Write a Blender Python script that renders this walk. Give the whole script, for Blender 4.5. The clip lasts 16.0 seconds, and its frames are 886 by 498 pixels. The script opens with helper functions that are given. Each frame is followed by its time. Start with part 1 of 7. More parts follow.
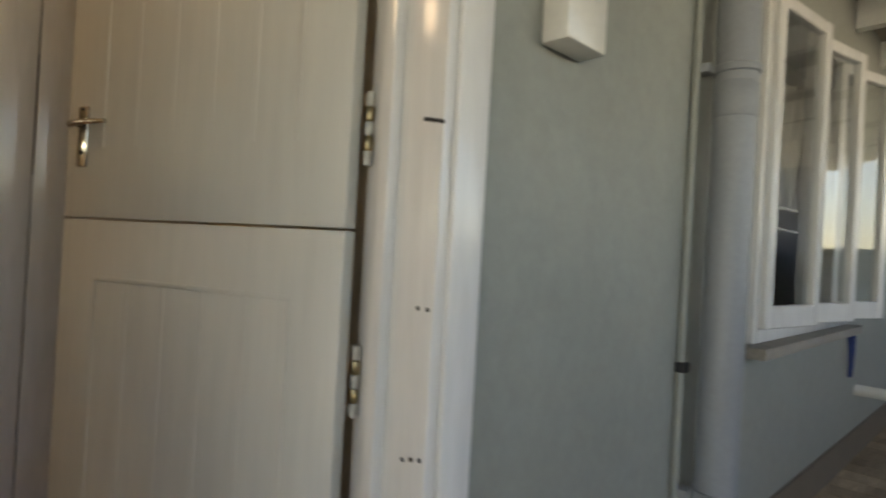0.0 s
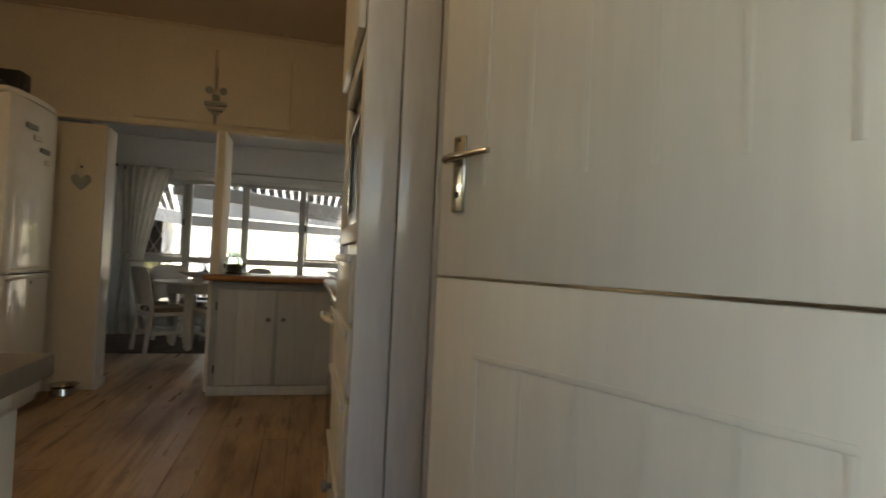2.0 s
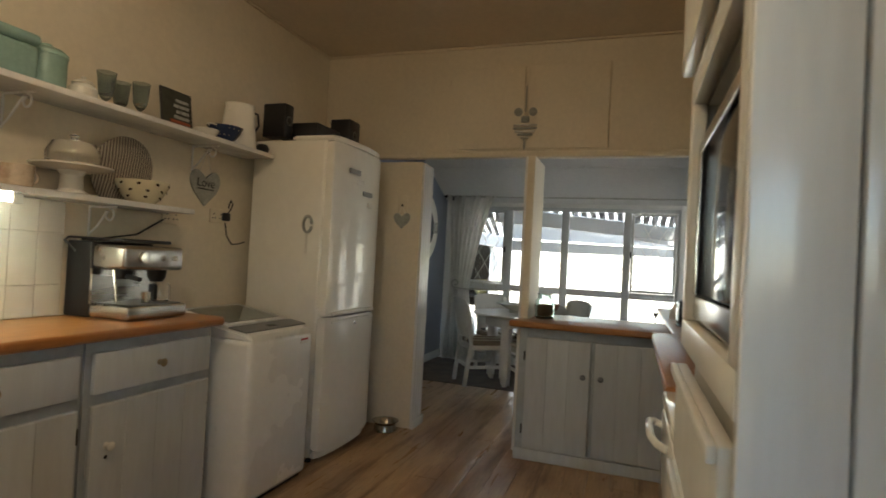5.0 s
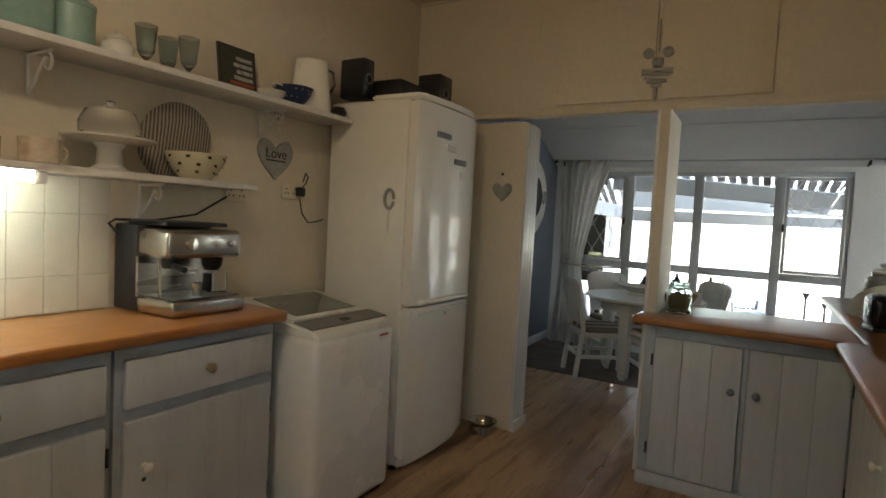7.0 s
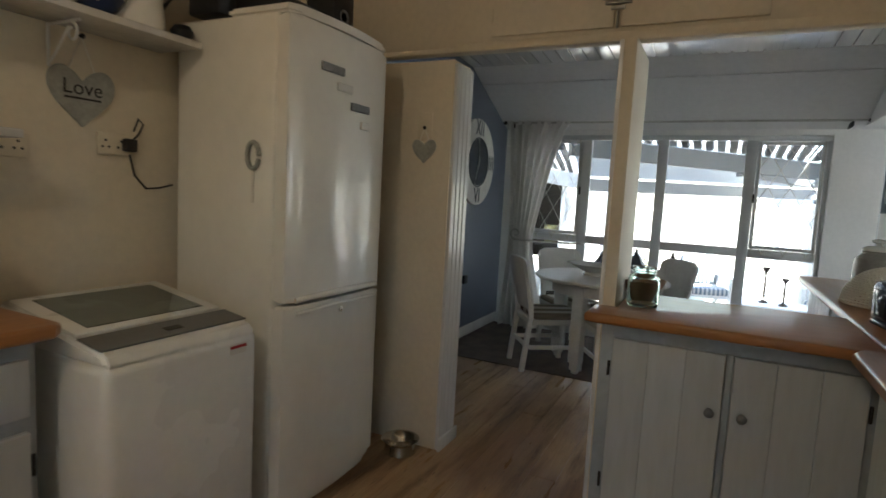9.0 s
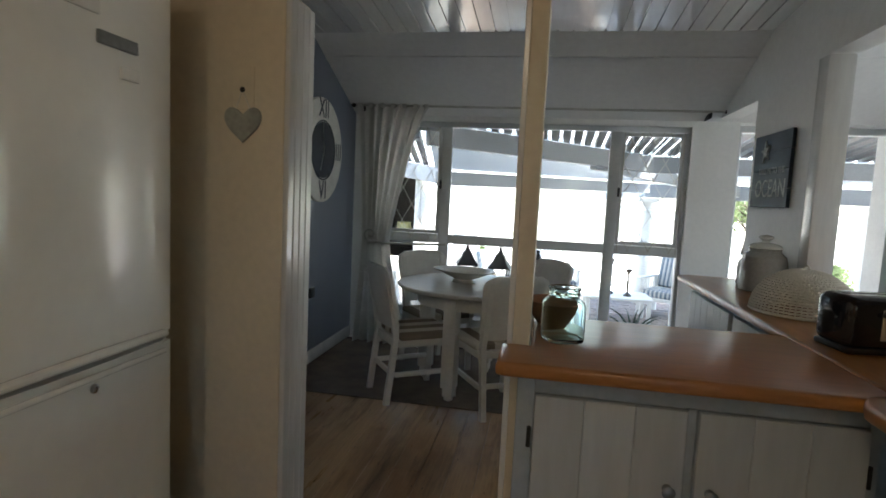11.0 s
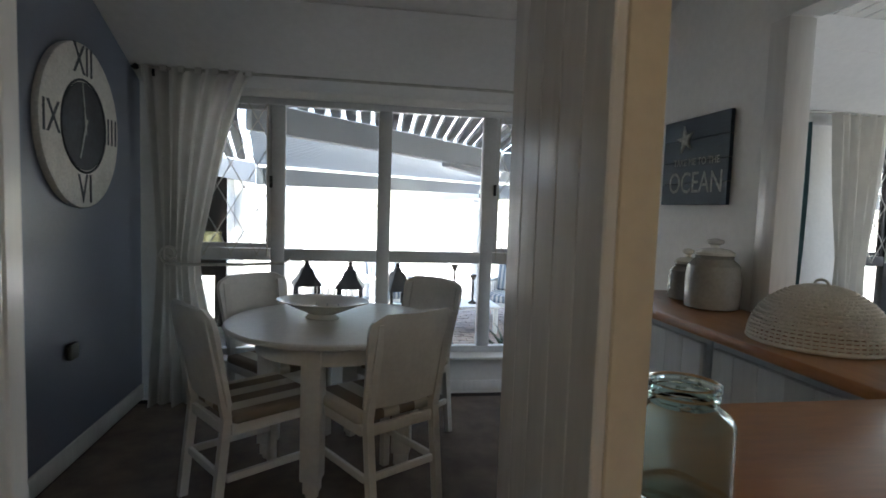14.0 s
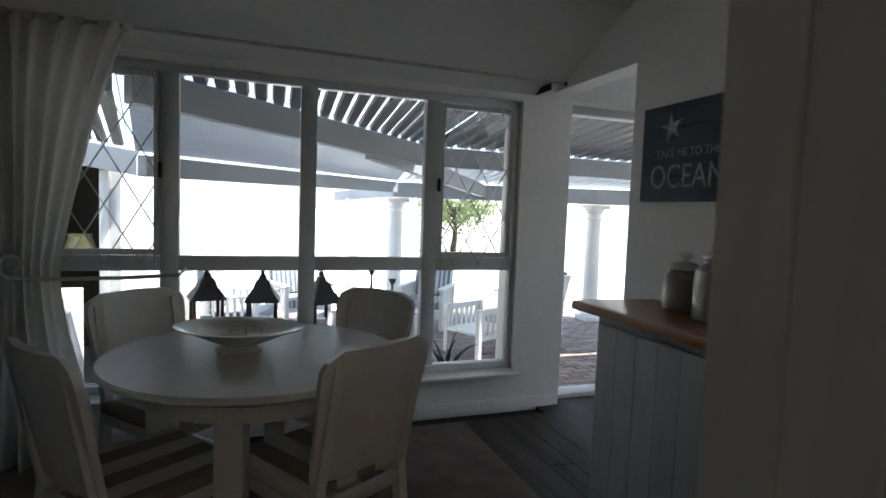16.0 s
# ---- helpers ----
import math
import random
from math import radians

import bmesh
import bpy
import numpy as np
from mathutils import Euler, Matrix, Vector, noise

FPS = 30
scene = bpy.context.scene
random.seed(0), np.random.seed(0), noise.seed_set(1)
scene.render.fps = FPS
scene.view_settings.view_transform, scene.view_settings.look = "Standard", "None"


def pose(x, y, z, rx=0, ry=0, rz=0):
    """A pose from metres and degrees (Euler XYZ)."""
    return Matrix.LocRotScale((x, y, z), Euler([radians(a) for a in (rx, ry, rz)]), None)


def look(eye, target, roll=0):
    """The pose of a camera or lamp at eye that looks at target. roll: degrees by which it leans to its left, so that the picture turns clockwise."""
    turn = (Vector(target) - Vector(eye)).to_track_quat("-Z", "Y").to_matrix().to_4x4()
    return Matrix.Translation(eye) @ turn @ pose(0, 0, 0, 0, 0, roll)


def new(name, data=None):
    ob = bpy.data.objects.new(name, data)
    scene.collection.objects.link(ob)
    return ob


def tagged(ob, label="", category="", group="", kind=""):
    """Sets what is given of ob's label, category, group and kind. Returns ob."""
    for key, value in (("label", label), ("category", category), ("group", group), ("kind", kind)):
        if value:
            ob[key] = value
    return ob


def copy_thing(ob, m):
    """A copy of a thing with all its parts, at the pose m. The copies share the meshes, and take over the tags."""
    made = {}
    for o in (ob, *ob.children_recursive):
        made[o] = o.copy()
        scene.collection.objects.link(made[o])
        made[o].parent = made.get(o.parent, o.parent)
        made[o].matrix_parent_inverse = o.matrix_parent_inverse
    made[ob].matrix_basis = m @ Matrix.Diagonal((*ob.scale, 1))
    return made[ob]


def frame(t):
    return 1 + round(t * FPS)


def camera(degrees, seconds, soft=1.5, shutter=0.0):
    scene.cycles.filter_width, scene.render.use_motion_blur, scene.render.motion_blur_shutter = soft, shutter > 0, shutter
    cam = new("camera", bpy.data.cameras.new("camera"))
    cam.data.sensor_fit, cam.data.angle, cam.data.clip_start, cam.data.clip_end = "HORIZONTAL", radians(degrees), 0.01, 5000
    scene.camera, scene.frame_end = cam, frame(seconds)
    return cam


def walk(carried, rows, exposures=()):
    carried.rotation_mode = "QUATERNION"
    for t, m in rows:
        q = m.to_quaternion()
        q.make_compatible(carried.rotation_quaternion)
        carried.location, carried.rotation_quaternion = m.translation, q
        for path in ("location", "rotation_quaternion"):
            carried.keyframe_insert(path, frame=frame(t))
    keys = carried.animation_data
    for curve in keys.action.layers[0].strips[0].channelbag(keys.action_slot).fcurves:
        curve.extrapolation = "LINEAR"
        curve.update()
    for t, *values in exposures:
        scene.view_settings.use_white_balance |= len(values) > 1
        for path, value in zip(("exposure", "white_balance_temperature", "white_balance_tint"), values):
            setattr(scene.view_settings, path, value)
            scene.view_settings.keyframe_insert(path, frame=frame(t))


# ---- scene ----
# The camera and its walk
cam = camera(77.6, 16.0, soft=1.6, shutter=0.4)
PATH = [
    (0, (-0.002, 0.084, 1.031), (-1.461, 1.452, 1.041), 3.2),
    (0.5, (-0.202, 0.049, 1.086), (-1.817, 1.228, 1.061), 2.4),
    (1, (-0.348, 0.028, 1.094), (-2.086, 1.016, 1.113), 2.6),
    (1.5, (-0.431, 0.043, 1.101), (-2.286, 0.79, 1.139), 2.6),
    (2, (-0.558, 0.07, 1.091), (-2.497, 0.557, 1.137), 2.6),
    (2.5, (-0.731, 0.113, 1.103), (-2.716, 0.35, 1.146), 2.5),
    (3, (-0.871, 0.166, 1.155), (-2.871, 0.176, 1.198), 2.8),
    (3.5, (-0.953, 0.183, 1.201), (-2.947, 0.027, 1.249), 2.9),
    (4, (-1.09, 0.179, 1.231), (-3.065, -0.133, 1.284), 3.0),
    (4.5, (-1.27, 0.137, 1.26), (-3.211, -0.34, 1.311), 3.0),
    (5, (-1.372, 0.095, 1.289), (-3.262, -0.557, 1.326), 3.1),
    (7.5, (-2.108, -0.12, 1.371), (-3.823, -1.142, 1.245), 3.1),
    (8, (-2.309, -0.154, 1.361), (-4.032, -1.157, 1.203), 3.1),
    (8.5, (-2.552, -0.18, 1.364), (-4.298, -1.138, 1.174), 3.1),
    (9, (-2.731, -0.215, 1.355), (-4.518, -1.091, 1.155), 3.1),
    (9.5, (-2.915, -0.271, 1.351), (-4.748, -1.04, 1.135), 3.1),
    (10, (-3.094, -0.357, 1.356), (-4.983, -0.98, 1.146), 3.0),
    (12.5, (-4.022, -0.801, 1.342), (-6.015, -0.765, 1.175), 2.3),
    (13, (-4.181, -0.861, 1.334), (-6.168, -0.688, 1.175), 2.1),
    (13.5, (-4.388, -0.926, 1.333), (-6.365, -0.665, 1.176), 2.0),
    (14, (-4.543, -0.939, 1.323), (-6.511, -0.614, 1.174), 1.9),
    (14.5, (-4.705, -0.976, 1.322), (-6.656, -0.559, 1.178), 1.8),
    (15, (-4.886, -1.021, 1.304), (-6.808, -0.486, 1.169), 1.6),
    (15.5, (-5.002, -1.054, 1.3), (-6.896, -0.425, 1.167), 2.2),
    (16, (-5.173, -1.065, 1.295), (-7.05, -0.388, 1.16), 2.1),
]
EXPOSURES = [(0.0, 2.05, 8500, 15), (1.0, 1.85, 8300, 13), (1.5, 1.98, 8100, 12), (2.5, 2.5, 7800, 11), (3.5, 2.8, 7300, 9), (5.0, 2.95, 6800, 7), (7.5, 2.85, 6400, 7), (10.0, 2.78, 6200, 7), (12.5, 2.5, 6300, 9), (14.5, 2.45, 6200, 10), (15.0, 2.3, 6200, 10), (15.5, 2.1, 6200, 10), (16.0, 1.72, 6200, 10)]
walk(cam, [(t, look(eye, target, roll)) for t, eye, target, roll in PATH], EXPOSURES)

# World, sun and lamps
world = bpy.data.worlds.new("world")
scene.world = world
world.use_nodes = True
sky = world.node_tree.nodes.new("ShaderNodeTexSky")
sky.sky_type, sky.sun_disc = "NISHITA", False
SUN_HIGH, SUN_TURN = 64.0, 12.0
sky.sun_elevation, sky.sun_rotation = radians(SUN_HIGH), radians(SUN_TURN)
background = world.node_tree.nodes["Background"]
background.inputs["Strength"].default_value = 0.15
world.node_tree.links.new(sky.outputs["Color"], background.inputs["Color"])


def lamp(name, kind, m, energy, colour=(1, 1, 1), **more):
    data = bpy.data.lights.new(name, kind)
    data.energy, data.color = energy, colour
    for key, value in more.items():
        if key == "size":
            data.shape, data.size, data.size_y = "RECTANGLE", value[0], value[1]
        if key == "angle":
            data.angle = value
        if key == "radius":
            data.shadow_soft_size = value
    ob = new(name, data)
    ob.matrix_basis = m
    return ob


# the sun stands high to the side of house and patio
sun_way = Vector((math.sin(radians(SUN_TURN)), math.cos(radians(SUN_TURN)), 0)) * math.cos(radians(SUN_HIGH)) + Vector((0, 0, math.sin(radians(SUN_HIGH))))
lamp("sun", "SUN", look((0, 0, 9), Vector((0, 0, 9)) - sun_way), 5.0, (1.0, 0.95, 0.87), angle=radians(0.5))
lamp("ceiling_bulb", "POINT", pose(-2.1, -0.9, 2.62), 2.75, (1.0, 0.80, 0.58), radius=0.08)
lamp("shelf_tube_light", "AREA", look((-2.55, -2.12, 1.435), (-2.55, -2.08, 0.9)), 0.2, (1.0, 0.97, 0.74), size=(0.5, 0.03))
# added fill lamp in an unseen lounge opening, brightens lounge and dining corner
lamp("lounge_fill_light", "AREA", look((-6.75, 5.40, 1.5), (-6.75, 0.0, 1.4)), 6.5, (0.86, 0.93, 1.0), size=(1.7, 1.2))


# ---- materials ----
def mat(name, colour, rough=0.5, metal=0.0, var=0.10, scale=3.0, fine=60.0, bump=0.05, coat=0.0, second=None, mix=0.5, stretch=(1, 1, 1), piece=0.0):
    """A painted, worn or grained surface: two scales of variation and a fine relief."""
    m = bpy.data.materials.new(name)
    m.use_nodes = True
    nt = m.node_tree
    bsdf = nt.nodes["Principled BSDF"]
    coord = nt.nodes.new("ShaderNodeTexCoord")
    mapping = nt.nodes.new("ShaderNodeMapping")
    mapping.inputs["Scale"].default_value = stretch
    nt.links.new(coord.outputs["Object"], mapping.inputs["Vector"])

    def noise_node(s, detail, rough_=0.6):
        n = nt.nodes.new("ShaderNodeTexNoise")
        n.inputs["Scale"].default_value, n.inputs["Detail"].default_value, n.inputs["Roughness"].default_value = s, detail, rough_
        nt.links.new(mapping.outputs["Vector"], n.inputs["Vector"])
        return n

    big, small = noise_node(scale, 4.0), noise_node(fine, 3.0)
    ramp = nt.nodes.new("ShaderNodeValToRGB")
    other = second or tuple(c * (1 - 2.2 * var) for c in colour)
    ramp.color_ramp.elements[0].color, ramp.color_ramp.elements[1].color = (*other, 1), (*colour, 1)
    ramp.color_ramp.elements[0].position, ramp.color_ramp.elements[1].position = mix - 0.22, mix + 0.18
    nt.links.new(big.outputs["Fac"], ramp.inputs["Fac"])
    grain = nt.nodes.new("ShaderNodeMapRange")
    grain.inputs["From Min"].default_value, grain.inputs["From Max"].default_value = 0.3, 0.7
    grain.inputs["To Min"].default_value, grain.inputs["To Max"].default_value = 1 - var, 1 + var * 0.5
    nt.links.new(small.outputs["Fac"], grain.inputs["Value"])
    mul = nt.nodes.new("ShaderNodeMix")
    mul.data_type, mul.blend_type = "RGBA", "MULTIPLY"
    mul.inputs["Factor"].default_value = 1.0
    nt.links.new(ramp.outputs["Color"], mul.inputs["A"])
    nt.links.new(grain.outputs["Result"], mul.inputs["B"])
    colour_out = mul.outputs["Result"]
    if piece:
        info = nt.nodes.new("ShaderNodeObjectInfo")
        shift = nt.nodes.new("ShaderNodeVectorMath")
        shift.operation = "SCALE"
        shift.inputs[0].default_value = (13.0, 7.0, 5.0)
        nt.links.new(info.outputs["Random"], shift.inputs["Scale"])
        nt.links.new(shift.outputs["Vector"], mapping.inputs["Location"])
        spread = nt.nodes.new("ShaderNodeMapRange")
        spread.inputs["To Min"].default_value, spread.inputs["To Max"].default_value = 1 - piece, 1 + piece * 0.4
        nt.links.new(info.outputs["Random"], spread.inputs["Value"])
        mul2 = nt.nodes.new("ShaderNodeMix")
        mul2.data_type, mul2.blend_type = "RGBA", "MULTIPLY"
        mul2.inputs["Factor"].default_value = 1.0
        nt.links.new(colour_out, mul2.inputs["A"])
        nt.links.new(spread.outputs["Result"], mul2.inputs["B"])
        colour_out = mul2.outputs["Result"]
    nt.links.new(colour_out, bsdf.inputs["Base Color"])
    rr = nt.nodes.new("ShaderNodeMapRange")
    rr.inputs["To Min"].default_value, rr.inputs["To Max"].default_value = max(rough - 0.08, 0.02), min(rough + 0.12, 1)
    nt.links.new(big.outputs["Fac"], rr.inputs["Value"])
    nt.links.new(rr.outputs["Result"], bsdf.inputs["Roughness"])
    bsdf.inputs["Metallic"].default_value = metal
    bsdf.inputs["Coat Weight"].default_value = coat
    bsdf.inputs["Coat Roughness"].default_value = 0.12
    if bump:
        b = nt.nodes.new("ShaderNodeBump")
        b.inputs["Strength"].default_value, b.inputs["Distance"].default_value = bump, 0.004
        nt.links.new(small.outputs["Fac"], b.inputs["Height"])
        nt.links.new(b.outputs["Normal"], bsdf.inputs["Normal"])
    return m


def glass_mat(name, colour=(1, 1, 1), rough=0.0, ior=1.45):
    m = bpy.data.materials.new(name)
    m.use_nodes = True
    b = m.node_tree.nodes["Principled BSDF"]
    b.inputs["Base Color"].default_value = (*colour, 1)
    b.inputs["Transmission Weight"].default_value, b.inputs["Roughness"].default_value, b.inputs["IOR"].default_value = 1.0, rough, ior
    return m


def thin_mat(name, colour, share, rough=0.6):
    """Cloth, leaf or plastic sheet that lets light through."""
    m = bpy.data.materials.new(name)
    m.use_nodes = True
    nt = m.node_tree
    bsdf, out = nt.nodes["Principled BSDF"], nt.nodes["Material Output"]
    coord, n = nt.nodes.new("ShaderNodeTexCoord"), nt.nodes.new("ShaderNodeTexNoise")
    n.inputs["Scale"].default_value, n.inputs["Detail"].default_value = 9.0, 5.0
    nt.links.new(coord.outputs["Object"], n.inputs["Vector"])
    ramp = nt.nodes.new("ShaderNodeValToRGB")
    ramp.color_ramp.elements[0].color, ramp.color_ramp.elements[1].color = (*[c * 0.8 for c in colour], 1), (*colour, 1)
    nt.links.new(n.outputs["Fac"], ramp.inputs["Fac"])
    nt.links.new(ramp.outputs["Color"], bsdf.inputs["Base Color"])
    bsdf.inputs["Roughness"].default_value = rough
    through_it, mixer = nt.nodes.new("ShaderNodeBsdfTranslucent"), nt.nodes.new("ShaderNodeMixShader")
    nt.links.new(ramp.outputs["Color"], through_it.inputs["Color"])
    mixer.inputs["Fac"].default_value = share
    nt.links.new(bsdf.outputs["BSDF"], mixer.inputs[1])
    nt.links.new(through_it.outputs["BSDF"], mixer.inputs[2])
    nt.links.new(mixer.outputs["Shader"], out.inputs["Surface"])
    return m


def glow_mat(name, colour, strength):
    m = bpy.data.materials.new(name)
    m.use_nodes = True
    b = m.node_tree.nodes["Principled BSDF"]
    b.inputs["Base Color"].default_value = (0.9, 0.9, 0.9, 1)
    b.inputs["Emission Color"].default_value, b.inputs["Emission Strength"].default_value = (*colour, 1), strength
    return m


def stripe_mat(name, a, b, per_metre, axis=0):
    m = mat(name, a, 0.85, var=0.08, bump=0.25, fine=400)
    nt = m.node_tree
    coord, sep = nt.nodes.new("ShaderNodeTexCoord"), nt.nodes.new("ShaderNodeSeparateXYZ")
    nt.links.new(coord.outputs["Object"], sep.inputs["Vector"])
    times, frac, step = nt.nodes.new("ShaderNodeMath"), nt.nodes.new("ShaderNodeMath"), nt.nodes.new("ShaderNodeMath")
    times.operation, frac.operation, step.operation = "MULTIPLY", "FRACT", "GREATER_THAN"
    times.inputs[1].default_value, step.inputs[1].default_value = per_metre, 0.5
    nt.links.new(sep.outputs[axis], times.inputs[0])
    nt.links.new(times.outputs[0], frac.inputs[0])
    nt.links.new(frac.outputs[0], step.inputs[0])
    mixer = nt.nodes.new("ShaderNodeMix")
    mixer.data_type = "RGBA"
    mixer.inputs["A"].default_value, mixer.inputs["B"].default_value = (*a, 1), (*b, 1)
    nt.links.new(step.outputs[0], mixer.inputs["Factor"])
    nt.links.new(mixer.outputs["Result"], nt.nodes["Principled BSDF"].inputs["Base Color"])
    return m


CREAM = mat("cream_wall_paint", (0.78, 0.70, 0.56), 0.55, var=0.05, scale=1.3, fine=35, bump=0.12)
CEIL = mat("cream_ceiling_paint", (0.74, 0.64, 0.50), 0.7, var=0.05, scale=0.9, fine=25, bump=0.08)
WHITE = mat("white_wall_paint", (0.86, 0.85, 0.83), 0.6, var=0.04, scale=1.2, fine=30, bump=0.12)
SLOPE = mat("white_ceiling_board", (0.84, 0.83, 0.82), 0.6, var=0.04, scale=0.9, fine=22, bump=0.06)
CEIL_BOARD = mat("gloss_white_ceiling_boards", (0.86, 0.85, 0.83), 0.12, var=0.03, scale=5, fine=40, bump=0.02, coat=0.8, stretch=(0.15, 1, 1))
GLOSS_WHITE = mat("gloss_white_wood_paint", (0.82, 0.81, 0.79), 0.15, var=0.05, scale=5, fine=40, bump=0.08, stretch=(1, 1, 0.15))
DOOR_WHITE = mat("cream_white_door_paint", (0.69, 0.67, 0.605), 0.3, var=0.05, scale=2.5, fine=30, bump=0.07, stretch=(1, 1, 0.1))
GREY_WALL = mat("dark_grey_wall_paint", (0.20, 0.225, 0.285), 0.34, var=0.04, scale=1.5, fine=40, bump=0.12)
EXT_WALL = mat("grey_green_outside_paint", (0.33, 0.345, 0.31), 0.5, var=0.07, scale=1.4, fine=25, bump=0.15)
CAB = mat("pale_grey_cabinet_paint", (0.56, 0.59, 0.61), 0.4, var=0.07, scale=4, fine=30, bump=0.1, stretch=(1, 1, 0.15), piece=0.06)
CAB_EDGE = mat("blue_grey_cabinet_frame", (0.42, 0.46, 0.50), 0.45, var=0.08, scale=5, fine=30, bump=0.1)
COUNTER = mat("varnished_orange_wood", (0.38, 0.165, 0.05), 0.3, var=0.16, scale=3.0, fine=26, bump=0.03, coat=0.15, second=(0.36, 0.14, 0.04), stretch=(0.35, 2.5, 2))
COUNTER_Y = mat("varnished_orange_wood_across", (0.38, 0.165, 0.05), 0.3, var=0.16, scale=3.0, fine=26, bump=0.03, coat=0.15, second=(0.36, 0.14, 0.04), stretch=(2.5, 0.35, 2))


def board_mat(name, pale, mid, dark, rough, piece):
    """Old floorboards: wear that runs on from board to board, streaks along the grain, dark specks and a little difference from board to board."""
    m = bpy.data.materials.new(name)
    m.use_nodes = True
    nt = m.node_tree
    bsdf = nt.nodes["Principled BSDF"]
    geo = nt.nodes.new("ShaderNodeNewGeometry")

    def noise_at(stretch, detail, rough_=0.6):
        mp, n = nt.nodes.new("ShaderNodeMapping"), nt.nodes.new("ShaderNodeTexNoise")
        mp.inputs["Scale"].default_value = stretch
        n.inputs["Scale"].default_value, n.inputs["Detail"].default_value, n.inputs["Roughness"].default_value = 1.0, detail, rough_
        nt.links.new(geo.outputs["Position"], mp.inputs["Vector"])
        nt.links.new(mp.outputs["Vector"], n.inputs["Vector"])
        return n.outputs["Fac"]

    def blend(kind, fac, one, two):
        mx = nt.nodes.new("ShaderNodeMix")
        mx.data_type, mx.blend_type = "RGBA", kind
        for key, value in (("Factor", fac), ("A", one), ("B", two)):
            if isinstance(value, bpy.types.NodeSocket):
                nt.links.new(value, mx.inputs[key])
            else:
                mx.inputs[key].default_value = value
        return mx.outputs["Result"]

    def span(value, a, b, lo, hi):
        mr = nt.nodes.new("ShaderNodeMapRange")
        for key, q in (("From Min", a), ("From Max", b), ("To Min", lo), ("To Max", hi)):
            mr.inputs[key].default_value = q
        nt.links.new(value, mr.inputs["Value"])
        return mr.outputs["Result"]

    wear, streak, grain, speck = noise_at((0.55, 1.5, 1), 5.0), noise_at((1.1, 9.0, 1), 5.0, 0.65), noise_at((5.0, 120.0, 1), 3.0), noise_at((14.0, 60.0, 1), 2.0)
    c = blend("MIX", span(wear, 0.42, 0.56, 0.0, 1.0), (*mid, 1), (*pale, 1))
    c = blend("MIX", span(wear, 0.56, 0.70, 0.0, 0.55), c, (*mid, 1))
    c = blend("MIX", span(streak, 0.52, 0.70, 0.0, 0.85), c, (*dark, 1))
    c = blend("MULTIPLY", 1.0, c, span(grain, 0.3, 0.7, 0.82, 1.06))
    c = blend("MULTIPLY", 1.0, c, span(speck, 0.68, 0.74, 1.0, 0.35))
    info = nt.nodes.new("ShaderNodeObjectInfo")
    c = blend("MULTIPLY", 1.0, c, span(info.outputs["Random"], 0.0, 1.0, 1 - piece, 1 + piece * 0.5))
    nt.links.new(c, bsdf.inputs["Base Color"])
    nt.links.new(span(streak, 0.3, 0.7, rough - 0.06, rough + 0.16), bsdf.inputs["Roughness"])
    bump = nt.nodes.new("ShaderNodeBump")
    bump.inputs["Strength"].default_value, bump.inputs["Distance"].default_value = 0.25, 0.003
    nt.links.new(grain, bump.inputs["Height"])
    nt.links.new(bump.outputs["Normal"], bsdf.inputs["Normal"])
    return m


FLOOR = board_mat("worn_pine_boards", (0.56, 0.37, 0.20), (0.34, 0.20, 0.10), (0.13, 0.075, 0.045), 0.30, 0.10)
# much darker brown, for the lounge and the planks past x = -6.9
FLOOR_DARK = board_mat("dark_brown_boards", (0.06, 0.04, 0.03), (0.042, 0.028, 0.021), (0.025, 0.018, 0.014), 0.62, 0.12)
UNDER = mat("dark_floor_gap", (0.03, 0.02, 0.015), 0.9, var=0.2)
RUG = mat("brown_flat_rug", (0.21, 0.165, 0.135), 0.95, var=0.2, scale=6, fine=300, bump=0.5)
ENAMEL = mat("white_appliance_enamel", (0.87, 0.85, 0.78), 0.09, var=0.03, scale=2, fine=15, bump=0.008)
ENAMEL2 = mat("white_washer_plastic", (0.86, 0.86, 0.83), 0.25, var=0.03, scale=2, fine=20, bump=0.02)
GREY_PLASTIC = mat("grey_panel_plastic", (0.16, 0.165, 0.17), 0.3, var=0.06)
BLACK = mat("black_plastic", (0.018, 0.018, 0.02), 0.35, var=0.2)
BLACK_GLOSS = mat("black_oven_glass", (0.012, 0.012, 0.014), 0.05, var=0.1, bump=0.0)
STEEL = mat("brushed_steel", (0.60, 0.59, 0.57), 0.22, 1.0, var=0.08, fine=150, bump=0.03, stretch=(0.1, 1, 1))
BRASS = mat("dull_brass", (0.50, 0.40, 0.24), 0.3, 1.0, var=0.2)
PEWTER = mat("dull_pewter", (0.24, 0.25, 0.27), 0.42, 0.8, var=0.1)
CHROME = mat("chrome", (0.62, 0.60, 0.55), 0.12, 1.0, var=0.1, bump=0.0)
IRON = mat("dark_iron", (0.05, 0.048, 0.05), 0.5, 0.6, var=0.2)
ALU = mat("painted_window_aluminium", (0.66, 0.67, 0.68), 0.4, var=0.06, bump=0.03)
TILE = mat("glazed_white_tile", (0.72, 0.68, 0.58), 0.15, var=0.03, scale=3, fine=12, bump=0.04, piece=0.06)
GROUT = mat("grout", (0.48, 0.43, 0.36), 0.9, var=0.1, fine=200)
CURTAIN = thin_mat("sheer_white_curtain", (0.88, 0.86, 0.82), 0.6, 0.9)
TEAL_CLOTH = thin_mat("teal_curtain", (0.10, 0.19, 0.20), 0.15, 0.9)
GREEN_GLASS = glass_mat("green_bottle_glass", (0.84, 0.97, 0.95), 0.0, 1.22)
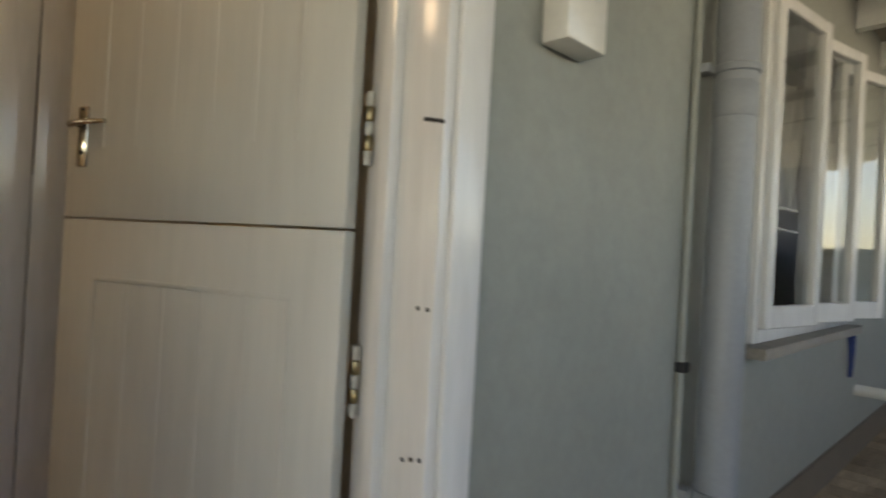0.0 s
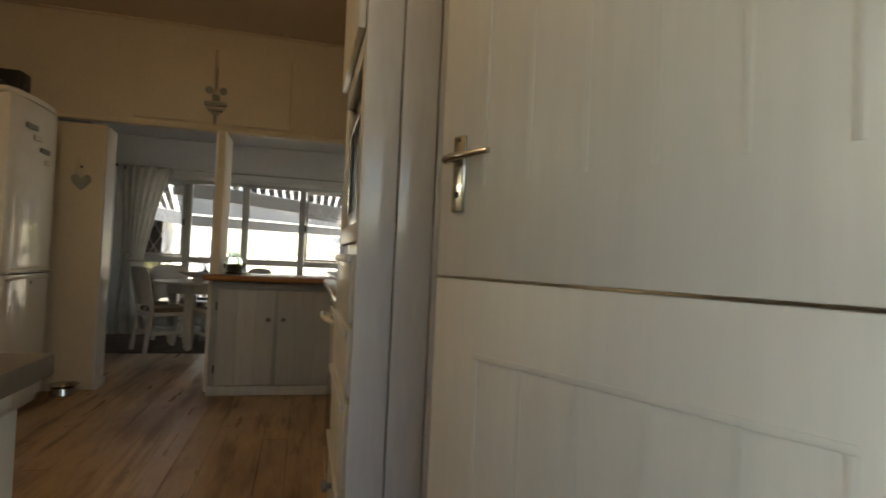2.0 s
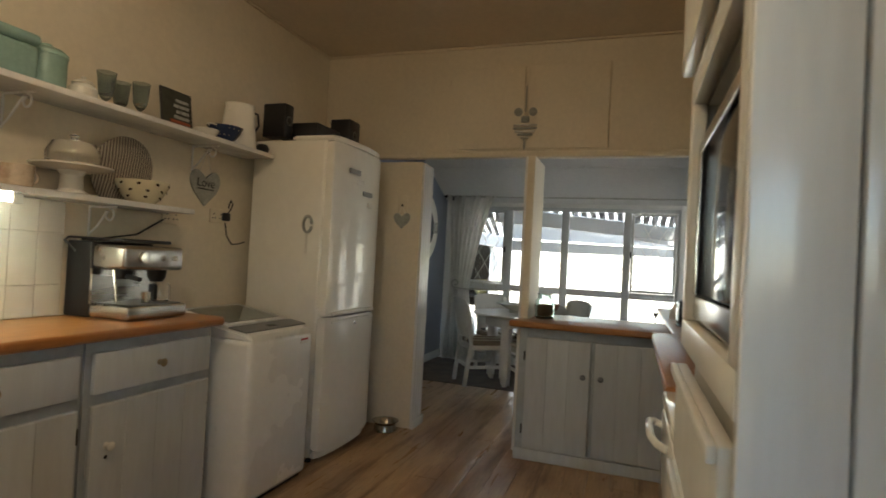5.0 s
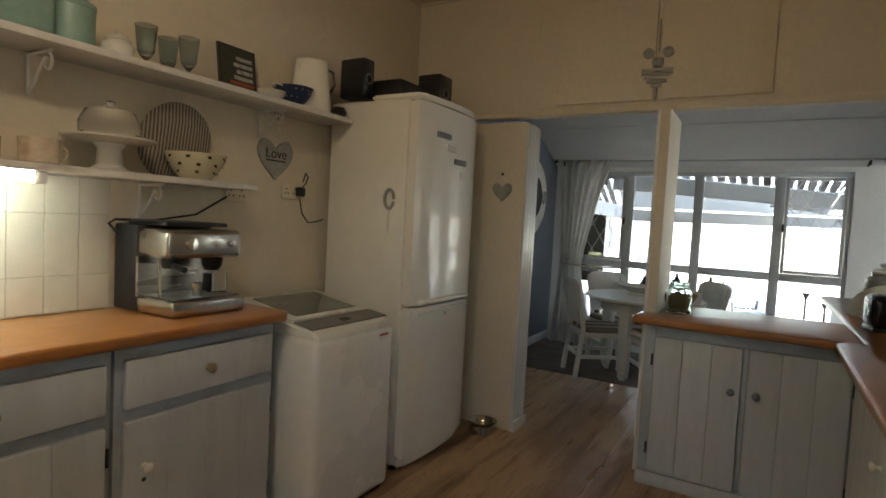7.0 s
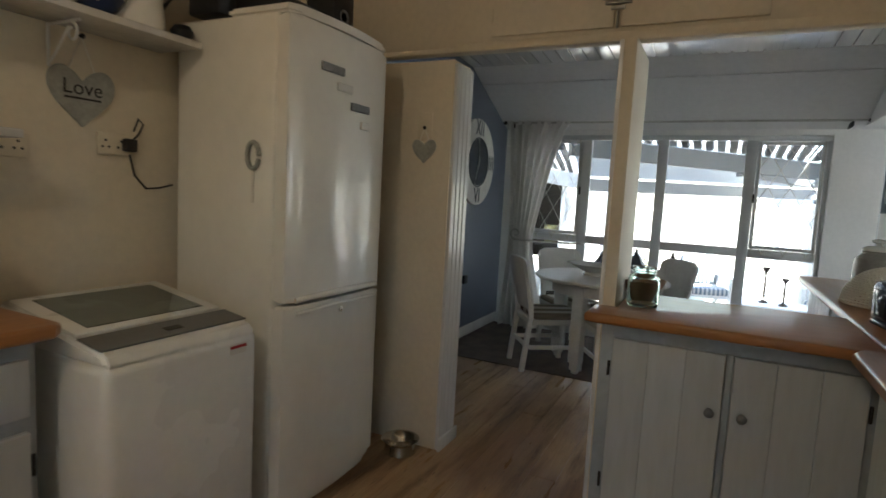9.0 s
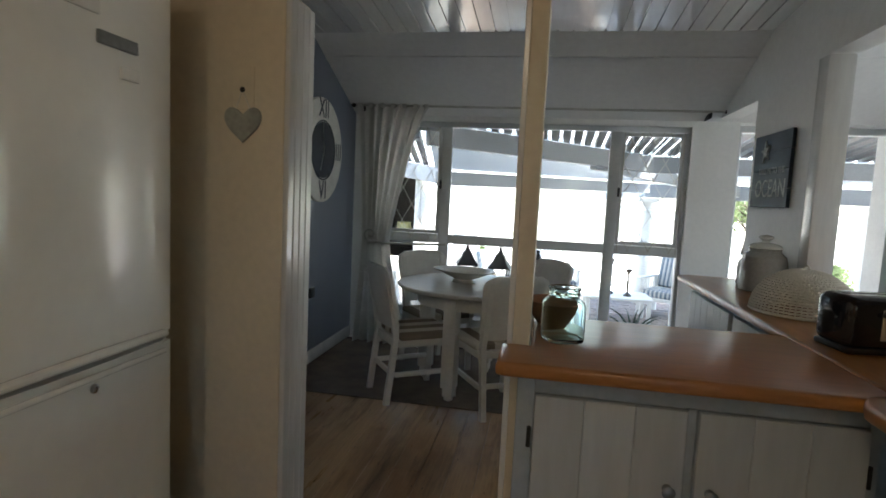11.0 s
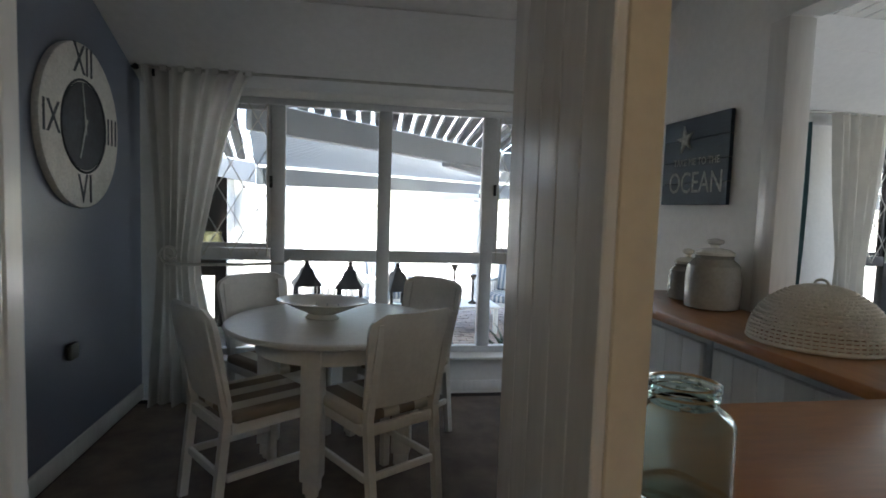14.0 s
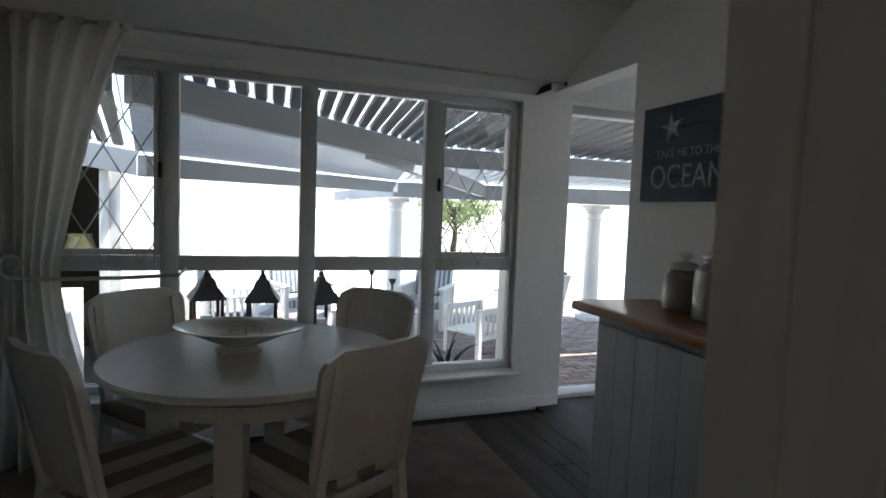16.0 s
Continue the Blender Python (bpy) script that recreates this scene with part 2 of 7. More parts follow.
CLEAR = glass_mat("clear_glass", (1, 1, 1))
PANE = glass_mat("window_glass", (0.97, 0.99, 0.98), 0.0, 1.3)
SMOKE = glass_mat("smoky_glass", (0.55, 0.62, 0.62))
CHAIR_WHITE = mat("white_chair_paint", (0.76, 0.74, 0.70), 0.35, var=0.06, scale=6, fine=50, bump=0.08)
CUSHION = stripe_mat("striped_seat_cloth", (0.62, 0.58, 0.50), (0.24, 0.195, 0.15), 6.2, 1)
CERAMIC = mat("white_ceramic", (0.78, 0.76, 0.70), 0.15, var=0.04, bump=0.02)
CELADON = mat("pale_green_enamel", (0.30, 0.46, 0.41), 0.25, var=0.08)
STONE_GREY = mat("grey_stoneware", (0.36, 0.35, 0.33), 0.2, var=0.1)
WICKER = mat("white_wicker", (0.84, 0.80, 0.72), 0.7, var=0.10, fine=120, bump=0.3)
BLUE = mat("navy_enamel", (0.03, 0.05, 0.12), 0.2, var=0.1)
NAVY_BOARD = mat("dark_blue_sign_board", (0.045, 0.075, 0.115), 0.6, var=0.25, scale=5, fine=60, bump=0.25, stretch=(0.3, 1, 2))
SIGN_WHITE = mat("chalky_white_lettering", (0.62, 0.64, 0.62), 0.8, var=0.25, scale=30)
HEART = mat("grey_painted_wood", (0.42, 0.43, 0.40), 0.7, var=0.15, scale=9)
CLOCK_FACE = mat("worn_cream_clock_face", (0.76, 0.74, 0.69), 0.55, var=0.14, scale=7, second=(0.50, 0.47, 0.42), mix=0.34)
CLOCK_DARK = mat("slate_clock_paint", (0.07, 0.08, 0.10), 0.6, var=0.2, scale=9)
TERRACOTTA = mat("brown_wooden_bowl", (0.26, 0.12, 0.05), 0.5, var=0.15)
DIRTY = mat("dusty_white_metal", (0.62, 0.60, 0.55), 0.5, var=0.15, scale=10)
PATIO_WHITE = mat("white_outdoor_paint", (0.80, 0.80, 0.78), 0.55, var=0.05, scale=2, fine=30, bump=0.15)
# set below the beams' grey-white: the patio's dimmer light is put into the colour
BEAM_GREY = mat("darkened_beam_paint", (0.34, 0.36, 0.38), 0.6, var=0.06, scale=2, fine=40, bump=0.1)
SHEET = thin_mat("translucent_roof_sheet", (0.26, 0.30, 0.34), 0.2, 0.35)
# ribs of the same sheets, brighter: light on the raised flats put into colour
SHEET_LIT = thin_mat("lit_roof_rib", (0.80, 0.84, 0.86), 0.6, 0.4)
PAVER = mat("worn_brick_paver", (0.34, 0.27, 0.23), 0.8, var=0.2, scale=4, fine=60, bump=0.4, piece=0.3)
SAND = mat("sandy_joint", (0.38, 0.34, 0.29), 0.95, var=0.2, fine=150, bump=0.4)
# pans of the same sheets, darkened: under-roof shade put into the colour
ROOF_GREY = mat("shaded_roof_pan", (0.17, 0.18, 0.19), 0.5, var=0.08, scale=4)
LAWN = mat("dry_garden_ground", (0.60, 0.57, 0.46), 0.95, var=0.3, scale=1.2, fine=40, bump=0.6)
LEAF = thin_mat("leaf", (0.18, 0.23, 0.10), 0.5, 0.5)
ALOE = mat("aloe_leaf", (0.055, 0.085, 0.05), 0.45, var=0.2, scale=8)
BARK = mat("bark", (0.10, 0.075, 0.05), 0.9, var=0.3, bump=0.5)
DECK = mat("brown_deck_board", (0.50, 0.39, 0.27), 0.65, var=0.25, scale=3, bump=0.3, stretch=(3, 0.3, 1), piece=0.25)
CONCRETE = mat("pale_concrete", (0.36, 0.33, 0.29), 0.85, var=0.15, scale=2, bump=0.3)
CUSHION_OUT = stripe_mat("blue_striped_outdoor_cloth", (0.50, 0.50, 0.48), (0.13, 0.17, 0.22), 14.0, 1)
PIPE = mat("grey_pipe_paint", (0.30, 0.32, 0.34), 0.4, var=0.06, bump=0.05)
TOP_STONE = mat("grey_brown_worktop", (0.19, 0.16, 0.13), 0.35, var=0.15, scale=8, fine=90)

# ---- building helpers ----
def world_of(ob):
    up = world_of(ob.parent) @ ob.matrix_parent_inverse if ob.parent else Matrix.Identity(4)
    return up @ ob.matrix_basis


def B():
    return bmesh.new()


def part(name, bm, material, parent=None, label="", shadow=True, flat=False):
    me = bpy.data.meshes.new(name)
    bmesh.ops.recalc_face_normals(bm, faces=bm.faces)
    bm.to_mesh(me)
    bm.free()
    me.materials.append(material)
    if not flat:
        me.shade_smooth()
        me.set_sharp_from_angle(angle=0.6)
    ob = new(name, me)
    if parent:
        ob.parent = parent
        ob.matrix_parent_inverse = world_of(parent).inverted()
    if not shadow:
        ob.visible_shadow = False
    return tagged(ob, label)


def thing(name, at, label, category, group="", kind=""):
    ob = new(name)
    ob.empty_display_size = 0.1
    ob.location = at
    return tagged(ob, label, category, group, kind)


def box(bm, x0, x1, y0, y1, z0, z1, bev=0.0, seg=2, m=None):
    got = bmesh.ops.create_cube(bm, size=1.0)["verts"]
    for v in got:
        v.co = Vector((x0 + (v.co.x + 0.5) * (x1 - x0), y0 + (v.co.y + 0.5) * (y1 - y0), z0 + (v.co.z + 0.5) * (z1 - z0)))
    if bev:
        edges = list({e for v in got for e in v.link_edges})
        res = bmesh.ops.bevel(bm, geom=edges, offset=bev, segments=seg, affect="EDGES", profile=0.5)
        got = list({v for f in res["faces"] for v in f.verts} | {v for v in got if v.is_valid})
    if m is not None:
        bmesh.ops.transform(bm, matrix=m, verts=got)
    return got


def lathe(bm, at, profile, seg=28, m=None):
    """Turned shape: profile of (radius, height) from bottom to top."""
    rings = []
    for r, z in profile:
        rings.append([bm.verts.new((at[0] + r * math.cos(2 * math.pi * i / seg), at[1] + r * math.sin(2 * math.pi * i / seg), at[2] + z)) for i in range(seg)])
    for a, b in zip(rings, rings[1:]):
        for i in range(seg):
            bm.faces.new((a[i], a[(i + 1) % seg], b[(i + 1) % seg], b[i]))
    if profile[0][0] > 1e-4:
        bm.faces.new(rings[0][::-1])
    if profile[-1][0] > 1e-4:
        bm.faces.new(rings[-1])
    if m is not None:
        bmesh.ops.transform(bm, matrix=m, verts=[v for r in rings for v in r])


def tube(bm, pts, r, seg=8, r_end=None):
    pts = [Vector(p) for p in pts]
    rings, side = [], None
    for i, p in enumerate(pts):
        way = (pts[min(i + 1, len(pts) - 1)] - pts[max(i - 1, 0)]).normalized()
        if side is None:
            side = way.orthogonal().normalized()
        side = (side - way * side.dot(way)).normalized()
        up = way.cross(side)
        rad = r if r_end is None else r + (r_end - r) * i / (len(pts) - 1)
        rings.append([bm.verts.new(p + rad * (side * math.cos(2 * math.pi * k / seg) + up * math.sin(2 * math.pi * k / seg))) for k in range(seg)])
    for a, b in zip(rings, rings[1:]):
        for k in range(seg):
            bm.faces.new((a[k], a[(k + 1) % seg], b[(k + 1) % seg], b[k]))
    bm.faces.new(rings[0][::-1])
    bm.faces.new(rings[-1])


def prism(bm, outline, depth, m):
    """A flat outline of (u, v), thick along its third axis, placed by m."""
    a = [bm.verts.new(m @ Vector((u, v, 0))) for u, v in outline]
    b = [bm.verts.new(m @ Vector((u, v, depth))) for u, v in outline]
    bm.faces.new(a[::-1])
    bm.faces.new(b)
    for i in range(len(a)):
        j = (i + 1) % len(a)
        bm.faces.new((a[i], a[j], b[j], b[i]))


def letters(name, text, size, m, material, parent, depth=0.002, font_align="CENTER"):
    cu = bpy.data.curves.new(name, "FONT")
    cu.body, cu.size, cu.extrude, cu.align_x, cu.align_y = text, size, depth, font_align, "CENTER"
    tmp = new(name + "_text", cu)
    bpy.context.view_layer.update()
    me = bpy.data.meshes.new_from_object(tmp.evaluated_get(bpy.context.evaluated_depsgraph_get()))
    bpy.data.objects.remove(tmp)
    me.transform(m)
    me.materials.clear()
    me.materials.append(material)
    ob = new(name, me)
    ob.parent = parent
    ob.matrix_parent_inverse = world_of(parent).inverted()
    return ob


def face_to(x, y, z, normal):
    """Axes for flat work on a wall: u to the viewer's right, v up, third axis out of the wall along the normal."""
    n = Vector(normal).normalized()
    v = Vector((0, 0, 1))
    u = v.cross(n)
    return Matrix(((u.x, v.x, n.x, x), (u.y, v.y, n.y, y), (u.z, v.z, n.z, z), (0, 0, 0, 1)))


def structure(name, bm, material, label, category):
    return tagged(part(name, bm, material), label, category, kind="structure")


# ---- the building ----
LEFT, RIGHT, CROSS0, CROSS1, WIN = -2.30, 0.81, -5.25, -5.53, -8.40
CEILING = 2.87
STUB1 = -5.45
HEAD1 = -5.31

# outside wall with the entrance (faces +x)
bm = B()
OUT, INN = -0.70, -0.88
box(bm, INN, OUT, 0.79, 2.25, -0.6, 3.3)
box(bm, INN, OUT, 3.75, 9.0, -0.6, 3.3)
box(bm, INN, OUT, 2.25, 3.75, -0.6, 0.76)
box(bm, INN, OUT, 2.25, 3.75, 2.10, 3.3)
box(bm, INN, OUT, -4.0, -0.20, -0.6, 3.3)
box(bm, INN, OUT, -0.20, 0.79, 2.12, 3.3)
box(bm, INN, OUT, -0.20, 0.79, -0.6, -0.03)
structure("wall_entrance", bm, EXT_WALL, "smooth grey-green painted outside wall by the entrance", "wall")
bm = B()
box(bm, INN - 0.02, INN - 0.002, LEFT, -0.22, 0, CEILING)
box(bm, INN - 0.02, INN - 0.002, 0.80, RIGHT, 0, CEILING)
box(bm, INN - 0.02, INN - 0.002, -0.22, 0.80, 2.12, CEILING)
structure("wall_entrance_lining", bm, CREAM, "cream painted inside face of the entrance wall", "wall")

# kitchen walls
bm = B()
box(bm, STUB1, INN - 0.02, LEFT - 0.15, LEFT, 0, 3.0)
structure("wall_kitchen_shelves", bm, CREAM, "cream painted kitchen wall behind the open shelves", "wall")
bm = B()
box(bm, CROSS0 + 0.002, INN - 0.02, RIGHT, RIGHT + 0.14, 0, 3.0)
structure("wall_kitchen_oven", bm, CREAM, "cream painted kitchen wall behind the oven cabinet", "wall")
bm = B()
box(bm, CROSS1 + 0.1, INN, LEFT - 0.15, RIGHT + 0.14, CEILING, CEILING + 0.1)
structure("ceiling_kitchen", bm, CEIL, "cream painted flat kitchen ceiling", "ceiling")
bm = B()
box(bm, CROSS0 + 0.001, CROSS0 + 0.02, LEFT + 0.002, RIGHT - 0.002, CEILING - 0.018, CEILING - 0.001, 0.004)
box(bm, CROSS0 + 0.02, INN - 0.03, LEFT + 0.002, LEFT + 0.02, CEILING - 0.018, CEILING - 0.001, 0.004)
structure("trim_kitchen_cornice", bm, CEIL, "plain cream cornice under the kitchen ceiling", "trim")

# cross wall: stub on one side, header with cupboards over the wide opening
bm = B()
box(bm, STUB1, CROSS0 - 0.001, LEFT, -1.44, 0, 2.018, 0.006)
box(bm, HEAD1, CROSS0, LEFT, RIGHT + 0.14, 2.045, 3.0, 0.004)
structure("wall_cross", bm, CREAM, "cream cross wall with a wide opening below its cupboards", "wall")
# grooved board lining the end of the stub
lining = thing("trim_stub_lining", (-5.39, -1.425, 0), "white grooved boards lining the end of the cross wall", "trim", kind="structure")
for i in range(4):
    bm = B()
    x1 = CROSS0 - 0.002 - i * 0.0495
    box(bm, x1 - 0.047, x1, -1.439, -1.420, 0.0, 2.0, 0.004, 1)
    part("board", bm, GLOSS_WHITE, lining)
bm = B()
box(bm, STUB1 - 0.01, CROSS0 + 0.012, -1.419, -1.405, 0.0, 0.07, 0.004)
structure("baseboard_stub", bm, GLOSS_WHITE, "short white skirting at the stub wall, scuffed", "baseboard")

# deep post standing on the island's end
post = thing("partition_post", (-5.37, -0.60, 0), "tall white post clad with grooved boards beside the island", "post", kind="structure")
bm = B()
box(bm, -5.585, -5.165, -0.622, -0.570, 0.0, 2.04, 0.003)
part("core", bm, CREAM, post, "cream painted front edge")
for i in range(5):
    bm = B()
    x1 = -5.168 - i * 0.084
    box(bm, x1 - 0.083, x1, -0.640, -0.622, 0.0, 2.035, 0.003, 1)
    part("board", bm, GLOSS_WHITE, post)

# dining room
bm = B()
box(bm, WIN, STUB1, LEFT - 0.15, LEFT, 0, 3.1)
structure("wall_dining_grey", bm, GREY_WALL, "dark grey painted dining wall with a large clock", "wall")
bm = B()
box(bm, WIN + 0.02, STUB1 - 0.012, LEFT + 0.001, LEFT + 0.016, 0, 0.10, 0.004)
structure("baseboard_grey_wall", bm, GLOSS_WHITE, "white skirting board along the grey wall", "baseboard")
# window wall with a deep reveal; its patio door opening lies in the next room
W0, W1, WB, WT = -2.05, 0.615, 0.25, 2.02
D0, D1 = 0.98, 2.12
bm = B()
FAR = -8.66
box(bm, FAR, WIN, -3.4, W0, -0.6, 2.9)
box(bm, FAR, WIN, W0, W1, -0.6, WB)
box(bm, FAR, WIN, W0, W1, WT, 2.9)
box(bm, FAR, WIN, W1, D0, -0.6, 2.9)
box(bm, FAR, WIN, D0, D1, 2.06, 2.9)
box(bm, FAR, WIN, D1, 2.95, -0.6, 2.9)
box(bm, FAR, WIN, 2.95, 5.2, -0.6, 0.45)
box(bm, FAR, WIN, 2.95, 5.2, 2.02, 2.9)
box(bm, FAR, WIN, 5.2, 5.4, -0.6, 2.9)
structure("wall_window", bm, WHITE, "white plastered wall with the patio window and door", "wall")
bm = B()
box(bm, WIN + 0.001, WIN + 0.016, LEFT + 0.02, D0 - 0.05, 0, 0.075, 0.004)
structure("baseboard_window_wall", bm, GLOSS_WHITE, "white skirting board under the patio window", "baseboard")
bm = B()
box(bm, FAR + 0.14, WIN + 0.10, W0, W1 + 0.005, WB, WB + 0.022, 0.006)
structure("trim_window_sill", bm, GLOSS_WHITE, "white painted inner window sill", "trim")
# wall to the next room: two openings
bm = B()
box(bm, -7.55, -6.60, RIGHT, RIGHT + 0.10, 0, 2.95)
structure("wall_dining_sign", bm, WHITE, "white wall between dining corner and lounge", "wall")
bm = B()
box(bm, WIN, -7.55, RIGHT, RIGHT + 0.14, 2.09, 2.95)
structure("wall_over_passage", bm, WHITE, "white wall above the passage to the lounge", "wall")
bm = B()
box(bm, -6.60, HEAD1 - 0.002, RIGHT, RIGHT + 0.138, 2.16, 2.95)
structure("wall_over_counter", bm, WHITE, "white wall above the opening over the counter", "wall")
bm = B()
box(bm, -6.60, CROSS1, RIGHT, RIGHT + 0.14, 0, 0.86)
structure("wall_under_counter", bm, WHITE, "white low wall under the counter", "wall")
bm = B()
box(bm, -6.70, -6.592, RIGHT - 0.014, RIGHT + 0.112, 0.92, 2.15, 0.004)
structure("trim_opening_jamb", bm, GLOSS_WHITE, "white jamb board of the opening over the counter", "trim")
# ceilings: boarded part and steeper plain part
SL0, SLZ = -7.40, 2.50


def slope_box(bm, xa, za, xb, zb, y0, y1, thick):
    vs = [bm.verts.new(c) for c in ((xa, y0, za), (xb, y0, zb), (xb, y1, zb), (xa, y1, za), (xa, y0, za + thick), (xb, y0, zb + thick), (xb, y1, zb + thick), (xa, y1, za + thick))]
    for f in ((0, 1, 2, 3), (4, 7, 6, 5), (0, 4, 5, 1), (1, 5, 6, 2), (2, 6, 7, 3), (3, 7, 4, 0)):
        bm.faces.new([vs[i] for i in f])


bm = B()
y = LEFT
while y < 5.3:
    slope_box(bm, SL0, SLZ, HEAD1 - 0.001, 2.675, y, y + 0.094, 0.02)
    y += 0.104
slope_box(bm, SL0, SLZ + 0.012, HEAD1 - 0.001, 2.687, LEFT - 0.1, 5.3, 0.1)
structure("ceiling_boards", bm, CEIL_BOARD, "white tongue-and-groove boarded ceiling over the dining corner", "ceiling")
bm = B()
slope_box(bm, -8.45, 2.046, SL0, SLZ, LEFT - 0.1, 5.3, 0.1)
for xx in (-7.66,):
    zz = 2.046 + (xx + 8.45) * (SLZ - 2.046) / (SL0 + 8.45)
    slope_box(bm, xx - 0.02, zz - 0.016, xx + 0.02, zz + 0.002, LEFT, 5.3, 0.006)
structure("ceiling_slope", bm, SLOPE, "plain white sloping ceiling down to the patio window", "ceiling")

# lounge shell
bm = B()
# the gap in the far wall is added, out of view, for the fill lamp
for q in ((-8.5, -7.6, -0.2, 3.1), (-5.9, CROSS0, -0.2, 3.1), (-7.6, -5.9, -0.2, 0.9), (-7.6, -5.9, 2.1, 3.1)):
    box(bm, q[0], q[1], 5.3, 5.45, q[2], q[3])
box(bm, CROSS0 - 0.14, CROSS0, RIGHT + 0.14, 5.3, -0.2, 3.1)
structure("wall_lounge", bm, WHITE, "plain white lounge walls", "wall")

# floors
bm = B()
box(bm, -8.66, INN, LEFT - 0.1, RIGHT, -0.14, -0.022)
floor = structure("floor", bm, UNDER, "worn bare pine floorboards through kitchen and dining corner", "floor")
bm = B()
box(bm, -8.66, CROSS1, RIGHT, 5.3, -0.14, -0.002)
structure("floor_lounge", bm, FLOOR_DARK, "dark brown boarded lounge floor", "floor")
bm = B()
box(bm, INN, OUT + 0.06, -0.20, 0.79, -0.12, -0.004, 0.01)
structure("trim_threshold", bm, CONCRETE, "pale stone threshold of the entrance", "trim")

# ---- windows ----
def diamond_grid(bm, x, y0, y1, z0, z1, step=0.17):
    """Thin burglar bars in a lozenge pattern."""
    r = 0.0035
    rise = 1.75
    c = -4.0
    while c < 4.0:
        for s in (1, -1):
            pts = []
            for yy in (y0, y1):
                zz = s * rise * (yy - y0) + c + z0
                pts.append((yy, zz))
            (ya, za), (yb, zb) = pts
            lo, hi = 0.0, 1.0
            for lim, sign in ((z0, 1), (z1, -1)):
                fa, fb = sign * (za - lim), sign * (zb - lim)
                if fa < 0 and fb < 0:
                    lo, hi = 1.0, 0.0
                elif fa < 0:
                    lo = max(lo, fa / (fa - fb))
                elif fb < 0:
                    hi = min(hi, fa / (fa - fb))
            if hi - lo > 0.03:
                tube(bm, [(x + 0.004 * s, ya + (yb - ya) * q, za + (zb - za) * q) for q in (lo, hi)], r, 6)
        c += step * rise
    tube(bm, [(x, y0, z0), (x, y0, z1)], 0.005, 6)
    tube(bm, [(x, y1, z0), (x, y1, z1)], 0.005, 6)


def patio_window(name, ys, zb, zr, zt, x, mat_frame, label):
    """Frame with uprights at ys, a rail at zr; the outer upper lights are side-hung casements with bars."""
    win = thing(name, (x, (ys[0] + ys[-1]) / 2, zb), label, "window", kind="structure")
    bm = B()
    box(bm, x - 0.035, x + 0.035, ys[0], ys[-1], zb, zb + 0.045, 0.004)
    box(bm, x - 0.035, x + 0.035, ys[0], ys[-1], zt - 0.045, zt, 0.004)
    part("window_frame", bm, mat_frame, win)
    for i, yy in enumerate(ys):
        bm = B()
        w = 0.045 if 0 < i < len(ys) - 1 else 0.03
        box(bm, x - 0.034, x + 0.034, yy - w if i else yy, yy + w if i < len(ys) - 1 else yy, zb + 0.046, zt - 0.046, 0.004)
        part("mullion", bm, mat_frame, win)
    for i in range(len(ys) - 1):
        a, b = ys[i] + (0.045 if i else 0.03), ys[i + 1] - (0.045 if i < len(ys) - 2 else 0.03)
        bm = B()
        box(bm, x - 0.033, x + 0.033, a + 0.001, b - 0.001, zr - 0.04, zr + 0.04, 0.004)
        part("rail", bm, mat_frame, win)
        bm = B()
        box(bm, x - 0.003, x + 0.003, a, b, zb + 0.046, zr - 0.041)
        part("pane", bm, PANE, win, shadow=False)
        if i in (0, len(ys) - 2):
            sash = B()
            for q in ((a + 0.004, a + 0.034, zr + 0.044, zt - 0.05), (b - 0.034, b - 0.004, zr + 0.044, zt - 0.05)):
                box(sash, x - 0.022, x + 0.02, *q, 0.003)
            box(sash, x - 0.021, x + 0.019, a + 0.034, b - 0.034, zr + 0.044, zr + 0.074, 0.003)
            box(sash, x - 0.021, x + 0.019, a + 0.034, b - 0.034, zt - 0.08, zt - 0.05, 0.003)
            sash = part("casement", sash, ALU if mat_frame != IRON else IRON, win, "dark-edged hinged casement")
            bm = B()
            box(bm, x - 0.003, x + 0.003, a + 0.034, b - 0.034, zr + 0.074, zt - 0.08)
            part("pane", bm, PANE, sash, shadow=False)
            bm = B()
            diamond_grid(bm, x + 0.06, a + 0.02, b - 0.02, zr - 0.01, zt - 0.05)
            part("burglar_bars", bm, DIRTY, win, "thin lozenge burglar bars")
            bm = B()
            yh = b if i == 0 else a
            box(bm, x + 0.034, x + 0.055, yh - 0.009, yh + 0.009, 1.42, 1.50, 0.004)
            part("handle", bm, IRON, win, "small black window catch")
        else:
            bm = B()
            box(bm, x - 0.003, x + 0.003, a, b, zr + 0.041, zt - 0.046)
            part("pane", bm, PANE, win, shadow=False)
    return win


patio_window("window_1", [W0, -1.445, -0.725, 0.022, W1], WB + 0.022, 0.965, WT, -8.47, ALU, "wide grey-white aluminium patio window with barred casements")
patio_window("window_2", [2.95, 3.45, 4.3, 5.2], 0.45, 1.0, 2.02, -8.47, IRON, "dark-framed lounge window with barred casement")


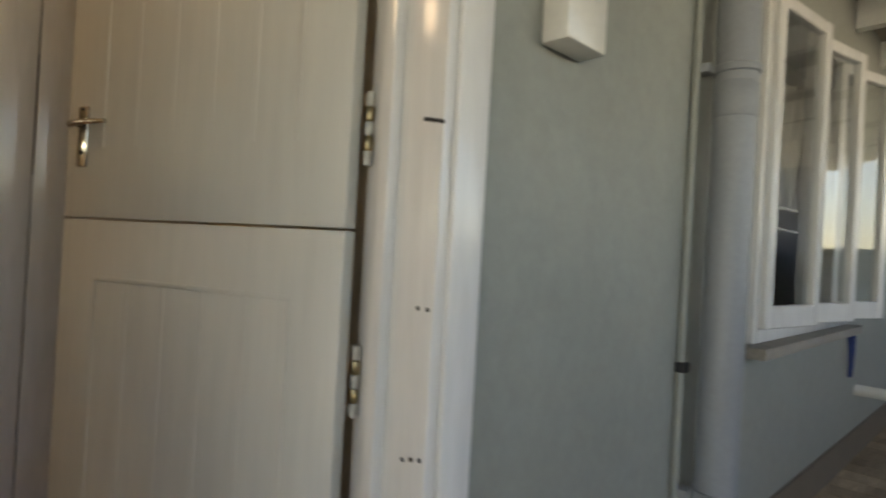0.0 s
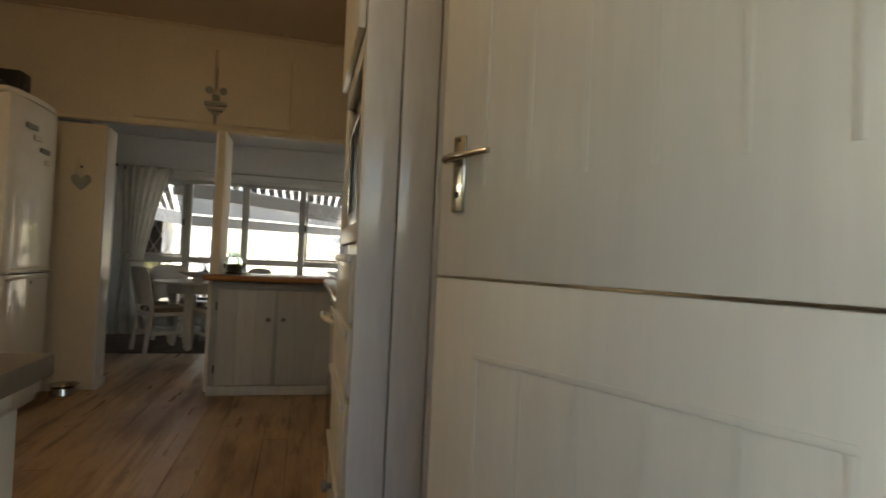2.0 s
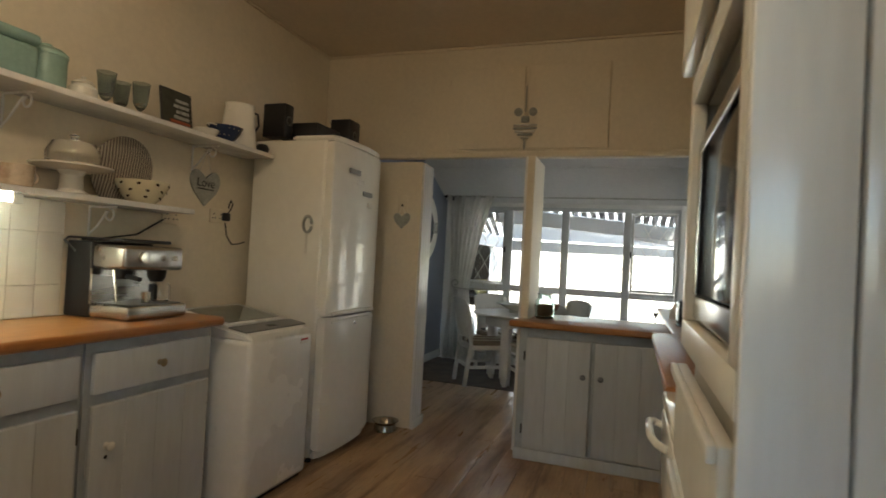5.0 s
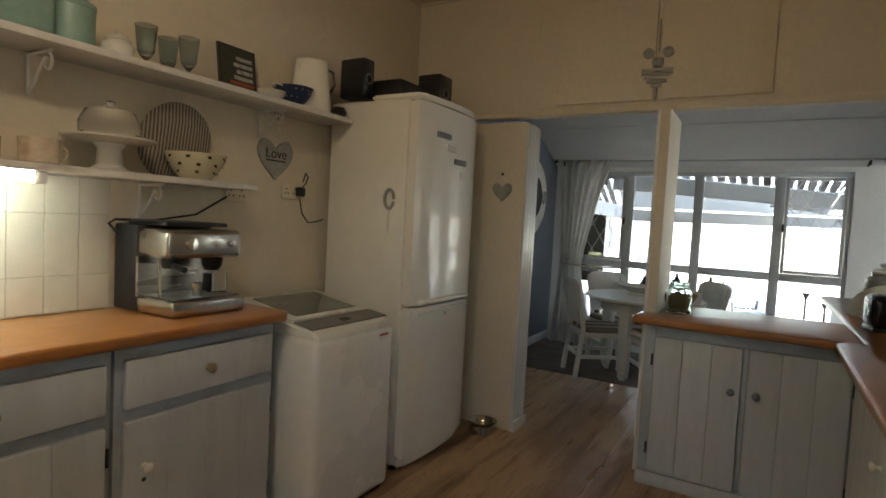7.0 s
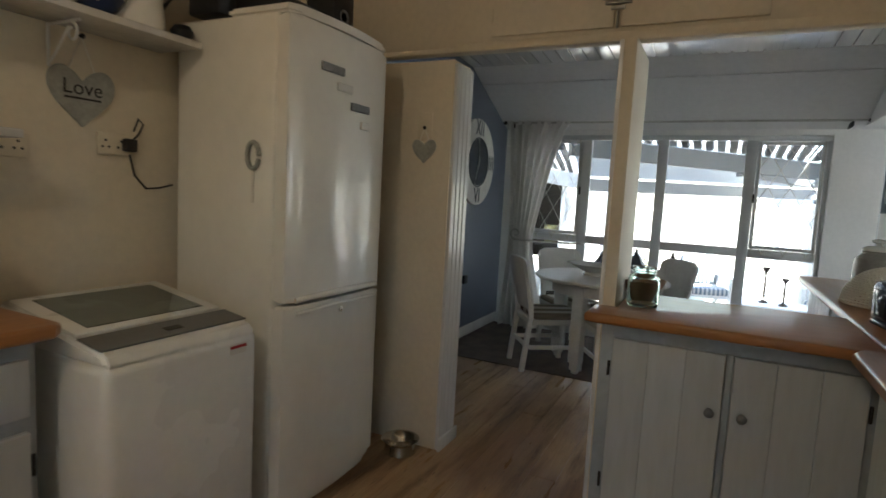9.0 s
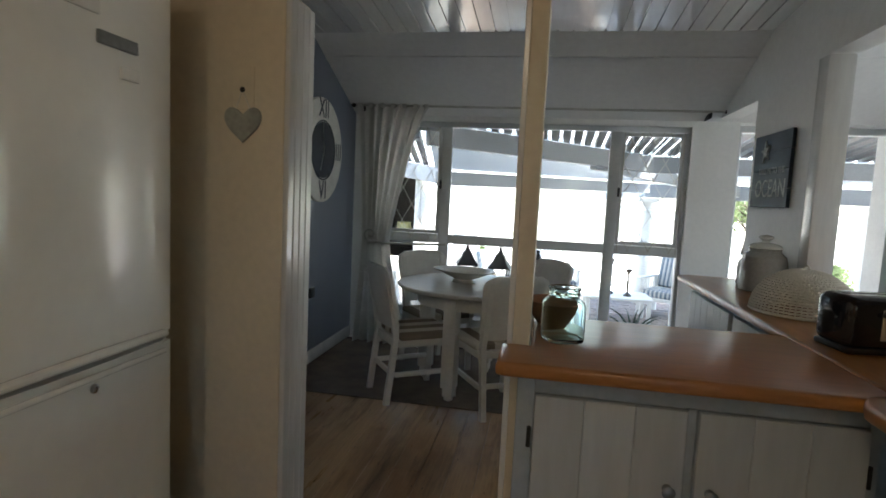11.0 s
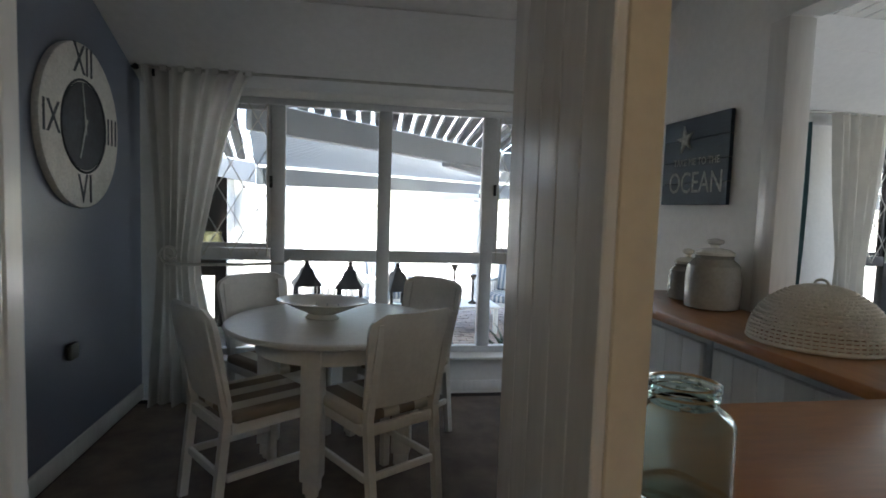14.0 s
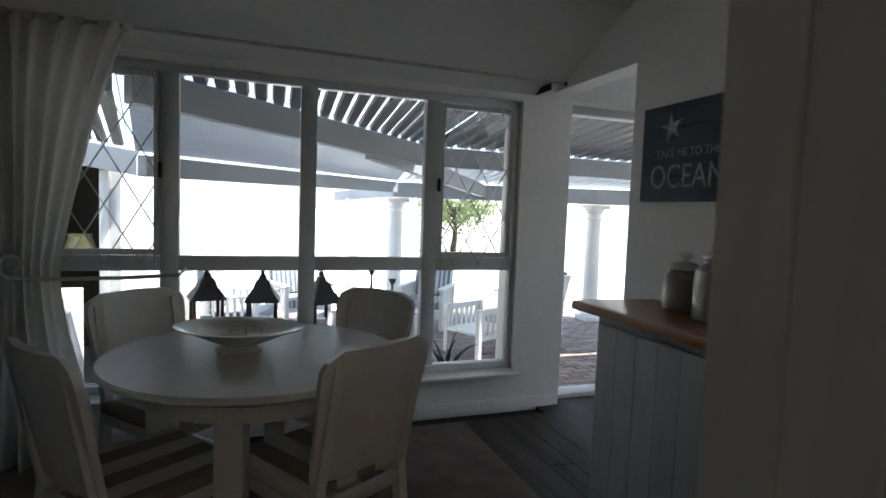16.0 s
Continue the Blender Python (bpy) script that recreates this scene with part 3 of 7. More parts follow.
# ---- curtains and rods ----
def curtain(name, at, y0, y1, z0, z1, label, material, tie=None, waves=9, depth=0.05, group=""):
    """Hanging folds along y; with tie=(y, z, amount) the cloth is drawn towards y at height z."""
    bm = B()
    n, rows = waves * 10, 26
    grid = []
    for j in range(rows + 1):
        f = j / rows
        z = z0 + (z1 - z0) * f
        line = []
        for i in range(n + 1):
            s = i / n
            yy = y0 + (y1 - y0) * s
            amp = depth * (0.65 + 0.35 * math.sin(3 * s * 7 + 1))
            if tie:
                ty, tz, k = tie
                g = math.exp(-((z - tz) / 0.42) ** 2) if z > tz else math.exp(-((z - tz) / 0.9) ** 2) * 0.9 + 0.1
                if z > tz:
                    g = max(0.0, 1 - (z - tz) / (z1 - tz)) ** 0.75
                yy = yy + (ty - yy) * k * g
            amp *= 0.8 + 0.3 * (1 - f)
            xx = at + amp * math.sin(2 * math.pi * waves * s + 0.5 * math.sin(5 * f + s * 9)) + 0.012 * math.sin(23 * s + 6 * f)
            line.append(bm.verts.new((xx, yy, z)))
        grid.append(line)
    for j in range(rows):
        for i in range(n):
            bm.faces.new((grid[j][i], grid[j][i + 1], grid[j + 1][i + 1], grid[j + 1][i]))
    bmesh.ops.solidify(bm, geom=list(bm.faces), thickness=0.002)
    ob = thing(name, (at, (y0 + y1) / 2, z0), label, "curtain", group)
    part("cloth", bm, material, ob)
    return ob


def rod(at, y0, y1, z, label):
    ob = thing("curtain_rod", (at, y0, z), label, "curtain rod")
    bm = B()
    tube(bm, [(at, y0, z), (at, y1, z)], 0.009, 10)
    part("rod", bm, DIRTY, ob)
    for yy in (y0, y1):
        bm = B()
        lathe(bm, (0, 0, 0), [(0.009, 0), (0.018, 0.012), (0.02, 0.025), (0.004, 0.045)], 12, pose(at, yy, z, -90 if yy == y1 else 90))
        part("finial", bm, IRON, ob)
    for yy in (y0 + 0.08, y1 - 0.1):
        bm = B()
        box(bm, WIN + 0.001, at + 0.004, yy - 0.008, yy + 0.008, z - 0.05, z - 0.008, 0.003)
        part("bracket", bm, IRON, ob)


rod(-8.22, -2.24, 0.80, 2.118, "thin dark curtain rod over the patio window")
white_curtain = curtain("curtain", -8.22, -2.24, -1.58, 0.01, 2.125, "sheer white curtain drawn aside by a scrolled holdback", CURTAIN, tie=(-2.08, 0.98, 0.62), waves=7, depth=0.045)
for k in range(7):
    yy = -2.2 + k * 0.1
    bm = B()
    box(bm, -8.234, -8.206, yy - 0.02, yy + 0.02, 2.10, 2.135, 0.004)
    part("heading_tab", bm, CURTAIN, white_curtain)
hold = thing("curtain_holdback", (-8.22, -1.8, 0.93), "white iron curtain holdback ending in a scroll", "holdback")
bm = B()
pts = [(-8.08 - 0.0, -1.36, 0.945), (-8.06, -1.6, 0.935), (-8.06, -1.9, 0.93), (-8.06, -2.0, 0.935)]
for k in range(18):
    a = math.pi * 1.5 + k * 0.42
    r = 0.062 * (1 - k / 22)
    pts.append((-8.06, -2.02 - r * math.sin(a + math.pi / 2), 0.995 + r * math.sin(a) * 1.0))
tube(bm, pts, 0.009, 8)
tube(bm, [(-8.08, -1.36, 0.945), (-8.399, -1.36, 0.945)], 0.006, 8)
part("scroll", bm, DIRTY, hold)
# lounge curtains
rod(-8.17, 2.0, 5.25, 2.118, "thin dark curtain rod over the lounge window")
curtain("curtain", -8.17, 2.56, 3.05, 0.02, 2.12, "sheer white lounge curtain on a tab heading", CURTAIN, tie=(2.80, 0.95, 0.4), waves=5)
curtain("door_curtain", -8.25, 2.12, 2.46, 0.02, 2.06, "dark teal curtain beside the patio door", TEAL_CLOTH, waves=4, depth=0.03)
# patio door track
bm = B()
box(bm, -8.60, -8.50, D0 + 0.001, D1 - 0.001, 2.0, 2.058, 0.004)
box(bm, -8.60, -8.50, D0 + 0.001, D0 + 0.05, 0.03, 2.0, 0.004)
box(bm, -8.66, -8.50, D0 + 0.001, D1 - 0.001, -0.02, 0.028, 0.004)
structure("door_1", bm, ALU, "open patio sliding door frame and its metal track", "door")


# ---- entrance: frame, stable door, hardware ----
bm = B()
box(bm, INN - 0.03, OUT + 0.01, 0.715, 0.789, -0.02, 2.11, 0.006)
box(bm, INN - 0.03, OUT + 0.01, -0.199, -0.125, -0.02, 2.11, 0.006)
box(bm, INN - 0.03, OUT + 0.01, -0.125, 0.715, 2.045, 2.11, 0.006)
box(bm, INN + 0.035, INN + 0.075, 0.690, 0.715, -0.02, 2.045, 0.004)
box(bm, OUT + 0.012, OUT + 0.026, 0.735, 0.812, -0.3, 2.16, 0.005)
door_frame = structure("door_frame", bm, GLOSS_WHITE, "glossy white entrance door frame with old screw holes", "door frame")
for k, (xx, zz) in enumerate([(-0.742, 1.262), (-0.731, 1.26), (-0.720, 1.257), (-0.709, 1.255), (-0.698, 1.252), (-0.735, 0.93), (-0.710, 0.93), (-0.755, 0.66), (-0.732, 0.667), (-0.710, 0.672)]):
    bm = B()
    lathe(bm, (0, 0, 0), [(0.0042, 0), (0.0042, 0.002), (0.002, 0.0025)], 10, pose(xx + 0.006, 0.7148, zz, 90))
    part("screw", bm, IRON, door_frame)

HINGE = Vector((-0.890, 0.690, 0))
DOOR_YAW = math.degrees(math.atan2(0.362 - 0.690, -1.635 + 0.890))


def leaf_m(u, v, z, extra=0):
    """Along the leaf from the hinge, out of its inner face, up."""
    return Matrix.Translation(HINGE) @ pose(0, 0, 0, 0, 0, DOOR_YAW) @ pose(u, v, z, extra)


DOOR_M = leaf_m(0, 0, 0)
door = thing("stable_door", HINGE, "cream-white stable door standing open, two leaves", "door")


def leaf(name, z0, z1, panels):
    bm = B()
    box(bm, 0.004, 0.812, 0.003, 0.041, z0, z1, 0.003, 2, DOOR_M)
    ob = part(name, bm, DOOR_WHITE, door, "moulded cream-white door leaf")
    for u0, u1, q0, q1 in panels:
        bm = B()
        w = 0.011
        rails = [(u0, u1, q1 - w, q1), (u0, u0 + w, q0 + w, q1 - w), (u1 - w, u1, q0 + w, q1 - w)]
        if name == "lower_leaf":
            rails.append((u0, u1, q0, q0 + w))
        for a in rails:
            box(bm, a[0], a[1], 0.0412, 0.0436, a[2], a[3], 0.0011, 2, DOOR_M)
        part("moulding", bm, DOOR_WHITE, ob)
        n = max(2, round((u1 - u0) / 0.125))
        for k in range(1, n):
            bm = B()
            uu = u0 + (u1 - u0) * k / n
            box(bm, uu - 0.005, uu + 0.005, 0.0412, 0.0428, q0 + w, q1 - w, 0.001, 1, DOOR_M)
            part("bead", bm, DOOR_WHITE, ob)
    return ob


upper = leaf("upper_leaf", 1.065, 2.035, [(0.12, 0.69, 1.22, 1.93)])
lower = leaf("lower_leaf", 0.012, 1.060, [(0.12, 0.69, 0.16, 0.93)])
# lever handle on its long plate
bm = B()
box(bm, 0.734, 0.767, 0.0412, 0.048, 1.185, 1.33, 0.003, 3, DOOR_M)
plate = part("handle_plate", bm, CHROME, upper, "worn chrome handle plate")
bm = B()
tube(bm, [DOOR_M @ Vector(c) for c in ((0.751, 0.046, 1.286), (0.751, 0.066, 1.286))], 0.009, 12)
tube(bm, [DOOR_M @ Vector(c) for c in ((0.77, 0.064, 1.284), (0.751, 0.067, 1.286), (0.72, 0.067, 1.287), (0.685, 0.064, 1.288), (0.655, 0.061, 1.288))], 0.0085, 12, 0.0055)
part("lever", bm, CHROME, plate)
bm = B()
lathe(bm, (0, 0, 0), [(0.006, 0), (0.006, 0.002)], 10, DOOR_M @ pose(0.751, 0.0478, 1.218, -90))
lathe(bm, (0, 0, 0), [(0.004, 0), (0.003, 0.002)], 8, DOOR_M @ pose(0.751, 0.0478, 1.322, -90))
part("keyhole", bm, IRON, plate)
# hinges with paint and rust
for z0, z1, own in ((1.19, 1.335, upper), (0.70, 0.84, lower), (1.80, 1.93, upper), (0.12, 0.25, lower)):
    for k in range(5):
        bm = B()
        za = z0 + (z1 - z0) * k / 5
        lathe(bm, (HINGE.x - 0.003, HINGE.y + 0.014, za), [(0.008, 0), (0.0095, 0.004), (0.0095, (z1 - z0) / 5 - 0.004), (0.008, (z1 - z0) / 5 - 0.001)], 12)
        part("hinge_knuckle", bm, BRASS if k % 2 else DIRTY, own)


# ---- kitchen: tall oven cabinet ----
TX0, TX1, TY = -2.66, -2.00, 0.20
oven_cab = thing("tall_oven_cabinet", (-2.33, 0.5, 0), "tall off-white oven cabinet with grooved board side", "cabinet")
bm = B()
box(bm, TX0, TX1 - 0.02, TY + 0.03, RIGHT - 0.002, 0.0, 1.19)
box(bm, TX0, TX1 - 0.02, TY + 0.03, RIGHT - 0.002, 1.64, 2.45)
box(bm, TX0, TX1 - 0.02, TY + 0.42, RIGHT - 0.002, 1.19, 1.64)
box(bm, TX0, TX0 + 0.025, TY + 0.002, TY + 0.42, 1.19, 1.64)
part("body", bm, DOOR_WHITE, oven_cab)
for i in range(6):
    bm = B()
    y0 = TY + i * 0.1015
    box(bm, TX1 - 0.018, TX1, y0 + 0.0015, y0 + 0.1, 0.0, 2.45, 0.005)
    part("side_board", bm, GLOSS_WHITE, oven_cab)
bm = B()
box(bm, TX0, TX1 - 0.018, TY, TY + 0.028, 1.135, 1.19, 0.004)
box(bm, TX0, TX1 - 0.018, TY, TY + 0.028, 1.64, 1.70, 0.004)
box(bm, TX1 - 0.06, TX1 - 0.018, TY, TY + 0.028, 1.19, 1.64, 0.004)
box(bm, TX0, TX0 + 0.045, TY, TY + 0.028, 1.19, 1.64, 0.004)
part("face_frame", bm, DOOR_WHITE, oven_cab)
for z0, z1 in ((0.10, 0.46), (0.475, 0.70), (0.715, 0.90), (0.915, 1.10)):
    bm = B()
    box(bm, TX0 + 0.03, TX1 - 0.05, TY - 0.008, TY + 0.012, z0, z1, 0.004)
    box(bm, TX0 + 0.03, TX1 - 0.05, TY - 0.020, TY - 0.008, z1 - 0.022, z1, 0.004)
    drawer = part("drawer_front", bm, DOOR_WHITE, oven_cab, "off-white drawer front with a moulded lip")
    if z0 < 0.2:
        bm = B()
        lathe(bm, (0, 0, 0), [(0.008, 0), (0.008, 0.012), (0.018, 0.02), (0.017, 0.03), (0.004, 0.034)], 14, pose(TX0 + 0.3, TY - 0.008, 0.36, 90))
        part("knob", bm, PEWTER, drawer, "small metal knob")
bm = B()
box(bm, TX0 + 0.01, TX1 - 0.03, TY - 0.022, TY + 0.002, 1.705, 2.43, 0.006)
part("cupboard_door", bm, DOOR_WHITE, oven_cab)
oven = thing("built_in_oven", (-2.33, 0.4, 1.20), "black glass built-in microwave oven with steel trim", "oven")
bm = B()
box(bm, TX0 + 0.048, TX1 - 0.062, TY + 0.05, TY + 0.40, 1.195, 1.56)
part("casing", bm, BLACK, oven)
bm = B()
box(bm, TX0 + 0.05, TX1 - 0.064, TY + 0.022, TY + 0.048, 1.245, 1.555, 0.004)
part("glass_door", bm, BLACK_GLOSS, oven, "glossy black glass door")
bm = B()
box(bm, TX0 + 0.05, TX1 - 0.064, TY + 0.016, TY + 0.048, 1.197, 1.243, 0.004)
part("trim_strip", bm, STEEL, oven, "brushed steel strip")
bm = B()
box(bm, TX0 + 0.046, TX0 + 0.075, TY + 0.014, TY + 0.021, 1.244, 1.556, 0.002, 1)
box(bm, TX0 + 0.075, TX1 - 0.064, TY + 0.014, TY + 0.021, 1.53, 1.556, 0.002, 1)
part("trim_frame", bm, STEEL, oven, "brushed steel frame")


# ---- boarded cabinet fronts ----
def knob(own, x, y, z, way, material=PEWTER, label="small metal knob"):
    bm = B()
    turn = {"+x": (0, 90, 0), "-x": (0, -90, 0), "-y": (90, 0, 0), "+y": (-90, 0, 0)}[way]
    lathe(bm, (0, 0, 0), [(0.013, 0), (0.009, 0.004), (0.006, 0.012), (0.016, 0.02), (0.018, 0.027), (0.012, 0.033), (0.002, 0.035)], 16, pose(x, y, z, *turn))
    part("knob", bm, material, own, label)


def board_door(own, axis, plane, a, b, z0, z1, out, boards=4, material=CAB, name="door"):
    """A door of upright boards. axis: 'x' plane faces along x (boards spread over y); out: +1 or -1."""
    w = (b - a) / boards
    bm = B()
    if axis == "x":
        box(bm, plane - out * 0.012, plane - out * 0.002, a, b, z0, z1)
    else:
        box(bm, a, b, plane - out * 0.012, plane - out * 0.002, z0, z1)
    door_ob = part(name, bm, CAB_EDGE, own)
    for i in range(boards):
        bm = B()
        p, q = a + i * w + 0.0005, a + (i + 1) * w - 0.0005
        if axis == "x":
            box(bm, min(plane - out * 0.002, plane + out * 0.012), max(plane - out * 0.002, plane + out * 0.012), p, q, z0, z1, 0.0022, 1)
        else:
            box(bm, p, q, min(plane - out * 0.002, plane + out * 0.012), max(plane - out * 0.002, plane + out * 0.012), z0, z1, 0.0022, 1)
        part("board", bm, material, door_ob)
    return door_ob


# island under the worktop, doors towards the kitchen
IX = -5.03
island = thing("island_cabinet", (-5.28, -0.12, 0), "pale grey boarded island cupboard with two doors", "cabinet")
bm = B()
box(bm, -5.56, IX - 0.022, -0.565, 0.34, 0.0, 0.868)
part("body", bm, CAB, island)
bm = B()
box(bm, IX - 0.022, IX - 0.006, -0.595, -0.545, 0.0, 0.868, 0.003)
box(bm, IX - 0.022, IX - 0.006, -0.130, -0.105, 0.075, 0.81, 0.003)
box(bm, IX - 0.022, IX - 0.006, 0.315, 0.345, 0.0, 0.868, 0.003)
box(bm, IX - 0.022, IX - 0.006, -0.545, 0.315, 0.81, 0.868, 0.003)
part("face_frame", bm, CAB_EDGE, island, "blue-grey face frame")
bm = B()
box(bm, IX - 0.022, IX + 0.012, -0.60, 0.33, 0.0, 0.072, 0.004)
part("plinth", bm, CAB, island)
d1 = board_door(island, "x", IX, -0.543, -0.132, 0.078, 0.807, 1, 3)
d2 = board_door(island, "x", IX, -0.103, 0.313, 0.078, 0.807, 1, 3)
knob(d1, IX + 0.012, -0.172, 0.585, "+x")
knob(d2, IX + 0.012, -0.062, 0.585, "+x")
for yy in (-0.555, 0.322):
    for zz in (0.2, 0.68):
        bm = B()
        tube(bm, [(IX + 0.002, yy, zz - 0.03), (IX + 0.002, yy, zz + 0.03)], 0.006, 8)
        part("hinge", bm, IRON, island)

# worktops
def worktop(name, outline, z, thick, material, label):
    bm = B()
    prism(bm, outline, thick, pose(0, 0, z - thick))
    bm.normal_update()
    edges = [e for e in bm.edges if abs(e.verts[0].co.z - e.verts[1].co.z) < 1e-5]
    bmesh.ops.bevel(bm, geom=edges, offset=0.014, segments=3, affect="EDGES", profile=0.5)
    ob = part(name, bm, material)
    return tagged(ob, label, "worktop")


worktop("island_worktop", [(-4.955, -0.655), (-4.945, -0.63), (-4.945, 0.338), (-5.62, 0.338), (-5.62, -0.566), (-5.16, -0.566), (-5.16, -0.655)], 0.915, 0.042, COUNTER_Y, "varnished orange wood worktop on the island")
worktop("side_worktop", [(-3.315, 0.212), (-3.315, RIGHT - 0.001), (-5.56, RIGHT - 0.001), (-5.56, RIGHT + 0.16), (-6.585, RIGHT + 0.16), (-6.585, RIGHT - 0.016), (-7.30, RIGHT - 0.016), (-7.345, 0.42), (-7.32, 0.345), (-5.0, 0.342), (-4.98, 0.26), (-4.9, 0.222)], 0.915, 0.042, COUNTER, "varnished orange wood worktop running past the dining wall")

# base units beside the oven cabinet
stove = thing("stove", (-2.98, 0.5, 0), "white enamel under-counter stove with a bowed handle", "stove")
bm = B()
box(bm, -3.28, -2.67, 0.225, RIGHT - 0.002, 0.03, 0.870, 0.006)
part("body", bm, ENAMEL, stove)
bm = B()
box(bm, -3.265, -2.685, 0.205, 0.2245, 0.12, 0.855, 0.006)
oven_door = part("oven_door", bm, ENAMEL, stove)
bm = B()
box(bm, -3.20, -2.75, 0.2025, 0.2045, 0.22, 0.55, 0.001, 1)
part("door_glass", bm, BLACK_GLOSS, oven_door, "dark oven glass")
bm = B()
tube(bm, [(-3.25, 0.206, 0.806), (-3.245, 0.180, 0.818), (-3.21, 0.166, 0.824), (-3.12, 0.163, 0.826), (-3.03, 0.166, 0.824), (-2.995, 0.180, 0.818), (-2.99, 0.206, 0.806)], 0.011, 10)
part("handle", bm, ENAMEL, oven_door, "white bowed handle")
bm = B()
box(bm, -3.30, -2.67, 0.205, RIGHT - 0.003, 0.872, 0.905, 0.008)
hob = part("hob", bm, ENAMEL, stove)
for xx, yy, rr in ((-3.14, 0.36, 0.085), (-2.83, 0.36, 0.07), (-3.14, 0.62, 0.07), (-2.83, 0.62, 0.085)):
    bm = B()
    lathe(bm, (xx, yy, 0.9055), [(rr, 0), (rr, 0.008), (rr * 0.9, 0.012), (0.0, 0.010)], 24)
    part("hotplate", bm, BLACK, hob)
x = -3.31
for k in range(2):
    unit = thing("base_cabinet", (x - 0.38, 0.55, 0), "pale grey boarded base cabinet beside the stove", "cabinet", "base cabinets along the oven wall")
    bm = B()
    box(bm, x - 0.80, x, 0.33, RIGHT - 0.002, 0.0, 0.868)
    part("body", bm, CAB_EDGE, unit)
    dd = board_door(unit, "y", 0.318, x - 0.78, x - 0.02, 0.1, 0.84, -1, 5)
    knob(dd, x - 0.1, 0.306, 0.62, "-y", CERAMIC, "white round knob")
    x -= 0.81
# boarded units towards the dining corner
for k, (xa, xb) in enumerate(((-6.42, -5.66), (-7.22, -6.43))):
    unit = thing("peninsula_cabinet", ((xa + xb) / 2, 0.6, 0), "blue-grey boarded cupboard under the worktop end", "cabinet", "peninsula cabinets")
    bm = B()
    box(bm, xa, xb, 0.43, RIGHT - 0.004, 0.0, 0.868)
    part("body", bm, CAB_EDGE, unit)
    dd = board_door(unit, "y", 0.418, xa + 0.03, xb - 0.03, 0.09, 0.83, -1, 6)
    knob(dd, xb - 0.09, 0.406, 0.6, "-y", IRON, "small dark knob")
    if k:
        for i in range(3):
            bm = B()
            y0 = 0.43 + i * 0.125
            box(bm, xa - 0.013, xa - 0.001, y0 + 0.001, y0 + 0.123, 0.0, 0.868, 0.003)
            part("end_board", bm, CAB, unit)

# wall cabinet over the worktop
upper_cab = thing("wall_cabinet", (-4.9, 0.62, 1.39), "cream boarded wall cabinet over the side worktop", "cabinet")
bm = B()
box(bm, -5.18, -3.2, 0.47, RIGHT - 0.002, 1.40, 2.3)
part("body", bm, DOOR_WHITE, upper_cab)
for k in range(4):
    xb = -3.2 - k * 0.495
    board_door(upper_cab, "y", 0.458, xb - 0.49, xb - 0.005, 1.40, 2.29, -1, 4, DOOR_WHITE)

# counter along the shelf wall
LX = -3.575
left_units = [(-2.90, -3.55), (-2.24, -2.89), (-1.58, -2.23)]
for k, (xb, xa) in enumerate(left_units):
    unit = thing("base_cabinet", ((xa + xb) / 2, -2.03, 0), "pale blue-grey base cabinet with a drawer over a boarded door", "cabinet", "base cabinets along the shelf wall")
    bm = B()
    box(bm, xa, xb, LEFT + 0.002, -1.822, 0.0, 0.906)
    part("body", bm, CAB_EDGE, unit)
    bm = B()
    box(bm, xa + 0.025, xb - 0.025, -1.820, -1.798, 0.705, 0.862, 0.004)
    dr = part("drawer_front", bm, CAB, unit)
    knob(dr, (xa + xb) / 2, -1.798, 0.785, "+y", BRASS, "worn brass knob")
    dd = board_door(unit, "y", -1.809, xa + 0.025, xb - 0.025, 0.09, 0.66, 1, 4)
    knob(dd, xb - 0.09, -1.797, 0.50, "+y", CERAMIC, "white round knob")
    bm = B()
    lathe(bm, (0, 0, 0), [(0.008, 0), (0.006, 0.003)], 10, pose(xb - 0.09, -1.7965, 0.455, -90))
    part("keyhole", bm, IRON, dd)
    for zz in (0.2, 0.56):
        bm = B()
        tube(bm, [(xa + 0.012, -1.816, zz - 0.03), (xa + 0.012, -1.816, zz + 0.03)], 0.006, 8)
        part("hinge", bm, IRON, unit)
worktop("shelf_wall_worktop", [(-0.93, -1.77), (-0.93, LEFT + 0.001), (LX - 0.03, LEFT + 0.001), (LX - 0.03, -1.80), (LX - 0.0, -1.77)], 0.95, 0.042, COUNTER, "varnished orange wood worktop along the shelf wall")
bm = B()
box(bm, -1.57, -0.93, LEFT + 0.002, -1.82, 0.0, 0.906)
tagged(part("end_cabinet", bm, CAB), "plain pale grey end cabinet under the worktop", "cabinet")

# low unit just inside the entrance
low = thing("entrance_cabinet", (-1.3, -0.65, 0), "off-white cupboard with a grey-brown top inside the entrance", "cabinet")
bm = B()
box(bm, -1.63, -0.93, -0.98, -0.39, 0.0, 0.858, 0.004)
part("body", bm, DOOR_WHITE, low)
bm = B()
box(bm, -1.67, -0.93, -1.0, -0.345, 0.86, 0.90, 0.006)
part("top", bm, TOP_STONE, low, "grey-brown worktop")
for xa in (-1.61, -1.27):
    bm = B()
    box(bm, xa, xa + 0.32, -0.389, -0.372, 0.09, 0.82, 0.005)
    part("door", bm, DOOR_WHITE, low)


# ---- fridge ----
fridge = thing("fridge_freezer", (-4.6, -1.95, 0), "tall cream-white two-door fridge freezer with magnets", "fridge")
FX0, FX1 = -4.955, -4.305
bm = B()
box(bm, FX0, FX1, -2.24, -1.705, 0.035, 1.985, 0.018, 3)
part("cabinet_body", bm, ENAMEL, fridge)


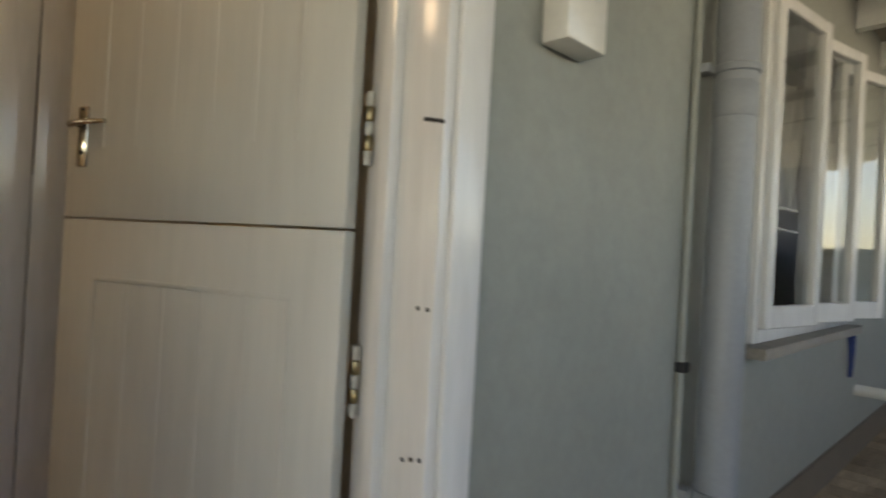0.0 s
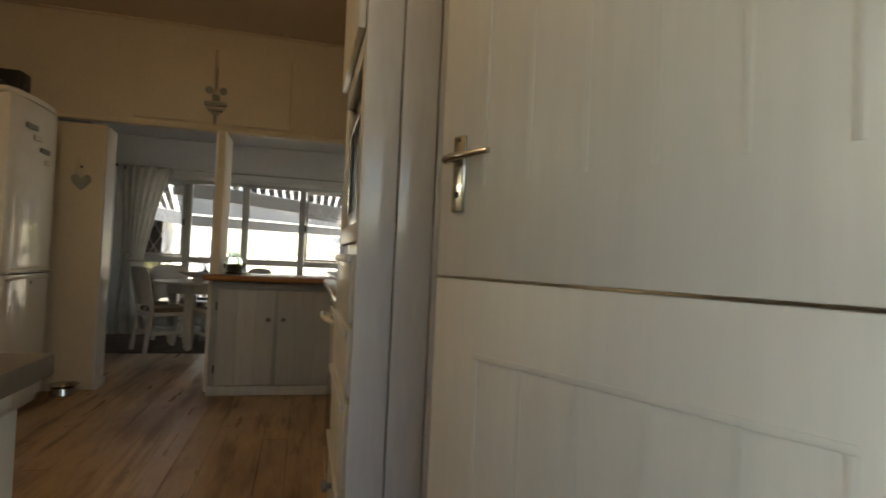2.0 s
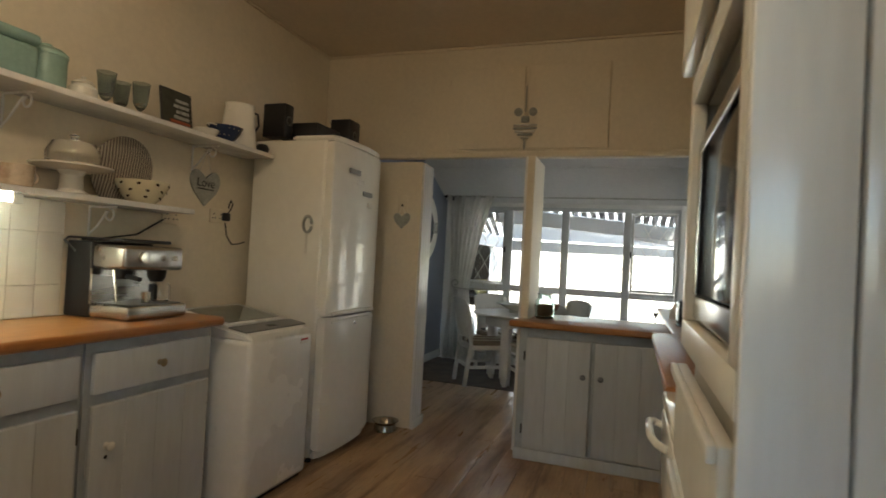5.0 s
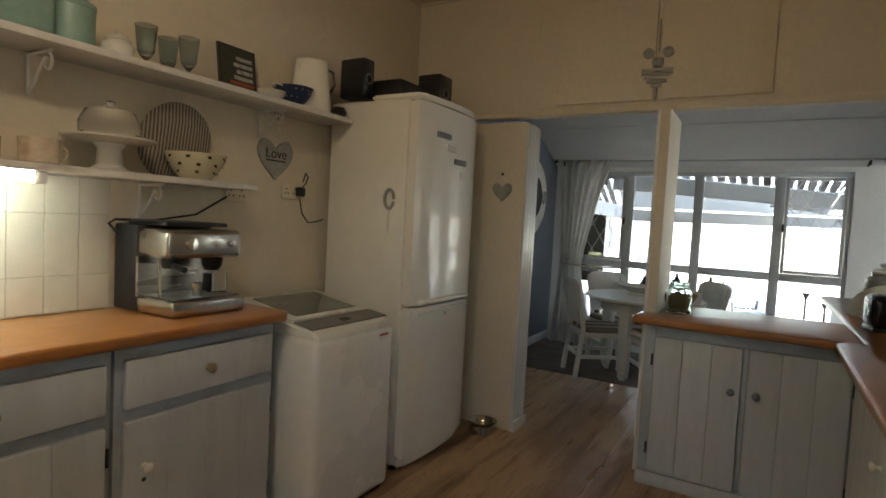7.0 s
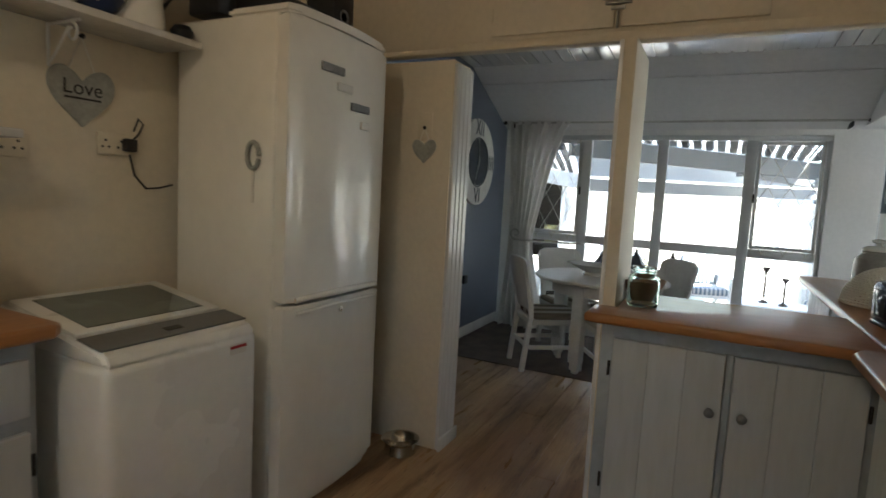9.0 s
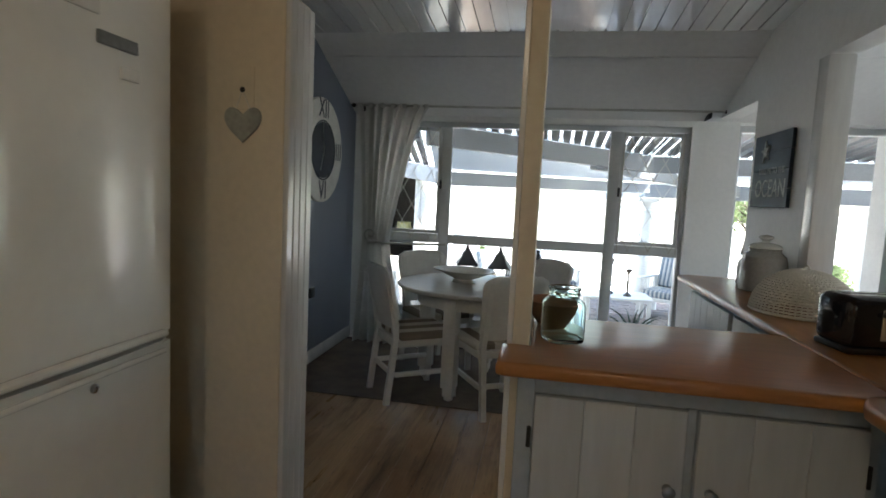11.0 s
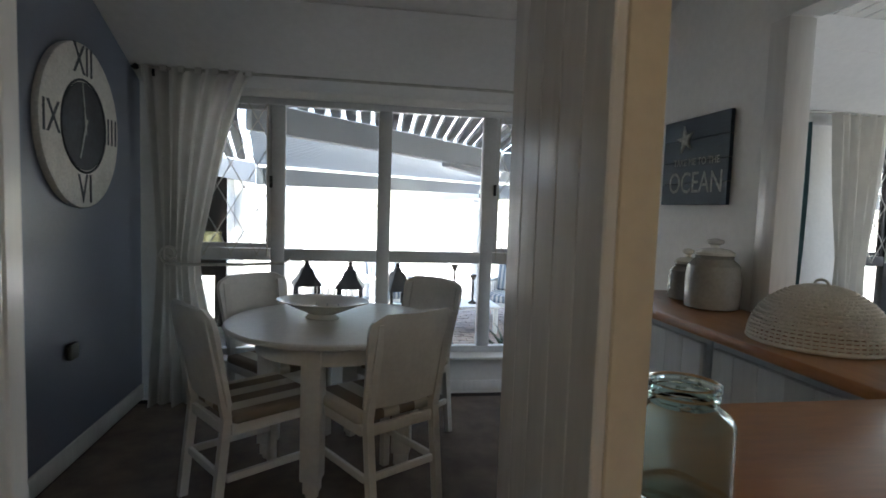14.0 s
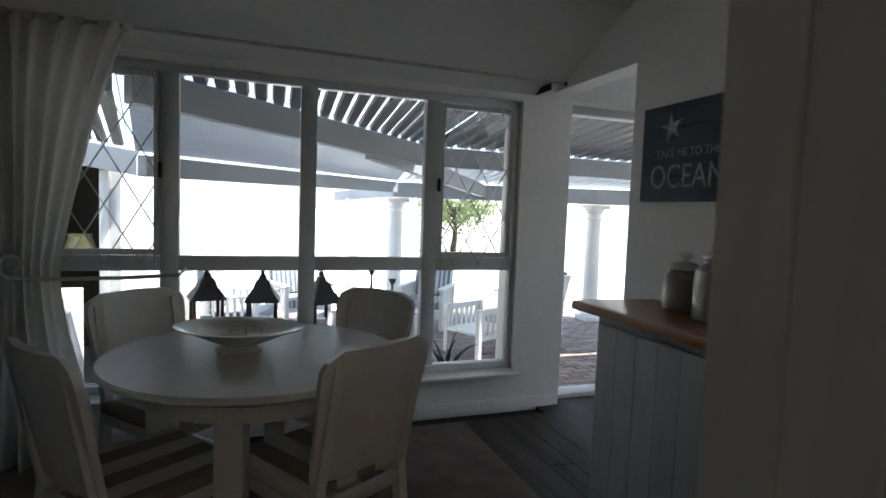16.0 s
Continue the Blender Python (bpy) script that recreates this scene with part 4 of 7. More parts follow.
def bowed(bm, z0, z1, y_back, y_front, bow, n=12, bev=0.02):
    """A door slab with a gently bowed front."""
    outline = [(FX0 + 0.002, y_back), (FX1 - 0.002, y_back)]
    for i in range(n + 1):
        s = i / n
        outline.append((FX1 - 0.002 + (FX0 - FX1 + 0.004) * s, y_front + bow * math.sin(math.pi * s) - 0.012 * (abs(2 * s - 1) ** 12)))
    prism(bm, outline, z1 - z0, pose(0, 0, z0))
    edges = [e for e in bm.edges if abs(e.verts[0].co.z - e.verts[1].co.z) < 1e-5]
    bmesh.ops.bevel(bm, geom=edges, offset=0.01, segments=3, affect="EDGES")


bm = B()
bowed(bm, 0.905, 1.975, -1.700, -1.636, 0.013)
fd = part("fridge_door", bm, ENAMEL, fridge)
bm = B()
bowed(bm, 0.085, 0.893, -1.700, -1.636, 0.013)
fz = part("freezer_door", bm, ENAMEL, fridge)
bm = B()
bowed(bm, 0.035, 0.078, -1.700, -1.665, 0.02)
part("kick_plate", bm, ENAMEL, fridge)
bm = B()
bowed(bm, 1.979, 2.012, -1.95, -1.645, 0.03)
part("top_panel", bm, ENAMEL, fridge)
for zz, own in ((0.915, fd), (0.862, fz)):
    bm = B()
    pts = [(FX1 - 0.05 + (FX0 - FX1 + 0.1) * k / 10, -1.634 + 0.026 * math.sin(math.pi * k / 10) + 0.004, zz + 0.012 * math.sin(math.pi * k / 10)) for k in range(11)]
    tube(bm, pts, 0.012 if own is fd else 0.008, 10)
    part("grip", bm, ENAMEL, own)
bm = B()
lathe(bm, (0, 0, 0), [(0.012, 0), (0.012, 0.004), (0.004, 0.006)], 14, pose(-4.63, -1.619, 0.84, -90))
part("badge", bm, CHROME, fz)
for k in range(4):
    for yy in (-2.2, -1.74):
        if k < 2:
            bm = B()
            lathe(bm, ((FX0 + 0.05, FX1 - 0.05)[k], yy, 0.0), [(0.02, 0), (0.02, 0.012), (0.012, 0.014), (0.012, 0.036)], 12)
            part("foot", bm, BLACK, fridge)
# magnets: plain bars
MAGNET = mat("grey_print", (0.25, 0.26, 0.26), 0.4, var=0.2)
for x0, z0, w in ((-4.46, 1.805, 0.14), (-4.56, 1.745, 0.10), (-4.655, 1.68, 0.13), (-4.73, 1.61, 0.06)):
    bm = B()
    box(bm, x0 - w, x0, -1.626, -1.6145, z0, z0 + 0.032, 0.002, 1)
    tagged(part("fridge_magnet", bm, MAGNET if w > 0.12 else CERAMIC), "small flat printed strip magnet on the fridge", "magnet", "fridge magnets")
# key hook on the fridge side
hook = thing("hanging_key_ring", (FX1 + 0.01, -1.80, 1.4), "grey clip and white strap hanging on the fridge side", "hook")
bm = B()
pts = [(FX1 + 0.012, -1.80 + 0.03 * math.cos(a), 1.46 + 0.05 * math.sin(a)) for a in [k * 0.5 for k in range(13)]]
tube(bm, pts, 0.009, 8)
part("clip", bm, HEART, hook)
bm = B()
box(bm, FX1 + 0.001, FX1 + 0.006, -1.815, -1.80, 1.28, 1.42, 0.002, 1)
part("strap", bm, CERAMIC, hook)
# black boxes on the fridge
for nm, b, lab in (("speaker", (-4.42, -4.325, -2.2, -2.03, 2.013, 2.23), "small black loudspeaker on the fridge"), ("speaker", (-4.90, -4.75, -1.96, -1.80, 2.013, 2.23), "black loudspeaker standing on the fridge"), ("black_case", (-4.73, -4.44, -2.14, -1.86, 2.013, 2.13), "flat black case lying on the fridge")):
    ob = thing(nm, ((b[0] + b[1]) / 2, (b[2] + b[3]) / 2, b[4]), lab, nm.replace("_", " "))
    bm = B()
    box(bm, *b, 0.012, 2)
    part("case", bm, BLACK, ob)
    if nm == "speaker":
        bm = B()
        lathe(bm, (0, 0, 0), [(0.032, 0), (0.032, 0.004), (0.02, 0.001)], 16, pose((b[0] + b[1]) / 2, b[3] - 0.001, (b[4] + b[5]) / 2, -90))
        part("cone", bm, GREY_PLASTIC, ob)


# ---- washing machine ----
washer = thing("washing_machine", (-3.80, -1.83, 0), "white top-loading washing machine with a grey control strip", "washing machine")
WX0, WX1, WF, WBK = -4.185, -3.63, -1.645, -2.22
bm = B()
got = box(bm, WX0, WX1, WBK, WF, 0.02, 0.835, 0.032, 5)
part("drum_casing", bm, ENAMEL2, washer)
bm = B()
# top housing rises to the back
vs = [(WX0 + 0.004, WF + 0.002, 0.828), (WX1 - 0.004, WF + 0.002, 0.828), (WX1 - 0.004, WBK + 0.004, 0.828), (WX0 + 0.004, WBK + 0.004, 0.828),
      (WX0 + 0.012, WF - 0.035, 0.865), (WX1 - 0.012, WF - 0.035, 0.865), (WX1 - 0.012, WBK + 0.01, 0.945), (WX0 + 0.012, WBK + 0.01, 0.945)]
vv = [bm.verts.new(c) for c in vs]
for f in ((3, 2, 1, 0), (4, 5, 6, 7), (0, 1, 5, 4), (1, 2, 6, 5), (2, 3, 7, 6), (3, 0, 4, 7)):
    bm.faces.new([vv[i] for i in f])
bmesh.ops.bevel(bm, geom=list(bm.edges), offset=0.012, segments=3, affect="EDGES")
top = part("top_housing", bm, ENAMEL2, washer)
slope_m = pose((WX0 + WX1) / 2, WF - 0.035, 0.866) @ pose(0, 0, 0, -math.degrees(math.atan2(0.08, WF - 0.035 - WBK - 0.01)))
bm = B()
box(bm, -0.262, 0.262, -0.125, -0.012, 0.0, 0.006, 0.002, 1, slope_m)
panel = part("control_panel", bm, GREY_PLASTIC, top, "dark grey control strip")
bm = B()
box(bm, -0.03, 0.03, -0.075, -0.045, 0.0062, 0.008, 0.001, 1, slope_m)
part("display", bm, BLACK_GLOSS, panel)
bm = B()
box(bm, -0.255, 0.255, -0.50, -0.14, 0.001, 0.012, 0.004, 2, slope_m)
lid = part("lid", bm, ENAMEL2, top)
bm = B()
box(bm, -0.205, 0.205, -0.46, -0.17, 0.0122, 0.0145, 0.001, 1, slope_m)
part("lid_window", bm, SMOKE, lid, "smoky lid window")
bm = B()
box(bm, WX0 + 0.06, WX0 + 0.13, WF + 0.0006, WF + 0.002, 0.77, 0.805)
part("sticker", bm, CERAMIC, washer, "small white label")
bm = B()
box(bm, WX0 + 0.06, WX0 + 0.13, WF + 0.0022, WF + 0.003, 0.79, 0.80)
part("sticker_stripe", bm, mat("red_print", (0.45, 0.03, 0.03), 0.5), washer, "red printed stripe")
bm = B()
box(bm, WX0 + 0.03, WX1 - 0.03, WBK + 0.03, WF - 0.03, 0.0, 0.02)
part("base", bm, BLACK, washer)


# ---- dining table and chairs ----
TC = (-7.31, -1.01)
table = thing("round_table", (*TC, 0), "round white painted dining table with square legs", "table")
bm = B()
lathe(bm, (*TC, 0), [(0.40, 0.718), (0.515, 0.722), (0.53, 0.732), (0.53, 0.744), (0.522, 0.75), (0.0, 0.7505)], 56)
part("tabletop", bm, CHAIR_WHITE, table)
bm = B()
lathe(bm, (*TC, 0), [(0.385, 0.62), (0.385, 0.717)], 48)
part("apron", bm, CHAIR_WHITE, table)
for k in range(4):
    a = k * math.pi / 2 - 0.25
    m = pose(TC[0] + 0.345 * math.cos(a), TC[1] + 0.345 * math.sin(a), 0, 0, 0, math.degrees(a))
    bm = B()
    box(bm, -0.045, 0.045, -0.045, 0.045, 0.10, 0.717, 0.006, 2, m)
    box(bm, -0.034, 0.034, -0.034, 0.034, 0.04, 0.102, 0.006, 2, m)
    lathe(bm, (0, 0, 0), [(0.02, 0.012), (0.03, 0.02), (0.03, 0.035), (0.022, 0.045)], 14, m)
    part("leg", bm, CHAIR_WHITE, table)


def build_chair():
    """Faces +x from its own middle."""
    ch = thing("dining_chair", (0, 0, 0), "white painted dining chair with a striped seat", "chair", "chairs round the table")
    for s in (-1, 1):
        bm = B()
        box(bm, 0.17, 0.208, s * 0.19 - 0.019, s * 0.19 + 0.019, 0.012, 0.43, 0.005)
        part("leg", bm, CHAIR_WHITE, ch)
        bm = B()
        for z0, z1, x0, x1 in ((0.012, 0.45, -0.25, -0.20), (0.45, 0.86, -0.20, -0.275)):
            prism(bm, [(x0 - 0.018, z0), (x0 + 0.018, z0), (x1 + 0.018, z1), (x1 - 0.018, z1)], 0.034, Matrix(((1, 0, 0, 0), (0, 0, 1, s * 0.172 - 0.017), (0, 1, 0, 0), (0, 0, 0, 1))))
        part("leg", bm, CHAIR_WHITE, ch)
        bm = B()
        box(bm, -0.205, 0.172, s * 0.182 - 0.01, s * 0.182 + 0.01, 0.19, 0.222, 0.004)
        part("stretcher", bm, CHAIR_WHITE, ch)
        bm = B()
        box(bm, -0.19, 0.172, s * 0.19 - 0.011, s * 0.19 + 0.011, 0.385, 0.43, 0.004)
        part("seat_rail", bm, CHAIR_WHITE, ch)
    bm = B()
    box(bm, 0.178, 0.2, -0.172, 0.172, 0.385, 0.43, 0.004)
    box(bm, -0.215, -0.193, -0.155, 0.155, 0.385, 0.43, 0.004)
    part("seat_rail", bm, CHAIR_WHITE, ch)
    bm = B()
    box(bm, -0.232, -0.212, -0.155, 0.155, 0.20, 0.232, 0.004)
    part("stretcher", bm, CHAIR_WHITE, ch)
    bm = B()
    box(bm, -0.185, 0.222, -0.215, 0.215, 0.43, 0.475, 0.018, 3)
    part("seat", bm, CUSHION, ch, "striped beige and brown seat pad")
    # solid back, rounded top corners, gently bowed
    bm = B()
    n, rows = 14, 14
    rings = []
    for j in range(rows + 1):
        f = j / rows
        z = 0.50 + 0.40 * f
        half = 0.195 + 0.035 * f
        if f > 0.8:
            half -= 0.075 * (1 - math.sqrt(max(0.0, 1 - ((f - 0.8) / 0.2) ** 2)))
        row = []
        for i in range(n + 1):
            s = 2 * i / n - 1
            row.append(bm.verts.new((-0.205 - 0.085 * f - 0.028 * (1 - s * s), s * half, z)))
        rings.append(row)
    for j in range(rows):
        for i in range(n):
            bm.faces.new((rings[j][i], rings[j][i + 1], rings[j + 1][i + 1], rings[j + 1][i]))
    bmesh.ops.recalc_face_normals(bm, faces=bm.faces)
    bmesh.ops.solidify(bm, geom=list(bm.faces), thickness=0.022)
    part("backrest", bm, CHAIR_WHITE, ch)
    return ch


def facing(x, y, tx, ty):
    return pose(x, y, 0, 0, 0, math.degrees(math.atan2(ty - y, tx - x)))


chair = build_chair()
A, Bq = (-7.06, -1.36), (-7.0, -0.82)
chair.matrix_basis = facing(*A, *TC)
for p in (Bq, (-7.68, -1.33), (-7.62, -0.66)):
    copy_thing(chair, facing(*p, *TC))

# oval serving dish
dish = thing("serving_dish", (-7.33, -1.08, 0.751), "white oval footed serving dish on the dining table", "dish")
bm = B()
m = pose(-7.33, -1.08, 0.751, 0, 0, 70) @ Matrix.Diagonal((1.18, 0.86, 1, 1))
lathe(bm, (0, 0, 0), [(0.07, 0.0), (0.075, 0.006), (0.055, 0.025), (0.09, 0.04), (0.15, 0.07), (0.185, 0.085), (0.20, 0.088), (0.2, 0.094), (0.18, 0.092), (0.14, 0.075), (0.08, 0.05), (0.0, 0.047)], 40, m)
part("bowl", bm, CERAMIC, dish)
bm = B()
for k in range(3):
    tube(bm, [m @ Vector((-0.06 + 0.05 * k, -0.05, 0.062)), m @ Vector((-0.03 + 0.05 * k, 0.0, 0.056)), m @ Vector((-0.045 + 0.05 * k, 0.06, 0.066))], 0.004, 6)
part("painted_sprig", bm, HEART, dish, "thin grey painted sprig")

bm = B()
box(bm, -8.24, -6.87, -2.27, 0.22, 0.001, 0.010, 0.003, 1)
tagged(part("rug", bm, RUG), "flat dark brown rug under the dining table", "rug")

# ---- header cupboards, ornament, hearts ----
HX = CROSS0
for ya, yb in ((-1.25, -0.685), (-0.655, -0.10)):
    cup = thing("header_cupboard", (HX, (ya + yb) / 2, 2.1), "flush cream cupboard door high in the cross wall", "cupboard", "cupboards over the opening")
    bm = B()
    box(bm, HX + 0.002, HX + 0.018, ya, yb, 2.105, 2.70, 0.005)
    part("door", bm, CREAM, cup)
    bm = B()
    yy = yb + 0.012 if ya < -1 else ya - 0.012
    part_y = (ya + 0.004) if ya < -1 else (yb - 0.004)
    for zz in (2.2, 2.6):
        tube(bm, [(HX + 0.019, part_y, zz - 0.03), (HX + 0.019, part_y, zz + 0.03)], 0.005, 8)
    part("hinges", bm, CREAM, cup)
bm = B()
box(bm, HX + 0.002, HX + 0.016, -1.44, RIGHT - 0.005, 2.045, 2.085, 0.005)
box(bm, HX + 0.002, HX + 0.012, LEFT + 0.005, -1.44, 2.045, 2.07, 0.004)
structure("trim_header_rail", bm, CREAM, "narrow cream rail along the opening's head", "trim")
orn = thing("hanging_ornament", (HX + 0.03, -0.67, 2.2), "grey and white striped wooden teddy ornament on the cupboard knob", "ornament")
bm = B()
box(bm, HX + 0.019, HX + 0.028, -0.70, -0.64, 2.29, 2.335, 0.008)
part("body", bm, HEART, orn)
for s in (-1, 1):
    bm = B()
    lathe(bm, (0, 0, 0), [(0.03, 0), (0.03, 0.008), (0.01, 0.014)], 14, pose(HX + 0.019, -0.67 + s * 0.052, 2.365, 0, 90))
    part("ear", bm, HEART, orn)
for k in range(5):
    w = (0.085, 0.085, 0.07, 0.055, 0.03)[k]
    bm = B()
    box(bm, HX + 0.019, HX + 0.03, -0.67 - w, -0.67 + w, 2.262 - k * 0.022, 2.278 - k * 0.022, 0.003, 1)
    part("stripe", bm, HEART if k % 2 else DIRTY, orn)
bm = B()
tube(bm, [(HX + 0.02, -0.67, 2.17), (HX + 0.02, -0.67, 2.10)], 0.006, 6)
part("tassel", bm, HEART, orn)
bm = B()
tube(bm, [(HX + 0.02, -0.67, 2.37), (HX + 0.02, -0.67, 2.55)], 0.004, 6)
part("cord", bm, HEART, orn)


def heart_outline(w, h, n=36):
    pts = []
    for i in range(n):
        t = 2 * math.pi * i / n
        pts.append((w * math.copysign(abs(math.sin(t)) ** 2.1, math.sin(t)), h * (0.8125 * math.cos(t) - 0.3125 * math.cos(2 * t) - 0.125 * math.cos(3 * t) - 0.0625 * math.cos(4 * t))))
    return pts


def heart_thing(m, w, h, label, text=None, cord=0.12):
    ob = thing("hanging_heart", m.translation, label, "ornament")
    bm = B()
    prism(bm, heart_outline(w, h), 0.012, m)
    bmesh.ops.bevel(bm, geom=[e for e in bm.edges], offset=0.002, segments=1, affect="EDGES")
    part("heart", bm, HEART, ob)
    bm = B()
    tube(bm, [m @ Vector((-w * 0.45, h * 0.5, 0.006)), m @ Vector((-0.002, h * 0.5 + cord, 0.008)), m @ Vector((w * 0.45, h * 0.5, 0.006))], 0.003, 6)
    part("cord", bm, WICKER, ob)
    bm = B()
    lathe(bm, (0, 0, 0), [(0.006, 0), (0.006, 0.012), (0.01, 0.016), (0.003, 0.02)], 10, m @ pose(0, h * 0.5 + cord, -0.004))
    part("nail", bm, IRON, ob)
    if text:
        letters("lettering", text, w * 0.62, m @ pose(0, h * 0.12, 0.0125), IRON, ob, 0.0008)
        bm = B()
        box(bm, -w * 0.55, w * 0.55, -h * 0.22, -h * 0.16, 0.0122, 0.0132, 0, 1, m)
        part("small_writing", bm, IRON, ob)
    return ob


heart_thing(face_to(HX + 0.001, -1.585, 1.575, (1, 0, 0)), 0.068, 0.066, "small grey-green wooden heart with a rope on the stub wall", None, 0.075)
heart_thing(face_to(-3.96, LEFT + 0.001, 1.645, (0, 1, 0)), 0.118, 0.115, "grey wooden heart sign on the shelf wall", "Love", 0.14)
bm = B()
box(bm, HX + 0.0012, HX + 0.006, -1.625, -1.545, 1.62, 1.76, 0.002)
tagged(part("switch_plate", bm, CREAM), "cream painted wall plate behind the small heart", "wall plate")

# ---- shelves ----
Z1, Z2 = 1.478, 1.885


def shelf_run(x_end, y1, z, label, marks):
    ob = thing("wall_shelf", (x_end / 2 - 0.5, LEFT, z), label, "shelf", "open kitchen shelves")
    bm = B()
    box(bm, x_end, -0.95, LEFT + 0.001, y1, z - 0.026, z, 0.004)
    part("board", bm, GLOSS_WHITE, ob)
    for xx in marks:
        bm = B()
        tube(bm, [(xx, LEFT + 0.007, z - 0.027), (xx, LEFT + 0.007, z - 0.17)], 0.006, 8)
        tube(bm, [(xx, LEFT + 0.007, z - 0.033), (xx, y1 - 0.06, z - 0.033)], 0.006, 8)
        curl = []
        for q in range(15):
            a = q / 14 * math.pi * 1.9
            r = 0.030 * (1 - 0.45 * q / 14)
            curl.append((xx, y1 - 0.10 + r * math.sin(a), z - 0.07 + r * math.cos(a)))
        tube(bm, curl, 0.005, 6)
        tube(bm, [(xx, LEFT + 0.01, z - 0.16), (xx, LEFT + 0.05, z - 0.13), (xx, LEFT + 0.09, z - 0.085), (xx, y1 - 0.12, z - 0.05)], 0.005, 6)
        part("bracket", bm, GLOSS_WHITE, ob, "white scrolled iron bracket")


shelf_run(-3.66, -2.07, Z1, "white painted lower wall shelf with crockery", (-3.25, -2.3, -1.4))
shelf_run(-4.275, -2.055, Z2, "white painted upper wall shelf with jars and glasses", (-3.85, -2.85, -1.8))

# strip light below the lower shelf
strip = thing("strip_light", (-2.5, -2.14, Z1 - 0.06), "lit white tube light under the lower shelf", "lamp")
bm = B()
tube(bm, [(-2.80, -2.13, Z1 - 0.045), (-2.20, -2.13, Z1 - 0.045)], 0.014, 12)
part("tube", bm, glow_mat("tube_glow", (0.92, 1.0, 0.86), 6.0), strip, "glowing white tube")
for xx in (-2.815, -2.185):
    bm = B()
    box(bm, xx - 0.02, xx + 0.02, -2.15, -2.11, Z1 - 0.065, Z1 - 0.0265, 0.005)
    part("end_cap", bm, CERAMIC, strip)


def jar_profile(r, h, wall=0.004):
    return [(0.0, 0.0), (r * 0.85, 0.0), (r, 0.01), (r, h * 0.68), (r * 0.94, h * 0.76), (r * 0.74, h * 0.83), (r * 0.74, h * 0.9), (r * 0.8, h * 0.93), (r * 0.8, h), (r * 0.72, h),
            (r * 0.68, h * 0.85), (r - wall * 2, h * 0.72), (r - wall * 2, 0.012), (0.0, 0.012)]


def turned(name, at, profile, material, label, category, seg=28, group="", m=None):
    bm = B()
    lathe(bm, (0, 0, 0), profile, seg, m)
    ob = thing(name, at, label, category, group)
    mesh_ob = part("body", bm, material)
    mesh_ob.location = at
    mesh_ob.parent = ob
    mesh_ob.location = (0, 0, 0)
    return ob, mesh_ob


# lower shelf
cake, cake_body = turned("cake_stand", (-3.06, -2.17, Z1), [(0.06, 0), (0.065, 0.006), (0.045, 0.02), (0.04, 0.08), (0.055, 0.10), (0.12, 0.105), (0.155, 0.115), (0.155, 0.122), (0.0, 0.118)], CERAMIC, "white china cake stand on the lower shelf", "cake stand")
dome, _ = turned("glass_dome", (-3.06, -2.17, Z1 + 0.123), [(0.085, 0), (0.10, 0.012), (0.102, 0.05), (0.08, 0.095), (0.03, 0.11), (0.012, 0.115), (0.016, 0.13), (0.006, 0.136), (0.0, 0.136)], CLEAR, "clear glass dome on the cake stand", "cake dome")
plate_ob = thing("striped_plate", (-3.38, LEFT + 0.05, Z1), "round black and white striped plate leaning on the wall", "plate")
bm = B()
pm = pose(-3.38, LEFT + 0.058, Z1 + 0.150, 80, 0, 0) @ Matrix.Scale(1.12, 4)
lathe(bm, (0, 0, 0), [(0.09, 0), (0.10, 0.004), (0.15, 0.012), (0.15, 0.016), (0.1, 0.009), (0.0, 0.006)], 36, pm)
part("plate", bm, stripe_mat("striped_plate_glaze", (0.42, 0.37, 0.30), (0.13, 0.105, 0.085), 68.0, 0), plate_ob)
bowl_ob, _ = turned("spotted_bowl", (-3.40, -2.15, Z1), [(0.05, 0), (0.06, 0.004), (0.085, 0.03), (0.115, 0.08), (0.12, 0.105), (0.114, 0.105), (0.10, 0.07), (0.07, 0.02), (0.0, 0.012)], mat("cream_glaze", (0.72, 0.66, 0.48), 0.15, var=0.03), "cream bowl with dark brown spots", "bowl")
for ring, (rr, zz, n, off) in enumerate(((0.1175, 0.088, 9, 0.0), (0.104, 0.058, 9, 0.35), (0.086, 0.03, 7, 0.1))):
    for k in range(n):
        a = 2 * math.pi * k / n + off
        bm = B()
        lathe(bm, (0, 0, 0), [(0.009, 0), (0.007, 0.0015), (0.0, 0.002)], 10, pose(-3.40 + rr * math.cos(a), -2.15 + rr * math.sin(a), Z1 + zz, 0, 68, math.degrees(a)))
        part("spot", bm, mat("brown_spot", (0.05, 0.03, 0.02), 0.2) if (ring, k) == (0, 0) else bpy.data.materials["brown_spot"], bowl_ob)


def mug(at, r, h, material, label, turn=0, name="mug"):
    ob, _ = turned(name, at, [(r * 0.8, 0), (r * 0.95, 0.006), (r, h), (r - 0.005, h), (r * 0.85, 0.008), (0.0, 0.008)], material, label, "mug", 22)
    bm = B()
    c, s = math.cos(radians(turn)), math.sin(radians(turn))
    pts = []
    for q in range(9):
        a = -math.pi / 2 + math.pi * q / 8
        d = r * 0.96 + 0.028 * math.cos(a)
        pts.append((at[0] + c * d, at[1] + s * d, at[2] + h * 0.5 + h * 0.32 * math.sin(a)))
    tube(bm, pts, 0.005, 8)
    part("handle", bm, material, ob)
    return ob


